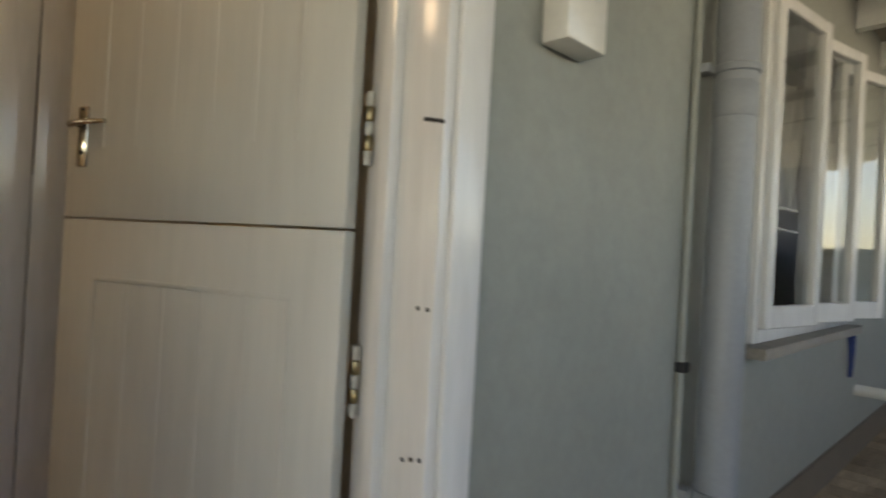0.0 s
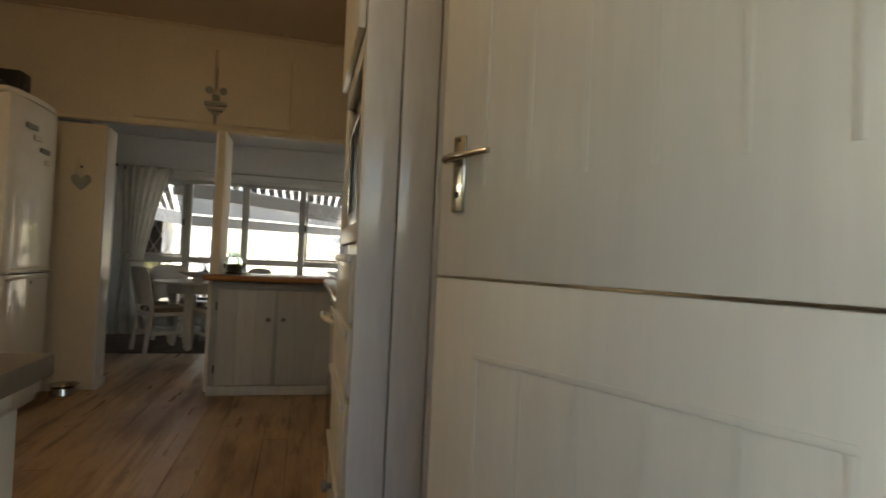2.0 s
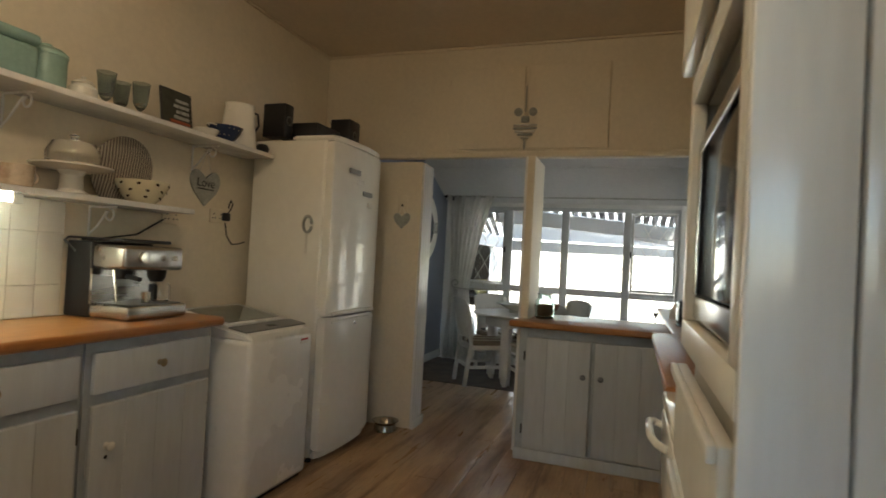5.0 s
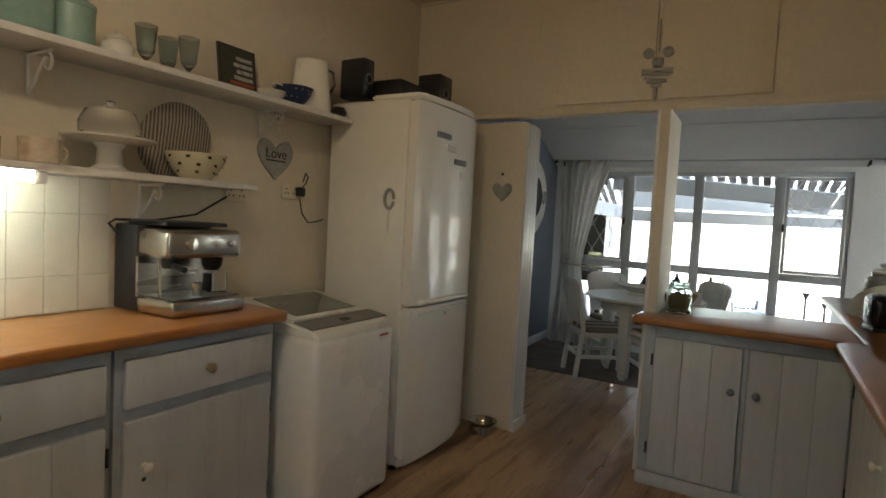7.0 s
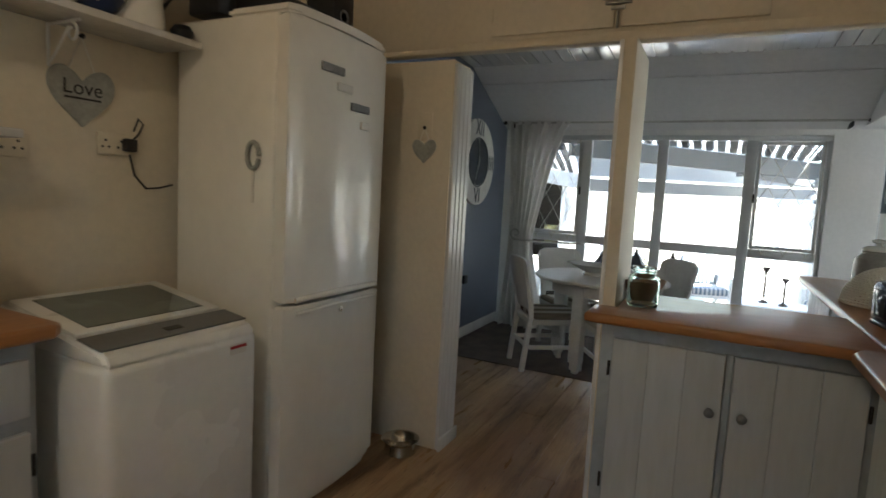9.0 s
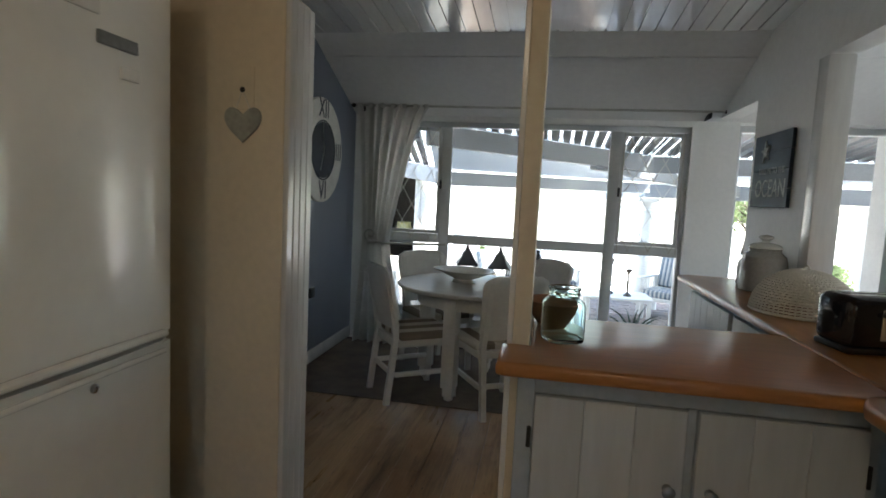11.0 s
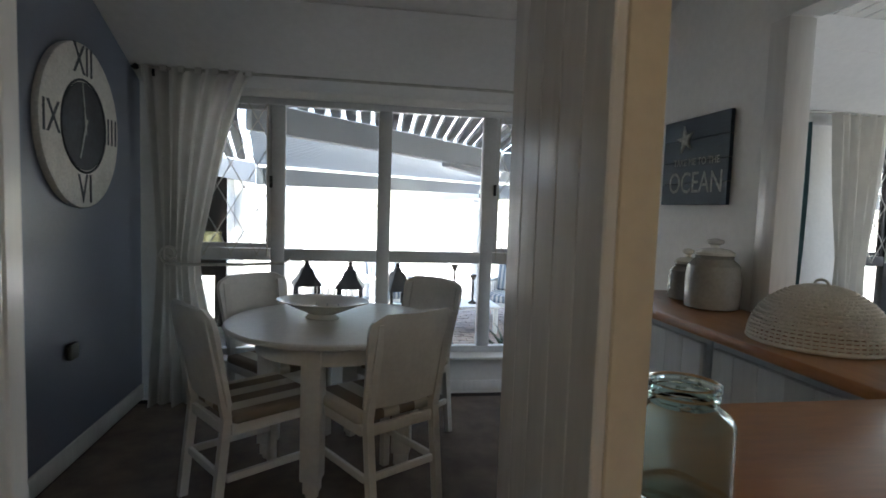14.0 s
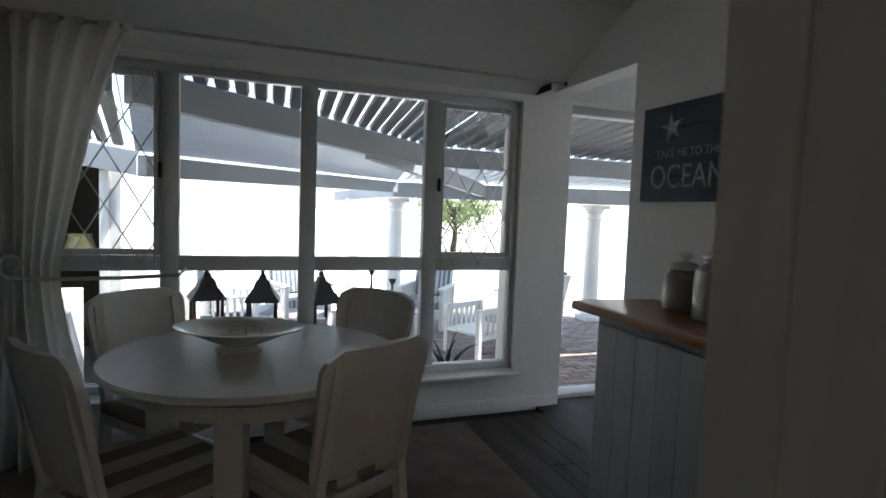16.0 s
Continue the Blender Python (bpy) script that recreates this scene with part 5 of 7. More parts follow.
SPOT_CUP = mat("cream_cup_glaze", (0.66, 0.55, 0.42), 0.2, var=0.12, scale=25, second=(0.40, 0.22, 0.14), mix=0.35)
mug((-2.83, -2.16, Z1), 0.06, 0.085, SPOT_CUP, "wide cream cup with brown spots", 180)
mug((-2.68, -2.17, Z1), 0.045, 0.075, BLUE, "dark blue striped mug on the lower shelf", 90)
mug((-2.55, -2.17, Z1), 0.045, 0.085, SPOT_CUP, "cream mug with brown spots", 90)
# upper shelf
turned("enamel_tin", (-2.92, -2.17, Z2), [(0.07, 0), (0.075, 0.005), (0.075, 0.13), (0.078, 0.132), (0.078, 0.145), (0.06, 0.16), (0.02, 0.165), (0.02, 0.18), (0.0, 0.183)], CELADON, "pale green enamel canister with lid", "canister")
breadbin = thing("bread_bin", (-2.68, -2.17, Z2), "pale green enamel bread bin with a rounded lid", "bread bin")
bm = B()
box(bm, -2.84, -2.50, -2.27, -2.08, Z2 + 0.001, Z2 + 0.13, 0.02, 3)
part("bin", bm, CELADON, breadbin)
bm = B()
box(bm, -2.845, -2.495, -2.275, -2.075, Z2 + 0.131, Z2 + 0.175, 0.02, 3)
part("lid", bm, CELADON, breadbin)
turned("sugar_pot", (-3.07, -2.15, Z2), [(0.04, 0), (0.052, 0.01), (0.055, 0.045), (0.04, 0.06), (0.045, 0.066), (0.03, 0.08), (0.008, 0.085), (0.01, 0.095), (0.0, 0.1)], CERAMIC, "small white lidded pot", "pot")
GOBLET = [(0.032, 0), (0.034, 0.004), (0.008, 0.012), (0.008, 0.02), (0.02, 0.03), (0.030, 0.045), (0.032, 0.06), (0.04, 0.125), (0.037, 0.125), (0.029, 0.06), (0.024, 0.045), (0.0, 0.04)]
for xx, yy in ((-3.175, -2.15), (-3.34, -2.13), (-3.31, -2.22)):
    turned("glass_goblet", (xx, yy, Z2), [(r, z * 1.22) for r, z in GOBLET], SMOKE, "smoky grey glass goblet on the upper shelf", "glass", 22, "goblets")
print_ob = thing("framed_print", (-3.67, LEFT + 0.06, Z2), "small dark framed print leaning on the wall", "picture")
fm = pose(-3.67, LEFT + 0.075, Z2 + 0.001, 0, 0, 180) @ pose(0, 0, 0, 82)
bm = B()
box(bm, -0.105, 0.105, 0.0, 0.23, -0.012, 0.0, 0.002, 1, fm)
part("frame", bm, mat("black_picture_frame", (0.025, 0.022, 0.02), 0.4), print_ob)
bm = B()
box(bm, -0.095, 0.095, 0.01, 0.22, 0.0005, 0.002, 0, 1, fm)
part("print", bm, mat("dark_green_print", (0.06, 0.065, 0.05), 0.5, var=0.2, scale=20), print_ob)
for k in range(4):
    bm = B()
    box(bm, -0.01 - 0.015 * (k % 2), 0.08, 0.165 - 0.03 * k, 0.182 - 0.03 * k, 0.0022, 0.0032, 0, 1, fm)
    part("writing", bm, SIGN_WHITE, print_ob)
for k in range(2):
    bm = B()
    box(bm, -0.05, 0.085, 0.05 - 0.025 * k, 0.066 - 0.025 * k, 0.0022, 0.0032, 0, 1, fm)
    part("writing", bm, mat("red_writing", (0.40, 0.10, 0.05), 0.6) if k == 0 else bpy.data.materials["red_writing"], print_ob)
turned("white_bowl", (-3.80, -2.16, Z2), [(0.03, 0), (0.035, 0.004), (0.06, 0.03), (0.068, 0.048), (0.064, 0.048), (0.04, 0.012), (0.0, 0.01)], CERAMIC, "small white china bowl on the upper shelf", "bowl")
col, _ = turned("enamel_colander", (-3.92, -2.14, Z2), [(0.04, 0), (0.045, 0.012), (0.06, 0.02), (0.085, 0.055), (0.095, 0.085), (0.10, 0.088), (0.09, 0.085), (0.06, 0.03), (0.0, 0.018)], BLUE, "dark blue enamel colander with white specks", "colander")
for k in range(26):
    a, zz = k * 2.4, 0.035 + 0.012 * (k % 4)
    rr = 0.064 + (zz - 0.02) * 0.58
    bm = B()
    lathe(bm, (0, 0, 0), [(0.003, 0), (0.002, 0.0012)], 6, pose(-3.92 + rr * math.cos(a), -2.14 + rr * math.sin(a), Z2 + zz, 0, 60, math.degrees(a)))
    part("speck", bm, CERAMIC, col)
for s in (-1, 1):
    bm = B()
    tube(bm, [(-3.92 + s * 0.095, -2.165, Z2 + 0.08), (-3.92 + s * 0.118, -2.155, Z2 + 0.084), (-3.92 + s * 0.118, -2.125, Z2 + 0.084), (-3.92 + s * 0.095, -2.115, Z2 + 0.08)], 0.004, 6)
    part("handle", bm, CERAMIC, col)
jug, _ = turned("enamel_jug", (-4.07, -2.17, Z2), [(0.105, 0), (0.108, 0.006), (0.096, 0.13), (0.083, 0.255), (0.086, 0.26), (0.079, 0.26), (0.09, 0.13), (0.1, 0.01), (0.0, 0.008)], ENAMEL, "tall cream enamel jug", "jug")
bm = B()
tube(bm, [(-4.155, -2.15, Z2 + 0.24), (-4.20, -2.14, Z2 + 0.235), (-4.215, -2.14, Z2 + 0.17), (-4.165, -2.15, Z2 + 0.09)], 0.007, 8)
part("handle", bm, BLACK, jug)
bm = B()
prism(bm, [(-0.02, 0.0), (0.02, 0.0), (0.0, 0.035)], 0.03, pose(-4.005, -2.17, Z2 + 0.206, 0, 0, -90))
part("spout", bm, ENAMEL, jug)
turned("round_speaker", (-4.235, -2.12, Z2), [(0.03, 0), (0.04, 0.02), (0.042, 0.035), (0.03, 0.055), (0.0, 0.062)], BLACK, "small round black gadget at the shelf end", "gadget")

# ---- coffee machine ----
cm = thing("espresso_machine", (-3.32, -2.05, 0.95), "steel and black espresso machine on the worktop", "coffee machine")
CX0, CX1, CZ = -3.48, -3.15, 0.951
bm = B()
box(bm, CX0, CX1, -2.24, -2.09, CZ, CZ + 0.335, 0.008)
part("back_body", bm, BLACK, cm)
bm = B()
box(bm, CX0 - 0.005, CX1 - 0.005, -2.10, -1.90, CZ + 0.215, CZ + 0.325, 0.02, 3)
headp = part("head", bm, STEEL, cm, "brushed steel head")
bm = B()
box(bm, CX0, CX1 - 0.005, -2.10, -1.865, CZ + 0.002, CZ + 0.062, 0.012, 3)
part("drip_tray", bm, STEEL, cm, "steel drip tray")
bm = B()
box(bm, CX0 + 0.02, CX1 - 0.025, -2.085, -1.885, CZ + 0.0625, CZ + 0.067, 0.001, 1)
part("drip_grid", bm, GREY_PLASTIC, cm)
bm = B()
box(bm, CX0, CX1, -2.0895, -2.075, CZ + 0.06, CZ + 0.215)
part("splash_back", bm, STEEL, cm)
bm = B()
box(bm, CX0 + 0.03, CX1 - 0.03, -2.2, -1.95, CZ + 0.336, CZ + 0.352, 0.005)
part("top_lid", bm, BLACK, cm)
for xx, rr in ((-3.25, 0.026), (-3.36, 0.012), (-3.43, 0.012)):
    bm = B()
    lathe(bm, (0, 0, 0), [(rr, 0), (rr, 0.004), (rr * 0.85, 0.012), (0.0, 0.013)], 20, pose(xx, -1.90, CZ + 0.272, -90))
    part("dial", bm, CHROME, headp)
bm = B()
lathe(bm, (-3.22, -1.98, CZ + 0.175), [(0.03, 0), (0.035, 0.01), (0.035, 0.04)], 20)
tube(bm, [(-3.22, -1.98, CZ + 0.19), (-3.20, -1.90, CZ + 0.185), (-3.19, -1.85, CZ + 0.18)], 0.011, 10)
part("portafilter", bm, BLACK, cm)
bm = B()
lathe(bm, (-3.40, -1.98, CZ + 0.16), [(0.028, 0), (0.04, 0.02), (0.045, 0.055)], 20)
part("grinder_outlet", bm, BLACK, cm)
bm = B()
tube(bm, [(-3.155, -1.96, CZ + 0.215), (-3.15, -1.94, CZ + 0.15), (-3.14, -1.92, CZ + 0.08)], 0.006, 8)
part("steam_wand", bm, CHROME, cm)
pitcher, _ = turned("glass_carafe", (-3.42, -1.97, CZ + 0.068), [(0.035, 0), (0.04, 0.006), (0.04, 0.07), (0.033, 0.085), (0.03, 0.085), (0.036, 0.07), (0.036, 0.008), (0.0, 0.008)], CLEAR, "small glass carafe on the drip tray", "carafe")
bm = B()
box(bm, -3.385, -3.365, -1.99, -1.95, CZ + 0.075, CZ + 0.15, 0.006)
part("handle", bm, BLACK, pitcher)
steel_cup, _ = turned("steel_cup", (-3.30, -1.93, CZ + 0.068), [(0.018, 0), (0.02, 0.05), (0.018, 0.05), (0.016, 0.004), (0.0, 0.004)], CHROME, "small steel cup on the drip tray", "cup")
for moved in (cm, pitcher, steel_cup):
    moved.location.y -= 0.05
# cables and sockets on the wall
def socket(x, z, label):
    ob = thing("wall_socket", (x, LEFT, z), label, "socket")
    bm = B()
    box(bm, x - 0.06, x + 0.06, LEFT + 0.001, LEFT + 0.014, z - 0.042, z + 0.042, 0.006)
    part("plate", bm, CREAM, ob)
    for dx, dz in ((-0.03, 0.012), (-0.042, -0.012), (-0.018, -0.012), (0.03, 0.012), (0.018, -0.012), (0.042, -0.012)):
        bm = B()
        lathe(bm, (0, 0, 0), [(0.005, 0), (0.004, 0.001)], 8, pose(x + dx, LEFT + 0.0142, z + dz, -90))
        part("hole", bm, BLACK, ob)
    return ob


socket(-4.07, 1.475, "white double wall socket beside the fridge")
socket(-3.72, 1.44, "white double wall socket under the shelf end")
plug = thing("power_cable", (-4.15, LEFT + 0.03, 1.45), "black plug and cable running to the fridge", "cable")
bm = B()
tube(bm, [(-4.13, LEFT + 0.03, 1.49), (-4.16, LEFT + 0.03, 1.52), (-4.18, LEFT + 0.03, 1.56), (-4.16, LEFT + 0.03, 1.58), (-4.14, LEFT + 0.03, 1.53)], 0.004, 6)
tube(bm, [(-4.13, LEFT + 0.02, 1.44), (-4.15, LEFT + 0.02, 1.36), (-4.20, LEFT + 0.02, 1.31), (-4.26, LEFT + 0.02, 1.315), (-4.32, LEFT + 0.02, 1.33)], 0.004, 6)
part("cord", bm, BLACK, plug)
bm = B()
box(bm, -4.15, -4.10, LEFT + 0.0145, LEFT + 0.045, 1.45, 1.50, 0.008)
part("plug", bm, BLACK, plug)
lead = thing("machine_cable", (-3.4, LEFT + 0.03, 1.3), "black cable from the espresso machine to the socket", "cable")
bm = B()
tube(bm, [(-3.12, -2.2, 1.24), (-3.10, -2.24, 1.285), (-3.14, LEFT + 0.03, 1.30), (-3.3, LEFT + 0.03, 1.30), (-3.5, LEFT + 0.02, 1.33), (-3.66, LEFT + 0.02, 1.42)], 0.005, 6)
part("cord", bm, BLACK, lead)

# ---- island and side worktop things ----
WZ = 0.9155
gj = thing("green_glass_jar", (-5.245, -0.47, WZ), "large green glass storage jar beside the post", "jar")
bm = B()


def square_ring(r, z, power):
    ring = []
    for i in range(48):
        a = 2 * math.pi * i / 48
        k = (abs(math.cos(a)) ** power + abs(math.sin(a)) ** power) ** (-1 / power)
        ring.append(bm.verts.new((-5.245 + r * k * math.cos(a + 0.3), -0.47 + r * k * math.sin(a + 0.3), WZ + z)))
    return ring


JAR = [(0.052, 0.0, 3.2), (0.060, 0.004, 3.4), (0.0625, 0.012, 3.6), (0.0625, 0.118, 3.6), (0.059, 0.130, 3.0), (0.050, 0.139, 2.3), (0.046, 0.143, 2.0), (0.046, 0.148, 2.0), (0.0505, 0.151, 2.0), (0.0505, 0.156, 2.0),
       (0.047, 0.159, 2.0), (0.047, 0.163, 2.0), (0.0515, 0.166, 2.0), (0.0515, 0.172, 2.0), (0.046, 0.1735, 2.0), (0.043, 0.17, 2.0), (0.043, 0.145, 2.0), (0.0475, 0.136, 2.3), (0.056, 0.126, 3.0), (0.0595, 0.116, 3.6), (0.0595, 0.016, 3.6), (0.05, 0.010, 3.2)]
rings = [square_ring(*q) for q in JAR]
for low, high in zip(rings, rings[1:]):
    for i in range(48):
        bm.faces.new((low[i], low[(i + 1) % 48], high[(i + 1) % 48], high[i]))
bm.faces.new(rings[0][::-1])
bm.faces.new(rings[-1])
part("jar", bm, GREEN_GLASS, gj)
cl = thing("wicker_food_cover", (-6.13, 0.60, WZ), "white wicker dome food cover on the worktop", "food cover")
CC, RR, HH = Vector((-6.13, 0.60, WZ)), 0.205, 0.188
bm = B()
for k in range(60):
    a = 2 * math.pi * k / 60
    pts = [CC + Vector((RR * math.cos(f) * math.cos(a), RR * math.cos(f) * math.sin(a), 0.006 + HH * math.sin(f))) for f in [q * 1.5 / 9 for q in range(10)]]
    tube(bm, pts, 0.0032, 5)
part("ribs", bm, WICKER, cl)
bm = B()
for j in range(22):
    f = 0.02 + j * 1.44 / 22
    ring = []
    for k in range(89):
        a = 2 * math.pi * k / 88
        d = RR * math.cos(f) + (0.0035 if (k + j) % 2 else -0.0035)
        ring.append(CC + Vector((d * math.cos(a), d * math.sin(a), 0.006 + HH * math.sin(f))))
    tube(bm, ring, 0.0048, 5)
part("weave", bm, WICKER, cl)
bm = B()
tube(bm, [CC + Vector((RR * 1.01 * math.cos(t * math.pi / 20), RR * 1.01 * math.sin(t * math.pi / 20), 0.007)) for t in range(41)], 0.007, 8)
part("rim", bm, WICKER, cl)
bm = B()
tube(bm, [CC + Vector((0.03 * math.cos(t * math.pi / 8), 0, HH + 0.002 + 0.022 * math.sin(t * math.pi / 8))) for t in range(9)], 0.005, 8)
part("handle", bm, WICKER, cl)

for (xx, yy, s) in ((-6.77, 0.66, 1.2), (-7.01, 0.69, 0.88)):
    ob, body = turned("stoneware_jar", (xx, yy, WZ), [(0.085 * s, 0), (0.095 * s, 0.006), (0.097 * s, 0.12 * s), (0.09 * s, 0.16 * s), (0.065 * s, 0.185 * s), (0.068 * s, 0.195 * s), (0.06 * s, 0.197 * s), (0.0, 0.197 * s)], STONE_GREY, "grey glazed stoneware jar with a pale lid" if s > 1 else "smaller grey glazed stoneware jar with a pale lid", "jar")
    bm = B()
    lathe(bm, (xx, yy, WZ + 0.198 * s), [(0.07 * s, 0), (0.07 * s, 0.012), (0.05 * s, 0.026), (0.016 * s, 0.032), (0.014 * s, 0.044), (0.03 * s, 0.054), (0.03 * s, 0.066), (0.0, 0.076)], 24)
    part("lid", bm, CERAMIC, ob, "pale knobbed lid")

toaster = thing("toaster", (-5.50, 0.55, WZ), "glossy black toaster with a steel lever plate", "toaster")
tm = pose(-5.50, 0.56, WZ, 0, 0, 8)
bm = B()
box(bm, -0.09, 0.09, -0.16, 0.16, 0.014, 0.185, 0.035, 4, tm)
part("body", bm, BLACK_GLOSS, toaster)
bm = B()
box(bm, -0.085, 0.085, -0.155, 0.155, 0.0, 0.022, 0.008, 2, tm)
part("base", bm, BLACK, toaster)
for s in (-1, 1):
    bm = B()
    box(bm, s * 0.032 - 0.012, s * 0.032 + 0.012, -0.12, 0.12, 0.183, 0.188, 0.002, 1, tm)
    part("slot", bm, STEEL, toaster)
bm = B()
box(bm, 0.0895, 0.0925, -0.06, -0.035, 0.05, 0.15, 0.002, 1, tm)
part("lever_plate", bm, STEEL, toaster)
bm = B()
box(bm, 0.092, 0.115, -0.065, -0.03, 0.125, 0.14, 0.005, 2, tm)
part("lever", bm, BLACK, toaster)
for k in range(2):
    bm = B()
    lathe(bm, (0, 0, 0), [(0.012, 0), (0.012, 0.006), (0.0, 0.008)], 14, tm @ pose(0.0895, 0.02 + 0.05 * k, 0.07, 0, 90))
    part("knob", bm, STEEL, toaster)
turned("wooden_bowl", (-5.50, -0.50, WZ), [(0.05, 0), (0.055, 0.005), (0.09, 0.05), (0.105, 0.085), (0.1, 0.085), (0.08, 0.045), (0.04, 0.012), (0.0, 0.01)], TERRACOTTA, "brown wooden bowl at the island's back edge", "bowl")

# stainless pet bowl by the stub wall
turned("steel_pet_bowl", (-5.14, -1.585, 0.001), [(0.08, 0), (0.085, 0.004), (0.075, 0.05), (0.095, 0.072), (0.1, 0.074), (0.092, 0.07), (0.07, 0.045), (0.06, 0.01), (0.0, 0.01)], CHROME, "stainless steel pet bowl on the floor", "bowl")

# ---- clock ----
clock = thing("wall_clock", (-7.57, LEFT + 0.002, 1.665), "large round distressed wall clock with Roman numerals", "clock")
km = face_to(-7.57, LEFT + 0.002, 1.665, (0, 1, 0))
bm = B()
lathe(bm, (0, 0, 0), [(0.40, 0), (0.402, 0.015), (0.40, 0.03), (0.392, 0.034), (0.0, 0.034)], 64, km)
part("face", bm, CLOCK_FACE, clock)
bm = B()
lathe(bm, (0, 0, 0.0345), [(0.215, 0), (0.215, 0.003), (0.0, 0.0035)], 48, km)
part("centre_disc", bm, CLOCK_DARK, clock, "dark slate middle disc")
bm = B()
ringp = [km @ Vector((0.226 * math.cos(t * math.pi / 24), 0.226 * math.sin(t * math.pi / 24), 0.036)) for t in range(49)]
tube(bm, ringp, 0.006, 6)
part("ring", bm, CLOCK_DARK, clock)
for text, a in (("XII", 90), ("III", 0), ("VI", -90), ("IX", 180)):
    u, v = 0.313 * math.cos(radians(a)), 0.313 * math.sin(radians(a))
    wide = {"I": 0.045, "V": 0.112, "X": 0.112}
    at_u = u - sum(wide[c] for c in text) / 2
    for c in text:
        letters("numeral", c, 0.205, km @ pose(at_u + wide[c] / 2, v, 0.035) @ Matrix.Diagonal((0.82, 1, 1, 1)), CLOCK_DARK, clock, 0.0012)
        at_u += wide[c]
for ang, ln, w in ((248, 0.17, 0.008), (98, 0.21, 0.006)):
    bm = B()
    box(bm, -0.04, ln, -w, w, 0.040, 0.043, 0.001, 1, km @ pose(0, 0, 0, 0, 0, ang))
    part("hand", bm, SIGN_WHITE, clock)

# ---- ocean sign ----
sign = thing("ocean_sign", (-7.16, RIGHT - 0.03, 1.6), "dark blue planked sign with a starfish and white lettering", "sign")
sm = face_to(-7.165, RIGHT - 0.002, 1.605, (0, -1, 0))
for k in range(4):
    bm = B()
    box(bm, -0.275, 0.275, -0.225 + k * 0.1125 + 0.001, -0.225 + (k + 1) * 0.1125 - 0.001, 0.004, 0.024, 0.002, 1, sm)
    part("board", bm, NAVY_BOARD, sign)
bm = B()
box(bm, -0.2, -0.17, -0.2, 0.2, 0.0, 0.004, 0, 1, sm)
box(bm, 0.17, 0.2, -0.2, 0.2, 0.0, 0.004, 0, 1, sm)
part("battens", bm, NAVY_BOARD, sign)
bm = B()
star = []
for k in range(10):
    a = math.pi / 2 + k * math.pi / 5 + 0.18
    r = 0.078 if k % 2 == 0 else 0.021
    star.append((-0.07 + r * math.cos(a), 0.115 + r * math.sin(a)))
prism(bm, star, 0.012, sm @ pose(0, 0, 0.024))
bmesh.ops.bevel(bm, geom=[e for e in bm.edges], offset=0.003, segments=2, affect="EDGES")
part("starfish", bm, SIGN_WHITE, sign, "pale raised starfish")
letters("lettering", "OCEAN", 0.155, sm @ pose(0.02, -0.115, 0.0245) @ Matrix.Diagonal((0.84, 1, 1, 1)), SIGN_WHITE, sign, 0.0008)
letters("small_lettering", "TAKE ME TO THE", 0.052, sm @ pose(0.02, -0.005, 0.0245) @ Matrix.Diagonal((0.95, 1, 1, 1)), SIGN_WHITE, sign, 0.0006)
bm = B()
box(bm, -7.50, -7.42, LEFT + 0.001, LEFT + 0.03, 0.52, 0.60, 0.008)
tagged(part("plug_adapter", bm, BLACK), "black plug adapter on the grey wall", "plug")

# ceiling light
cl_ = thing("ceiling_light", (-2.1, -0.9, CEILING), "plain white ceiling light holder with a warm bulb", "lamp")
bm = B()
lathe(bm, (-2.1, -0.9, 2.70), [(0.03, 0), (0.035, 0.06), (0.05, 0.13), (0.08, 0.169)], 20)
part("holder", bm, CERAMIC, cl_)

# ---- outside the entrance ----
bm = B()
box(bm, OUT - 0.2, 3.0, -4.0, 2.45, -0.34, -0.16)
structure("pavement_entrance", bm, CONCRETE, "pale concrete paving before the entrance", "pavement")
bm = B()
box(bm, OUT + 0.062, OUT + 0.36, -0.30, 0.95, -0.159, -0.085, 0.012)
structure("doorstep", bm, CONCRETE, "low concrete doorstep", "step")
bm = B()
box(bm, OUT - 0.2, 3.0, 2.45, 8.0, -0.34, -0.10)
deck = structure("deck", bm, UNDER, "brown boarded porch deck", "deck")
for k in range(34):
    bm = B()
    y0 = 2.45 + k * 0.163
    box(bm, OUT + 0.002, 3.0, y0 + 0.003, y0 + 0.16, -0.10, -0.07, 0.003, 1)
    part("plank", bm, DECK, deck)
bm = B()
box(bm, OUT + 0.001, OUT + 0.012, 0.82, 8.0, -0.16, 0.10)
structure("trim_wall_foot", bm, mat("brown_wall_foot_paint", (0.20, 0.16, 0.12), 0.6, var=0.12, scale=3), "brown painted foot of the outside wall", "trim")
# low wall added across the porch, out of view, to cut its daylight
bm = B()
box(bm, 2.9, 3.1, -4.0, 8.0, -0.4, 1.35, 0.01)
structure("wall_porch_side", bm, EXT_WALL, "grey-green low wall added out of view to cut porch daylight", "wall")
# porch roof and rafters
bm = B()
box(bm, OUT, 3.2, -4.0, 8.1, 2.52, 2.56)
structure("ceiling_porch", bm, mat("weathered_roof_lining", (0.30, 0.27, 0.23), 0.8, var=0.2, scale=2), "weathered roof lining over the porch", "ceiling")
rafters = thing("porch_rafters", (1.0, 2.0, 2.4), "pale painted roof rafters over the porch", "rafter", kind="structure")
for k in range(16):
    bm = B()
    y0 = -3.8 + k * 0.75
    box(bm, OUT + 0.002, 3.2, y0, y0 + 0.07, 2.36, 2.518, 0.005)
    part("rafter", bm, PATIO_WHITE, rafters)
bm = B()
box(bm, -0.9, 3.2, 8.0, 8.15, -0.4, 3.0)
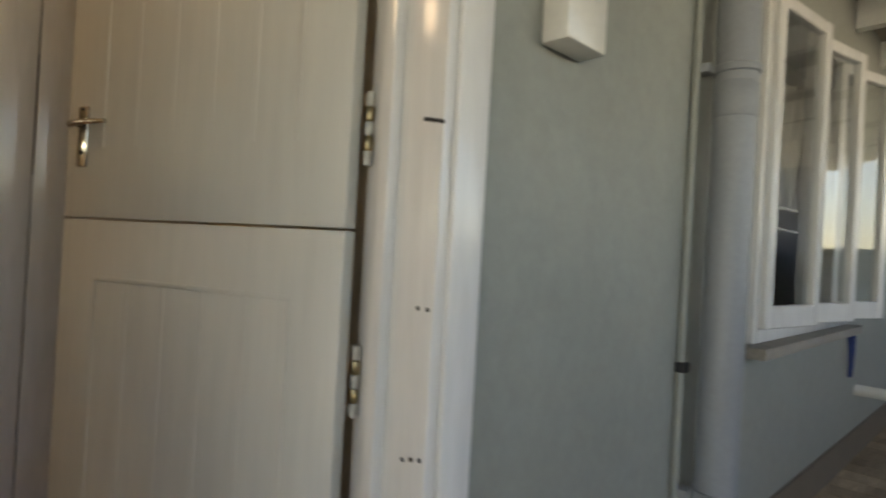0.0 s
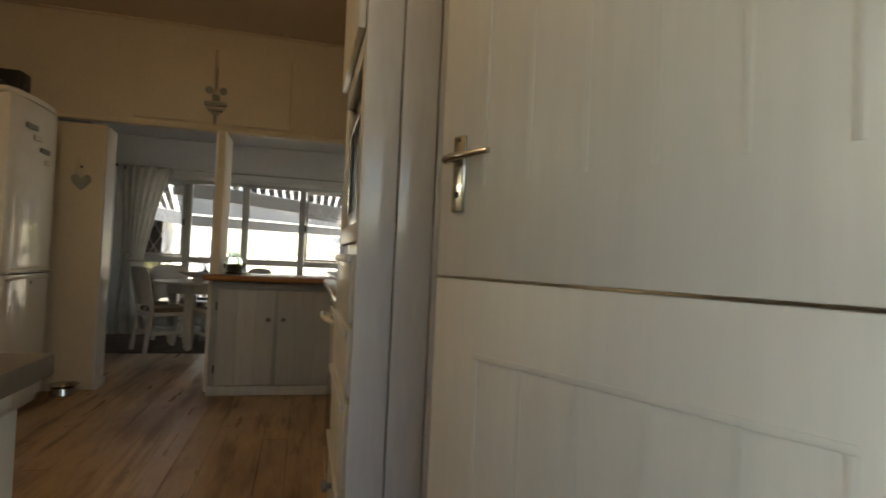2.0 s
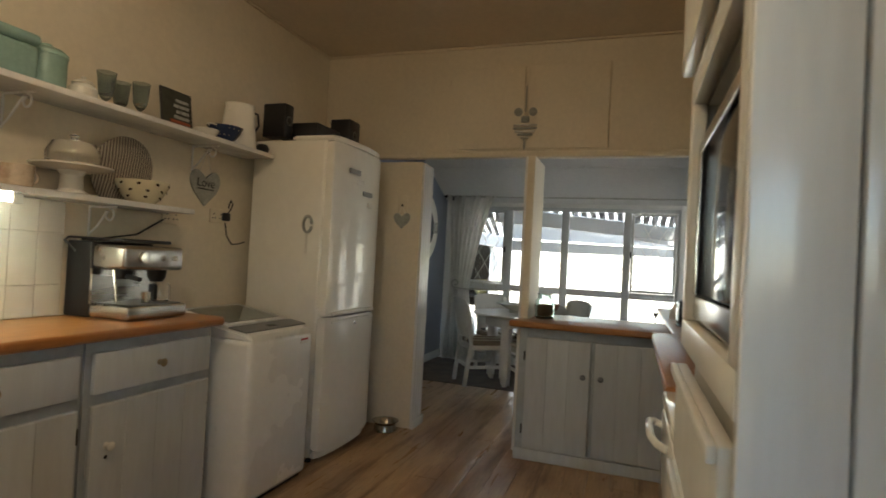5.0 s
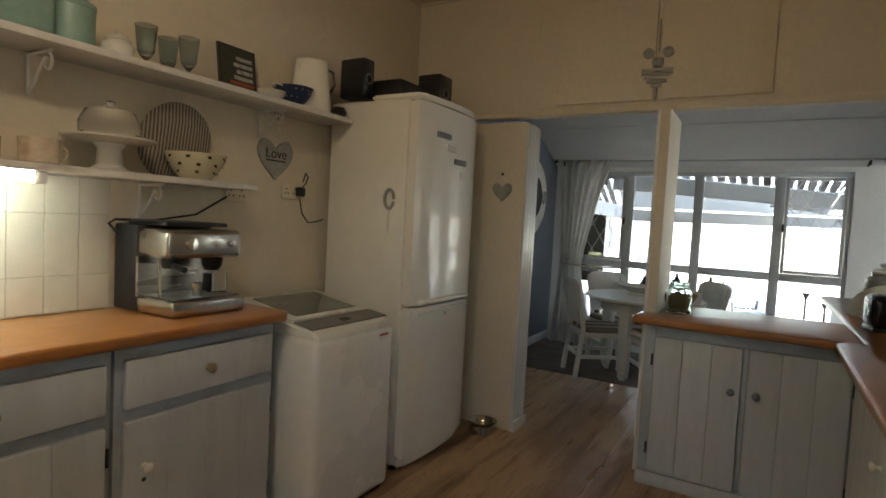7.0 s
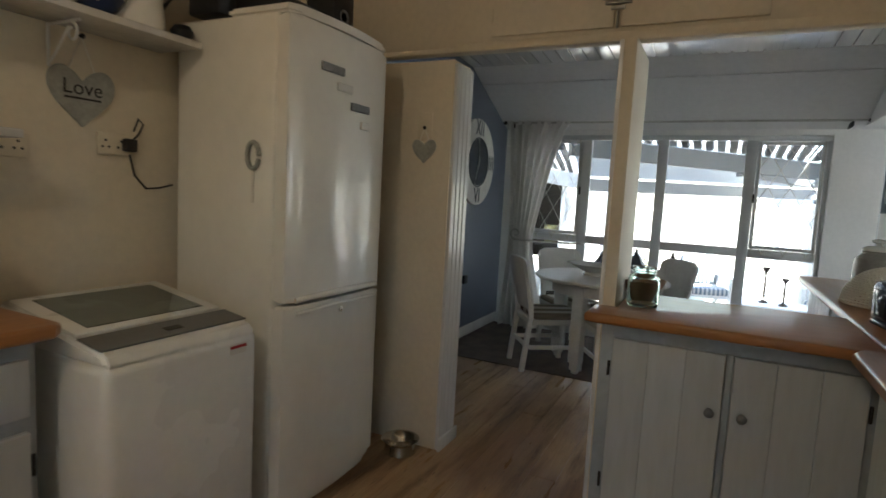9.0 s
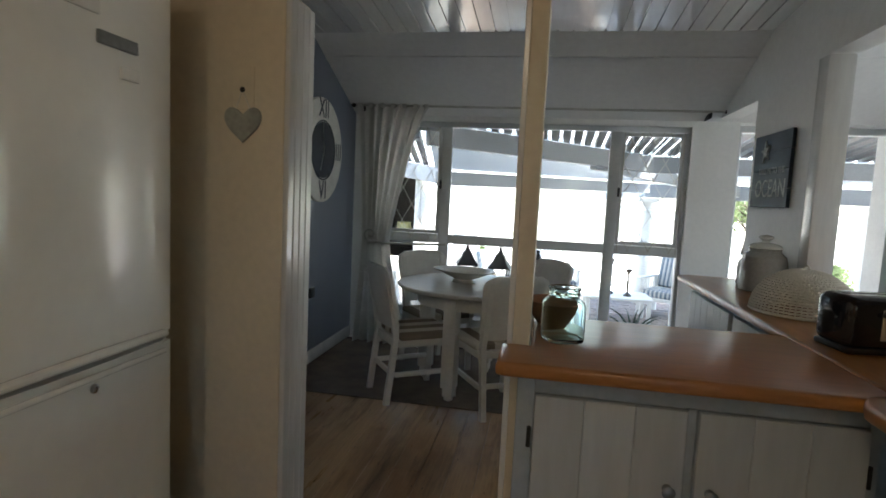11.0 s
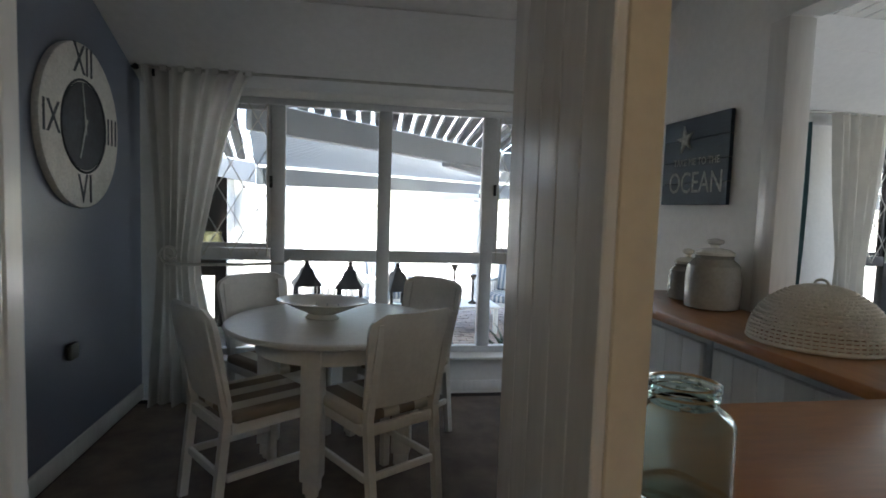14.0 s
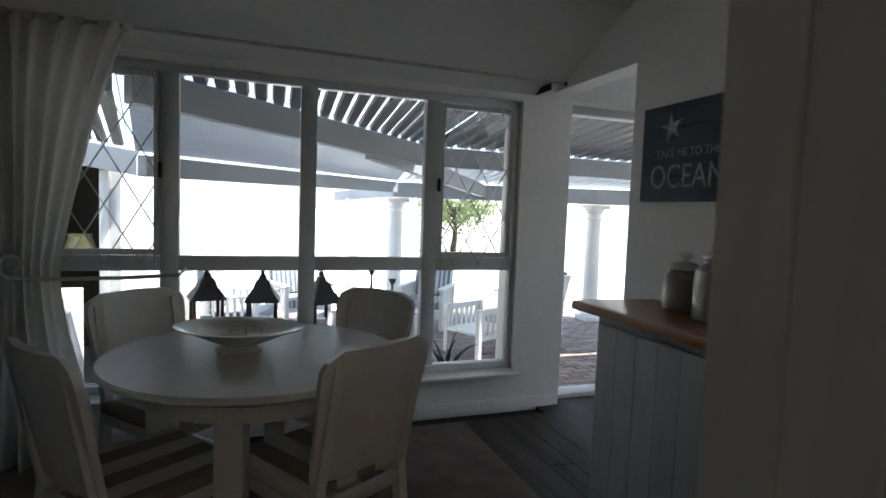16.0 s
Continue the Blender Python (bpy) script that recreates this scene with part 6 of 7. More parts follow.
structure("wall_porch_end", bm, GREY_WALL, "dark painted end wall of the porch", "wall")
# downpipe with its clip, and a thin conduit
dp = thing("downpipe", (-0.615, 1.81, -0.16), "grey painted rainwater downpipe on the outside wall", "pipe")
bm = B()
tube(bm, [(-0.615, 1.81, -0.16), (-0.615, 1.81, 2.5)], 0.06, 24)
part("pipe", bm, PIPE, dp)
for z0 in (1.60, 0.35):
    bm = B()
    lathe(bm, (-0.615, 1.81, z0), [(0.061, 0), (0.066, 0.004), (0.066, 0.022), (0.061, 0.026)], 24)
    box(bm, OUT + 0.001, -0.66, 1.72, 1.77, z0, z0 + 0.026, 0.003)
    part("clip", bm, PIPE, dp)
bm = B()
lathe(bm, (-0.615, 1.81, 1.47), [(0.0605, 0), (0.063, 0.004), (0.063, 0.10), (0.0605, 0.104)], 24)
part("socket_joint", bm, PIPE, dp)
cd = thing("conduit", (-0.68, 1.66, 0), "thin grey conduit with a clip beside the downpipe", "pipe")
bm = B()
tube(bm, [(-0.688, 1.70, -0.16), (-0.688, 1.70, 2.5)], 0.011, 10)
part("tube", bm, EXT_WALL, cd)
bm = B()
box(bm, -0.698, -0.668, 1.682, 1.718, 0.72, 0.75, 0.004)
part("clip", bm, IRON, cd)
mb = thing("meter_box", (-0.66, 1.09, 1.46), "white plastic switch box on the outside wall", "switch box")
bm = B()
box(bm, OUT + 0.001, OUT + 0.07, 0.975, 1.115, 1.462, 1.80, 0.008)
part("box", bm, CERAMIC, mb)
bm = B()
box(bm, OUT + 0.0705, OUT + 0.076, 1.03, 1.065, 1.60, 1.66, 0.003)
part("switch", bm, DIRTY, mb)
# window with open casements
wx = thing("window_3", (-0.78, 3.0, 0.76), "white wooden window with three casements open outwards", "window", kind="structure")
bm = B()
box(bm, INN + 0.02, OUT + 0.03, 2.251, 2.30, 0.761, 2.099, 0.004)
box(bm, INN + 0.02, OUT + 0.03, 3.70, 3.749, 0.761, 2.099, 0.004)
box(bm, INN + 0.02, OUT + 0.03, 2.30, 3.70, 2.05, 2.099, 0.004)
box(bm, INN + 0.02, OUT + 0.03, 2.30, 3.70, 0.761, 0.81, 0.004)
part("window_frame", bm, GLOSS_WHITE, wx)
bm = B()
box(bm, OUT - 0.05, OUT + 0.09, 2.2, 3.8, 0.715, 0.758, 0.006)
part("window_sill", bm, CONCRETE, wx, "pale outer sill")
for k in range(3):
    hm = pose(OUT + 0.035, 2.30 + k * 0.47, 0, 0, 0, 82 - 5 * k)
    bm = B()
    for q in ((0, 0.05, 0.815, 2.045), (0.40, 0.45, 0.815, 2.045)):
        box(bm, q[0], q[1], -0.02, 0.02, q[2], q[3], 0.004, 1, hm)
    box(bm, 0.05, 0.40, -0.019, 0.019, 0.815, 0.90, 0.004, 1, hm)
    box(bm, 0.05, 0.40, -0.019, 0.019, 1.995, 2.045, 0.004, 1, hm)
    sash = part("casement", bm, GLOSS_WHITE, wx)
    bm = B()
    box(bm, 0.05, 0.40, -0.002, 0.002, 0.90, 1.995, 0, 1, hm)
    part("pane", bm, PANE, sash, shadow=False)
bm = B()
for z0, z1 in ((1.235, 1.24), (1.345, 1.35)):
    tube(bm, [(INN + 0.03, 2.3, z0), (INN + 0.03, 3.7, z0)], 0.005, 6)
part("burglar_bar", bm, GLOSS_WHITE, wx)
curtain("lace_curtain", INN - 0.05, 2.28, 3.72, 1.36, 2.04, "cream lace half curtain in the porch window", CURTAIN, waves=12, depth=0.02)
curtain("curtain", INN - 0.08, 2.28, 2.6, 0.75, 2.04, "thin pale side curtain in the porch window", CURTAIN, waves=5, depth=0.02)
bm = B()
box(bm, -3.2, -3.05, 0.96, 8.0, 0.0, 2.9)
box(bm, -3.05, INN, 0.96, 8.0, 2.8, 2.9)
box(bm, -3.05, INN, 0.96, 8.0, -0.1, 0.0)
box(bm, -3.2, INN, 8.0, 8.15, -0.1, 2.9)
box(bm, -3.2, -2.4, 0.96, 1.0, -0.1, 2.9)
structure("wall_side_room", bm, WHITE, "plain walls of the room behind the porch window", "wall")
waste = thing("waste_pipe", (-0.55, 4.3, 0.0), "white plastic waste pipe bending into the floor", "pipe")
bm = B()
tube(bm, [(OUT + 0.001, 4.2, 0.34), (-0.52, 4.2, 0.34), (-0.47, 4.2, 0.31), (-0.455, 4.2, 0.26), (-0.455, 4.2, -0.068)], 0.035, 14)
part("pipe", bm, CERAMIC, waste)
hung = thing("hung_cloth", (-0.66, 4.0, 0.5), "blue cloth hanging beside the porch window", "cloth")
bm = B()
tube(bm, [(-0.67, 3.86, 0.72), (-0.665, 3.86, 0.6), (-0.67, 3.87, 0.46)], 0.022, 10, 0.012)
part("cloth", bm, mat("dark_blue_cloth", (0.03, 0.05, 0.16), 0.9), hung)

# slab added over the house, unseen, keeps sky light out of the rooms
bm = B()
box(bm, -8.75, -0.55, -3.5, 8.1, 3.10, 3.2)
box(bm, -8.75, -8.66, -3.5, 8.1, 2.3, 3.1)
structure("roof", bm, BEAM_GREY, "plain flat slab added unseen over the house to block sky light", "roof")

# ---- patio ----
PZ = -0.45
bm = B()
box(bm, -14.6, -8.66, -2.6, 9.0, PZ - 0.2, PZ - 0.012)
patio = structure("pavement_patio", bm, SAND, "worn brick paving of the shaded patio", "pavement")


def column(x, y, z1, label):
    ob = thing("column", (x, y, PZ), label, "column", "patio columns", kind="structure")
    h = z1 - PZ
    bm = B()
    box(bm, x - 0.17, x + 0.17, y - 0.17, y + 0.17, PZ, PZ + 0.09, 0.008)
    lathe(bm, (x, y, PZ + 0.09), [(0.16, 0), (0.165, 0.02), (0.15, 0.045), (0.135, 0.06)], 28)
    part("base", bm, PATIO_WHITE, ob)
    bm = B()
    lathe(bm, (x, y, PZ), [(0.135, 0.15), (0.13, 0.5), (0.115, h - 0.26), (0.125, h - 0.25), (0.125, h - 0.22), (0.115, h - 0.21), (0.115, h - 0.16)], 28)
    part("shaft", bm, PATIO_WHITE, ob)
    bm = B()
    lathe(bm, (x, y, PZ), [(0.115, h - 0.16), (0.13, h - 0.14), (0.165, h - 0.085), (0.17, h - 0.07)], 28)
    box(bm, x - 0.18, x + 0.18, y - 0.18, y + 0.18, z1 - 0.07, z1, 0.006)
    part("capital", bm, PATIO_WHITE, ob)


C1, C2, C3, C4 = (-14.2, 1.32), (-13.06, 4.46), (-16.6, 1.1), (-12.0, 7.6)
for c in (C1, C2, C3, C4):
    column(*c, 1.50, "white round patio column with a square capital")


def beam(a, b, top, deep, wide, label):
    """An upright board between plan points a=(x, y, z of its top) and b."""
    bm = B()
    va, vb = Vector(a), Vector(b)
    side = Vector((-(vb - va).y, (vb - va).x, 0)).normalized() * wide / 2
    vs = []
    for p in (va, vb):
        for s in (-1, 1):
            for dz in (-deep, 0):
                vs.append(bm.verts.new(p + side * s + Vector((0, 0, dz))))
    for f in ((0, 1, 3, 2), (4, 6, 7, 5), (0, 4, 5, 1), (2, 3, 7, 6), (1, 5, 7, 3), (0, 2, 6, 4)):
        bm.faces.new([vs[i] for i in f])
    bmesh.ops.recalc_face_normals(bm, faces=bm.faces)
    bmesh.ops.bevel(bm, geom=list(bm.edges), offset=0.006, segments=1, affect="EDGES")
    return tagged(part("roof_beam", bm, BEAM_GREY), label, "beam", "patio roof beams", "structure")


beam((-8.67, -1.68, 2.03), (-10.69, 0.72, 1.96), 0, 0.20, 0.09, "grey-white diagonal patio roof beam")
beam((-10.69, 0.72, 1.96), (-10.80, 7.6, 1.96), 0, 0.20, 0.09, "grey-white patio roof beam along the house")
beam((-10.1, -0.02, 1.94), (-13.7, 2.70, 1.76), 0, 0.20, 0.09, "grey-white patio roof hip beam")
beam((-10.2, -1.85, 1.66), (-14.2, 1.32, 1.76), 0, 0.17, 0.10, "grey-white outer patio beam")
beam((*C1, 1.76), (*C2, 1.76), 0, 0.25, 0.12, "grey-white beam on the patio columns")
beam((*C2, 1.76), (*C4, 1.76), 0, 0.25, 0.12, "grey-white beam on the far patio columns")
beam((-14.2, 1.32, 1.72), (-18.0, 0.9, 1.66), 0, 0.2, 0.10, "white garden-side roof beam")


def corrugated(name, near, far, pitch, label, pan, rib, tall=0.035):
    """Ribbed sheets from the line near (two points) to the line far; flat pans with raised ribs, side by side."""
    na, nb, fa, fb = Vector(near[0]), Vector(near[1]), Vector(far[0]), Vector(far[1])
    ob = thing(name, (na + fb) / 2, label, "roof sheet", kind="structure")
    n = int(max((nb - na).length, (fb - fa).length) / pitch)
    pans, ribs = B(), B()

    def at(s, t, dz):
        p = (na.lerp(nb, s)).lerp(fa.lerp(fb, s), t)
        return p + Vector((0, 0, dz))

    def strip(bm, s0, s1, z0, z1):
        vs = [bm.verts.new(at(s, t, z)) for s, z in ((s0, z0), (s1, z1)) for t in (0.0, 0.5, 1.0)]
        bm.faces.new((vs[0], vs[1], vs[4], vs[3]))
        bm.faces.new((vs[1], vs[2], vs[5], vs[4]))

    for k in range(n):
        s0, w = k / n, 1 / n
        strip(pans, s0, s0 + 0.58 * w, 0, 0)
        strip(pans, s0 + 0.58 * w, s0 + 0.68 * w, 0, tall)
        strip(ribs, s0 + 0.68 * w, s0 + 0.90 * w, tall, tall)
        strip(pans, s0 + 0.90 * w, s0 + w, tall, 0)
    part("pans", pans, pan, ob, flat=True)
    part("ribs", ribs, rib, ob, flat=True)


beam((-8.70, -1.80, 2.07), (-10.86, -3.40, 1.97), 0, 0.18, 0.09, "grey-white patio roof beam before the store room")
beam((-10.82, -3.60, 1.97), (-10.82, -1.98, 1.74), 0, 0.22, 0.09, "grey-white fascia board over the store room door")
corrugated("roof_sheet_near", ((-8.67, -1.66, 2.21), (-8.67, 0.72, 2.21)), ((-8.76, -1.62, 2.045), (-10.73, 0.72, 1.98)), 0.16, "ribbed patio roof sheets next to the house", ROOF_GREY, SHEET_LIT)
corrugated("roof_sheet_middle", ((-8.67, 0.74, 2.21), (-8.67, 7.6, 2.21)), ((-10.74, 0.74, 1.98), (-10.83, 7.6, 1.98)), 0.16, "ribbed patio roof sheets before the patio door", ROOF_GREY, SHEET_LIT)
corrugated("roof_sheet_outer", ((-10.85, 0.9, 1.98), (-10.85, 7.6, 1.98)), ((-14.5, 1.5, 1.80), (-12.3, 7.6, 1.80)), 0.16, "ribbed outer patio roof sheets", SHEET, SHEET_LIT)
corrugated("roof_sheet_side", ((-8.75, -1.72, 2.06), (-10.2, -1.9, 1.69)), ((-10.72, 0.72, 1.98), (-14.2, 1.34, 1.79)), 0.10, "translucent ribbed roof sheets over the side patio", SHEET, SHEET_LIT, 0.02)

corrugated("roof_sheet_wing", ((-8.70, -3.4, 2.22), (-8.72, -1.76, 2.09)), ((-10.88, -3.4, 1.98), (-10.15, -1.93, 1.71)), 0.13, "ribbed roof sheets before the store room", ROOF_GREY, SHEET_LIT, 0.02)

# side building with an open store, facing the house
bm = B()
SX = -10.9
box(bm, SX - 0.2, SX, -2.22, -2.13, PZ, 1.90)
box(bm, SX - 0.2, SX, -6.0, -3.25, PZ, 1.90)
box(bm, SX - 0.2, SX, -3.25, -2.22, 1.72, 1.90)
box(bm, SX - 2.2, SX - 0.2, -2.33, -2.13, PZ, 1.90)
box(bm, SX - 2.4, SX - 2.2, -6.0, -2.13, PZ, 1.90)
box(bm, SX - 2.2, SX - 0.2, -6.0, -2.33, 1.92, 2.0)
box(bm, SX - 2.2, -8.7, -6.2, -6.0, PZ, 2.6)
structure("wall_wing", bm, PATIO_WHITE, "white plastered side building with an open store room", "wall")
bm = B()
box(bm, SX - 0.19, SX + 0.02, -2.30, -2.222, PZ, 1.72, 0.006)
box(bm, SX - 0.19, SX + 0.02, -3.248, -3.17, PZ, 1.72, 0.006)
box(bm, SX - 0.19, SX + 0.02, -3.17, -2.30, 1.64, 1.72, 0.006)
structure("door_2", bm, GLOSS_WHITE, "white frame of the open store room door", "door")
store = thing("store_shelf", (-12.2, -2.8, PZ), "dark wooden store room shelving", "shelf")
bm = B()
box(bm, -13.05, -12.6, -3.6, -2.36, PZ, 1.8, 0.01)
part("back", bm, mat("dark_store_wood", (0.06, 0.045, 0.035), 0.7, var=0.2), store)
bm = B()
box(bm, -11.95, -11.35, -3.2, -2.36, 0.62, 0.66, 0.005)
box(bm, -11.95, -11.35, -3.2, -3.15, PZ, 0.62, 0.005)
box(bm, -11.95, -11.35, -2.41, -2.36, PZ, 0.62, 0.005)
part("bench", bm, bpy.data.materials["dark_store_wood"], store)
turned("yellow_vase", (-11.6, -2.62, 0.661), [(0.08, 0), (0.12, 0.06), (0.13, 0.16), (0.10, 0.25), (0.11, 0.28), (0.1, 0.28), (0.0, 0.1)], mat("pale_yellow_glaze", (0.50, 0.45, 0.22), 0.3), "pale yellow vase in the store room", "vase")
chest = thing("chest_of_drawers", (-10.66, -2.6, PZ), "white chest of drawers beside the store room door", "chest of drawers")
bm = B()
box(bm, -10.86, -10.48, -2.82, -2.42, PZ, PZ + 0.95, 0.006)
part("carcass", bm, PATIO_WHITE, chest)
for k in range(4):
    bm = B()
    box(bm, -10.478, -10.46, -2.80, -2.44, PZ + 0.05 + k * 0.22, PZ + 0.25 + k * 0.22, 0.005)
    dr = part("drawer", bm, PATIO_WHITE, chest)
    bm = B()
    lathe(bm, (0, 0, 0), [(0.012, 0), (0.018, 0.02), (0.0, 0.025)], 12, pose(-10.46, -2.62, PZ + 0.15 + k * 0.22, 0, 90))
    part("knob", bm, IRON, dr)
pil = thing("patio_pillar", (-14.0, -1.9, PZ), "white square patio pillar with a wall lamp", "pillar", kind="structure")
bm = B()
box(bm, -14.3, -13.8, -2.6, -1.75, PZ, 1.7, 0.01)
part("shaft", bm, PATIO_WHITE, pil)
wl = thing("wall_lamp", (-13.8, -1.75, 1.4), "white goose-neck wall lamp on the pillar", "lamp")
bm = B()
tube(bm, [(-13.80, -1.90, 1.45), (-13.74, -1.86, 1.56), (-13.66, -1.82, 1.56), (-13.62, -1.80, 1.48)], 0.012, 8)
part("arm", bm, PATIO_WHITE, wl)
bm = B()
lathe(bm, (-13.62, -1.80, 1.34), [(0.13, 0), (0.125, 0.01), (0.05, 0.08), (0.03, 0.12), (0.02, 0.145), (0.0, 0.15)], 20)
part("shade", bm, DIRTY, wl)


# ---- patio furniture ----
def outdoor_chair():
    """Faces +x."""
    ch = thing("outdoor_armchair", (0, 0, 0), "white slatted outdoor armchair with striped cushions", "armchair", "outdoor armchairs")
    for s in (-1, 1):
        for xx in (-0.30, 0.30):
            bm = B()
            box(bm, xx - 0.03, xx + 0.03, s * 0.33 - 0.03, s * 0.33 + 0.03, 0.0, 0.60, 0.004, 1)
            part("leg", bm, PATIO_WHITE, ch)
        bm = B()
        box(bm, -0.36, 0.38, s * 0.33 - 0.05, s * 0.33 + 0.05, 0.601, 0.63, 0.006, 1)
        part("armrest", bm, PATIO_WHITE, ch)
        bm = B()
        box(bm, -0.27, 0.27, s * 0.33 - 0.02, s * 0.33 + 0.02, 0.25, 0.33, 0.004, 1)
        part("side_rail", bm, PATIO_WHITE, ch)
        for k in range(6):
            bm = B()
            xx = -0.22 + k * 0.088
            box(bm, xx - 0.018, xx + 0.018, s * 0.33 - 0.01, s * 0.33 + 0.01, 0.33, 0.60, 0.002, 1)
            part("slat", bm, PATIO_WHITE, ch)
    bm = B()
    box(bm, -0.30, 0.33, -0.30, 0.30, 0.25, 0.31, 0.004, 1)
    part("seat_frame", bm, PATIO_WHITE, ch)
    bm = B()
    box(bm, -0.30, 0.34, -0.30, 0.30, 0.31, 0.43, 0.03, 2)
    part("seat_cushion", bm, CUSHION_OUT, ch, "blue and white striped cushion")
    lean = pose(-0.27, 0, 0.42, 0, -14, 0)
    bm = B()
    box(bm, -0.10, -0.06, -0.30, 0.30, -0.1, 0.52, 0.004, 1, lean)
    part("back_frame", bm, PATIO_WHITE, ch)
    bm = B()
    box(bm, -0.058, 0.06, -0.29, 0.29, 0.015, 0.55, 0.035, 2, lean)
    part("back_cushion", bm, CUSHION_OUT, ch, "blue and white striped cushion")
    return ch


oc = outdoor_chair()
oc.matrix_basis = pose(-13.1, 1.55, PZ, 0, 0, -35)
for x, y, a in ((-13.5, -0.3, 20), (-12.6, -1.1, 70), (-12.3, 2.9, 200)):
    copy_thing(oc, pose(x, y, PZ, 0, 0, a))
stool = thing("slatted_stool", (-11.45, 1.72, PZ), "low white slatted outdoor stool with upright side slats", "stool")
sm_ = pose(-11.45, 1.72, PZ, 0, 0, 24)
for sx in (-1, 1):
    for sy in (-1, 1):
        bm = B()
        box(bm, sx * 0.27 - 0.03, sx * 0.27 + 0.03, sy * 0.30 - 0.03, sy * 0.30 + 0.03, 0.0, 0.60, 0.004, 1, sm_)
        part("leg", bm, PATIO_WHITE, stool)
for sx in (-1, 1):
    for z0, z1 in ((0.22, 0.28), (0.53, 0.599)):
        bm = B()
        box(bm, sx * 0.27 - 0.018, sx * 0.27 + 0.018, -0.27, 0.27, z0, z1, 0.004, 1, sm_)
        part("rail", bm, PATIO_WHITE, stool)
    for k in range(6):
        bm = B()
        box(bm, sx * 0.27 - 0.01, sx * 0.27 + 0.01, -0.225 + k * 0.09 - 0.02, -0.225 + k * 0.09 + 0.02, 0.28, 0.53, 0.002, 1, sm_)
        part("slat", bm, PATIO_WHITE, stool)
bm = B()
box(bm, -0.25, 0.25, -0.33, 0.33, 0.28, 0.32, 0.004, 1, sm_)
part("seat", bm, PATIO_WHITE, stool)
ct = thing("outdoor_table", (-12.4, 0.7, PZ), "low white outdoor coffee table", "table")
bm = B()
box(bm, -12.75, -12.05, 0.15, 1.15, PZ + 0.36, PZ + 0.40, 0.006)
part("tabletop", bm, PATIO_WHITE, ct)
for xx in (-12.7, -12.1):
    for yy in (0.2, 1.1):
        bm = B()
        box(bm, xx - 0.03, xx + 0.03, yy - 0.03, yy + 0.03, PZ, PZ + 0.36, 0.004)
        part("leg", bm, PATIO_WHITE, ct)
for xx, yy, h in ((-12.45, 0.55, 0.55), (-12.3, 0.8, 0.42)):
    turned("candle_holder", (xx, yy, PZ + 0.401), [(0.06, 0), (0.065, 0.01), (0.015, 0.05), (0.02, h * 0.5), (0.012, h * 0.8), (0.05, h - 0.02), (0.05, h)], BARK, "turned wooden candle holder on the outdoor table", "candle holder", 16, "candle holders")
# narrow table with lanterns under the window
nt_ = thing("narrow_table", (-8.98, -0.9, PZ), "narrow white table outside under the window", "table")
bm = B()
box(bm, -9.25, -8.74, -1.6, -0.25, 0.35, 0.39, 0.006)
part("tabletop", bm, PATIO_WHITE, nt_)
for xx in (-9.2, -8.79):
    for yy in (-1.55, -0.3):
        bm = B()
        box(bm, xx - 0.03, xx + 0.03, yy - 0.03, yy + 0.03, PZ, 0.35, 0.004)
        part("leg", bm, PATIO_WHITE, nt_)


def lantern():
    ob = thing("lantern", (0, 0, 0), "dark metal lantern with a peaked roof and a white candle", "lantern", "lanterns on the narrow table")
    bm = B()
    box(bm, -0.10, 0.10, -0.10, 0.10, 0.0, 0.025, 0.004)
    part("base", bm, IRON, ob)
    for sx in (-1, 1):
        for sy in (-1, 1):
            bm = B()
            box(bm, sx * 0.085 - 0.01, sx * 0.085 + 0.01, sy * 0.085 - 0.01, sy * 0.085 + 0.01, 0.025, 0.27, 0.002, 1)
            part("upright", bm, IRON, ob)
    bm = B()
    lathe(bm, (0, 0, 0.27), [(0.155, 0), (0.15, 0.012), (0.085, 0.08), (0.06, 0.13), (0.035, 0.145), (0.03, 0.165), (0.016, 0.18), (0.02, 0.195), (0.0, 0.22)], 4, pose(0, 0, 0, 0, 0, 45))
    part("roof", bm, IRON, ob)
    bm = B()
    tube(bm, [(0.0, 0.025 * math.cos(t), 0.50 + 0.025 * math.sin(t)) for t in [k * 0.55 for k in range(12)]], 0.004, 6)
    part("ring", bm, IRON, ob)
    bm = B()
    lathe(bm, (0, 0, 0.026), [(0.04, 0), (0.04, 0.13), (0.036, 0.135), (0.0, 0.132)], 18)
    part("candle", bm, CERAMIC, ob, "white candle")
    return ob


ln = lantern()
ln.matrix_basis = pose(-9.12, -1.30, 0.391, 0, 0, 12)
copy_thing(ln, pose(-9.0, -0.95, 0.391, 0, 0, -5))
copy_thing(ln, pose(-8.9, -0.58, 0.391, 0, 0, 20))
# aloe in a planter
aloe = thing("aloe_plant", (-9.0, 0.37, PZ), "spiky aloe in a pale pot outside the window", "plant")
bm = B()
lathe(bm, (-9.0, 0.37, PZ), [(0.13, 0), (0.18, 0.42), (0.2, 0.45), (0.2, 0.5), (0.17, 0.5), (0.15, 0.46), (0.0, 0.45)], 24)
part("pot", bm, CONCRETE, aloe)
arng = random.Random(3)
for k in range(18):
    a, tilt, ln_ = k * 2.399, 0.15 + 0.055 * k, 0.42 - 0.008 * k
    bm = B()
    pts, base = [], Vector((-9.0, 0.37, 0.02))
    for q in range(7):
        f = q / 6
        lean = tilt + 0.35 * f * f
        pts.append(base + Vector((math.cos(a) * math.sin(lean), math.sin(a) * math.sin(lean), math.cos(lean))) * ln_ * f)
    tube(bm, pts, 0.024, 6, 0.002)
    part("leaf", bm, ALOE, aloe)
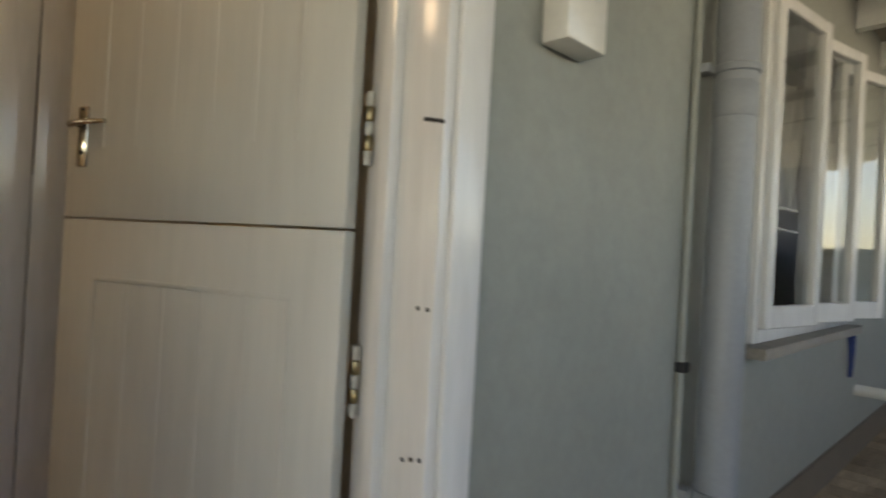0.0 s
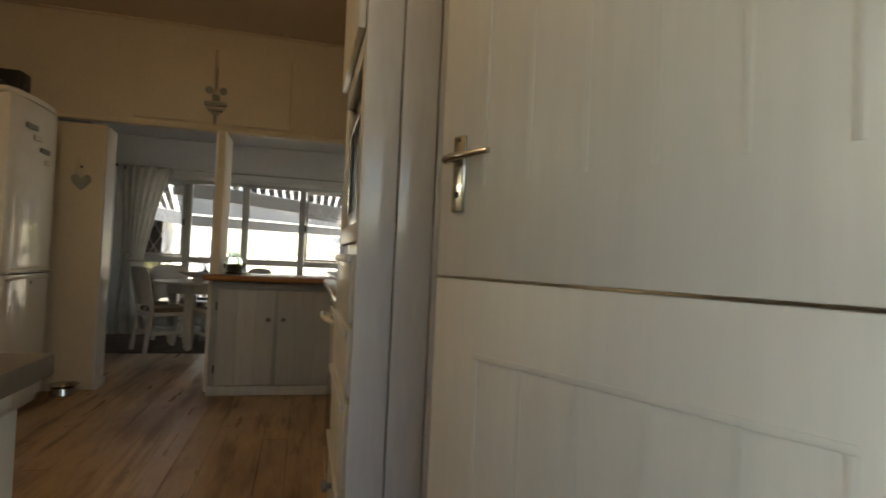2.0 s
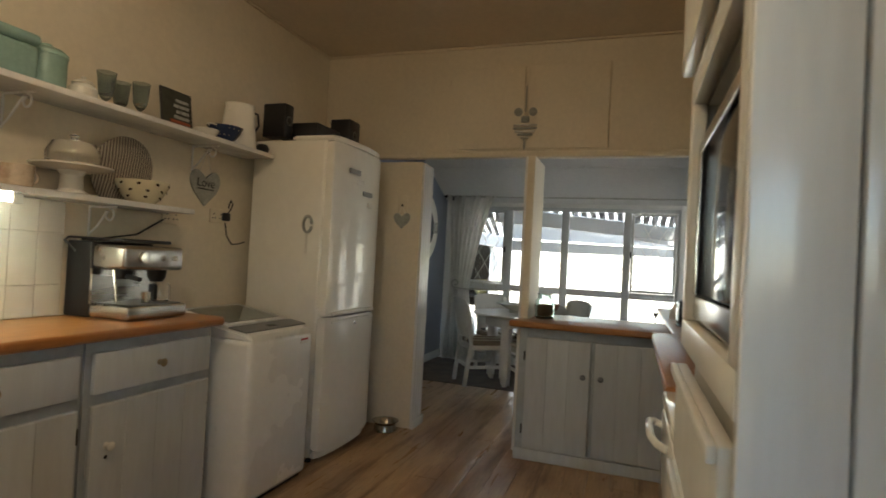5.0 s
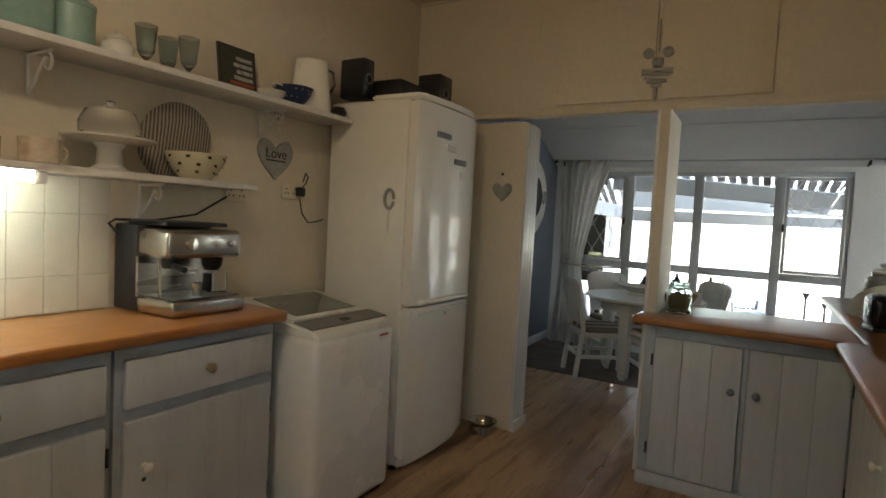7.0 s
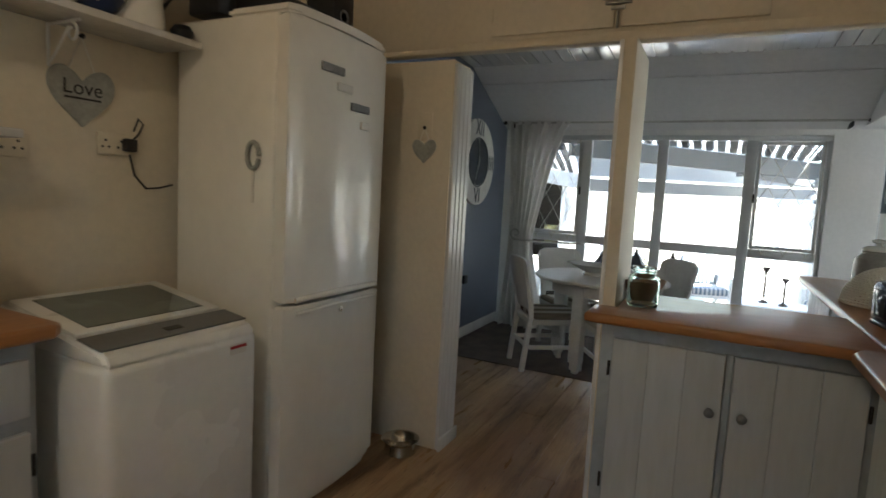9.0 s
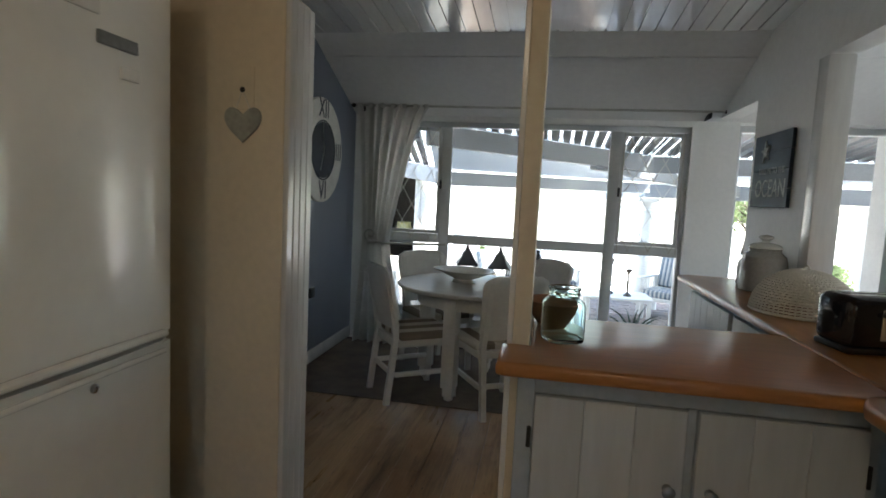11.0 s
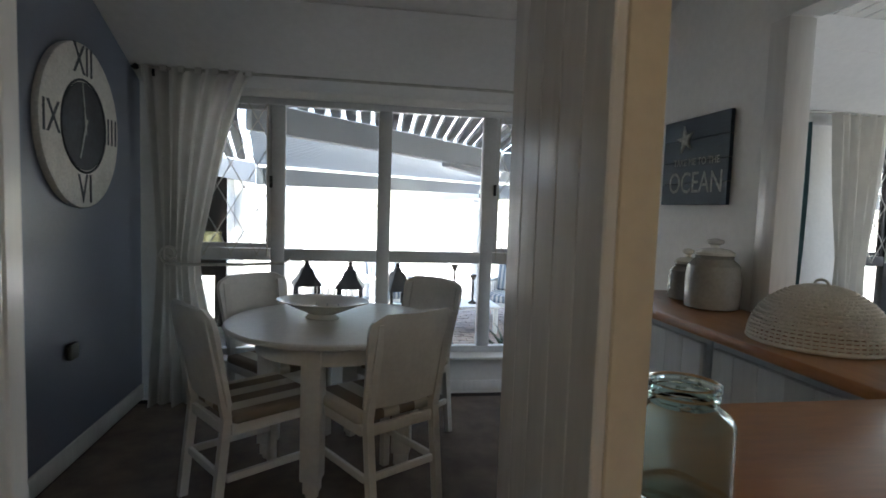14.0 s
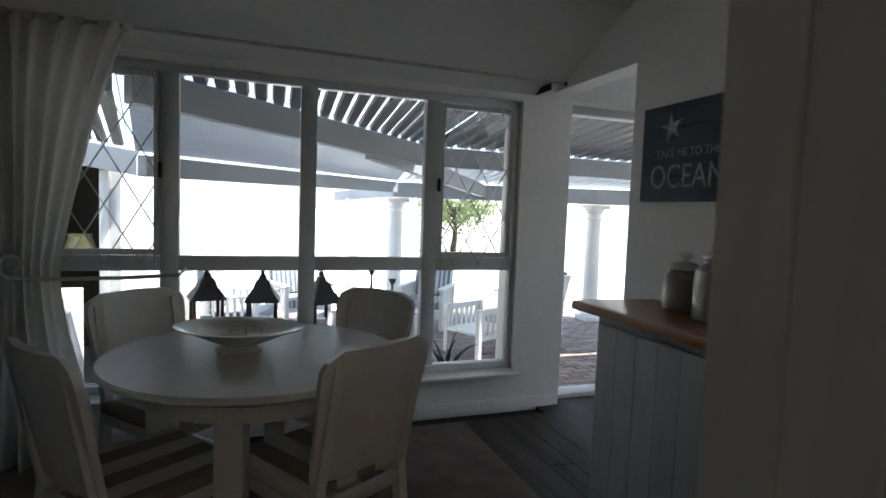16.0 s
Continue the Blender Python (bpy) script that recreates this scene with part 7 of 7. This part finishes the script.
# dark flat rectangle on the paving beyond the patio door
bm = B()
box(bm, -9.75, -9.2, 1.0, 2.0, PZ + 0.002, PZ + 0.016, 0.004)
tagged(part("door_mat", bm, RUG), "dark flat rectangle on the patio paving", "mat")
bm = B()
box(bm, -9.05, -8.67, 0.9, 2.2, PZ, -0.22, 0.008)
structure("step_patio", bm, CONCRETE, "concrete step below the patio door", "step")

# ---- garden ----
bm = B()
bmesh.ops.create_grid(bm, x_segments=2, y_segments=2, size=900)
for v in bm.verts:
    v.co.z = PZ - 0.11
structure("ground", bm, LAWN, "sunlit dry garden ground reaching to the horizon", "ground")
bm = B()
box(bm, -21.0, -14.6, -7.0, 12.0, PZ - 0.10, PZ - 0.05)
structure("pavement_drive", bm, mat("pale_gravel", (0.76, 0.73, 0.67), 0.95, var=0.12, scale=3, fine=120, bump=0.5), "pale sunlit gravel drive", "pavement")

def tree(x, y, h, spread, seed, label):
    r = random.Random(seed)
    ob = thing("garden_tree", (x, y, PZ - 0.1), label, "tree")
    bm = B()
    base = Vector((x, y, PZ - 0.1))
    tube(bm, [base, base + Vector((0.1, 0.05, h * 0.25)), base + Vector((0.0, 0.1, h * 0.5)), base + Vector((0.1, 0.0, h * 0.75))], 0.16, 10, 0.05)
    tips = []
    for k in range(11):
        a = k * 2.4 + r.random()
        st = base + Vector((0, 0, h * (0.3 + 0.04 * k)))
        en = st + Vector((math.cos(a), math.sin(a), 0.55)) * spread * r.uniform(0.55, 0.95)
        tube(bm, [st, st.lerp(en, 0.5) + Vector((0, 0, 0.12)), en], 0.05, 6, 0.015)
        tips += [en, st.lerp(en, 0.65)]
    part("trunk", bm, BARK, ob)
    bm = B()
    for tip in tips:
        for k in range(90):
            p = tip + Vector((r.gauss(0, 1), r.gauss(0, 1), r.gauss(0, 0.7))) * spread * 0.22
            u = Vector((r.gauss(0, 1), r.gauss(0, 1), r.gauss(0, 1))).normalized() * r.uniform(0.06, 0.12)
            v = u.orthogonal().normalized() * r.uniform(0.03, 0.06)
            vs = [bm.verts.new(c) for c in (p - u, p + v, p + u, p - v)]
            bm.faces.new(vs)
    tagged(part("crown", bm, LEAF, ob, flat=True), kind="stuff")


tree(-29.5, 8.2, 2.8, 1.9, 1, "leafy garden tree beyond the patio")
tree(-16.5, -5.2, 3.6, 1.6, 8, "small tree behind the side wing")
for k, (x, y) in enumerate(((-19.0, 6.8), (-18.4, -2.2))):
    r = random.Random(20 + k)
    sh = thing("garden_shrub", (x, y, PZ - 0.1), "low leafy garden shrub in the sun", "shrub", "garden shrubs")
    bm = B()
    for q in range(420):
        a, el, rr = r.uniform(0, 6.28), r.uniform(0, 1.5), 0.55 * r.uniform(0.55, 1.0)
        p = Vector((x + rr * math.cos(a) * math.cos(el), y + rr * math.sin(a) * math.cos(el), PZ - 0.08 + rr * math.sin(el) * 1.1))
        u = Vector((r.gauss(0, 1), r.gauss(0, 1), r.gauss(0, 1))).normalized() * 0.07
        v = u.orthogonal().normalized() * 0.035
        bm.faces.new([bm.verts.new(c) for c in (p - u, p + v, p + u, p - v)])
    tagged(part("leaves", bm, LEAF, sh, flat=True), kind="stuff")

# ---- floor pieces ----
rng = random.Random(7)
board_mesh = {}
y = LEFT
row = 0
while y < RIGHT - 0.01:
    w = min(0.137, RIGHT - y)
    x = INN - 0.002 - (row * 0.83) % 2.1
    edges_x = [INN - 0.002]
    while x > -8.27:
        if edges_x[-1] - x > 0.2:
            edges_x.append(x)
        x -= 2.4
    edges_x = [e for e in edges_x if abs(e + 6.9) > 0.25]
    edges_x = sorted(edges_x + [-6.9, -8.275], reverse=True)
    for a, b in zip(edges_x, edges_x[1:]):
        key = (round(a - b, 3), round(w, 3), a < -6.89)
        if key not in board_mesh:
            bm = B()
            box(bm, -key[0] + 0.0015, -0.0015, 0.001, w - 0.001, -0.022, 0.0, 0.0015, 1)
            me = bpy.data.meshes.new("plank")
            bm.to_mesh(me)
            bm.free()
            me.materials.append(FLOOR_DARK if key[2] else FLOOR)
            board_mesh[key] = me
        ob = new("plank", board_mesh[key])
        ob.parent = floor
        ob.location = (a, y, -0.0006 * (row % 3))
    y += 0.137
    row += 1

# ---- wall tiles behind the worktop ----
bm = B()
box(bm, -3.125, -0.95, LEFT + 0.0006, LEFT + 0.004, 0.951, 1.452)
tiles = structure("trim_tile_backing", bm, GROUT, "white glazed wall tiles behind the worktop", "tiles")
tm_ = {}
for z0, z1 in ((0.952, 1.0855), (1.087, 1.3135), (1.315, 1.451)):
    key = round(z1 - z0, 3)
    bm = B()
    box(bm, -0.1125, 0, 0.0, 0.0055, 0, z1 - z0, 0.002, 1)
    me = bpy.data.meshes.new("tile")
    bm.to_mesh(me)
    bm.free()
    me.materials.append(TILE)
    x = -0.96
    while x > -3.1:
        ob = new("tile", me)
        ob.parent = tiles
        ob.location = (x, LEFT + 0.0042, z0)
        x -= 0.1145

# ---- patio pavers ----
rp = random.Random(11)
bm = B()
box(bm, -0.11, 0.11, -0.0525, 0.0525, -0.03, 0.0, 0.006, 1)
pme = bpy.data.meshes.new("paver")
bm.to_mesh(pme)
bm.free()
pme.materials.append(PAVER)
row = 0
x = -8.75
rest = B()
count = 0
while x > -14.5:
    y = -2.35 + (0.114 if row % 2 else 0.0)
    while y < 8.9:
        dz = rp.uniform(-0.005, 0.003)
        turn = rp.uniform(-1.2, 1.2)
        if count < 300 and -11.6 < x < -9.7 and 0.6 < y < 3.6:
            ob = new("paver", pme)
            ob.parent = patio
            ob.matrix_basis = pose(x, y, PZ + dz, 0, 0, 90 + turn)
            count += 1
        else:
            a, b = 0.0525, 0.11
            m = pose(x, y, PZ + dz, rp.uniform(-0.5, 0.5), rp.uniform(-0.5, 0.5), turn)
            vs = [rest.verts.new(m @ Vector(c)) for c in ((-a, -b, -0.03), (a, -b, -0.03), (a, b, -0.03), (-a, b, -0.03), (-a + 0.005, -b + 0.005, 0), (a - 0.005, -b + 0.005, 0), (a - 0.005, b - 0.005, 0), (-a + 0.005, b - 0.005, 0))]
            for f in ((4, 5, 6, 7), (0, 1, 5, 4), (1, 2, 6, 5), (2, 3, 7, 6), (3, 0, 4, 7)):
                rest.faces.new([vs[i] for i in f])
        y += 0.228
    x -= 0.112
    row += 1
rest_mat = mat("worn_brick_paver_rest", (0.34, 0.27, 0.23), 0.8, var=0.2, scale=4, fine=60, bump=0.4)
tagged(part("pavers", rest, rest_mat, patio, flat=True), kind="stuff")
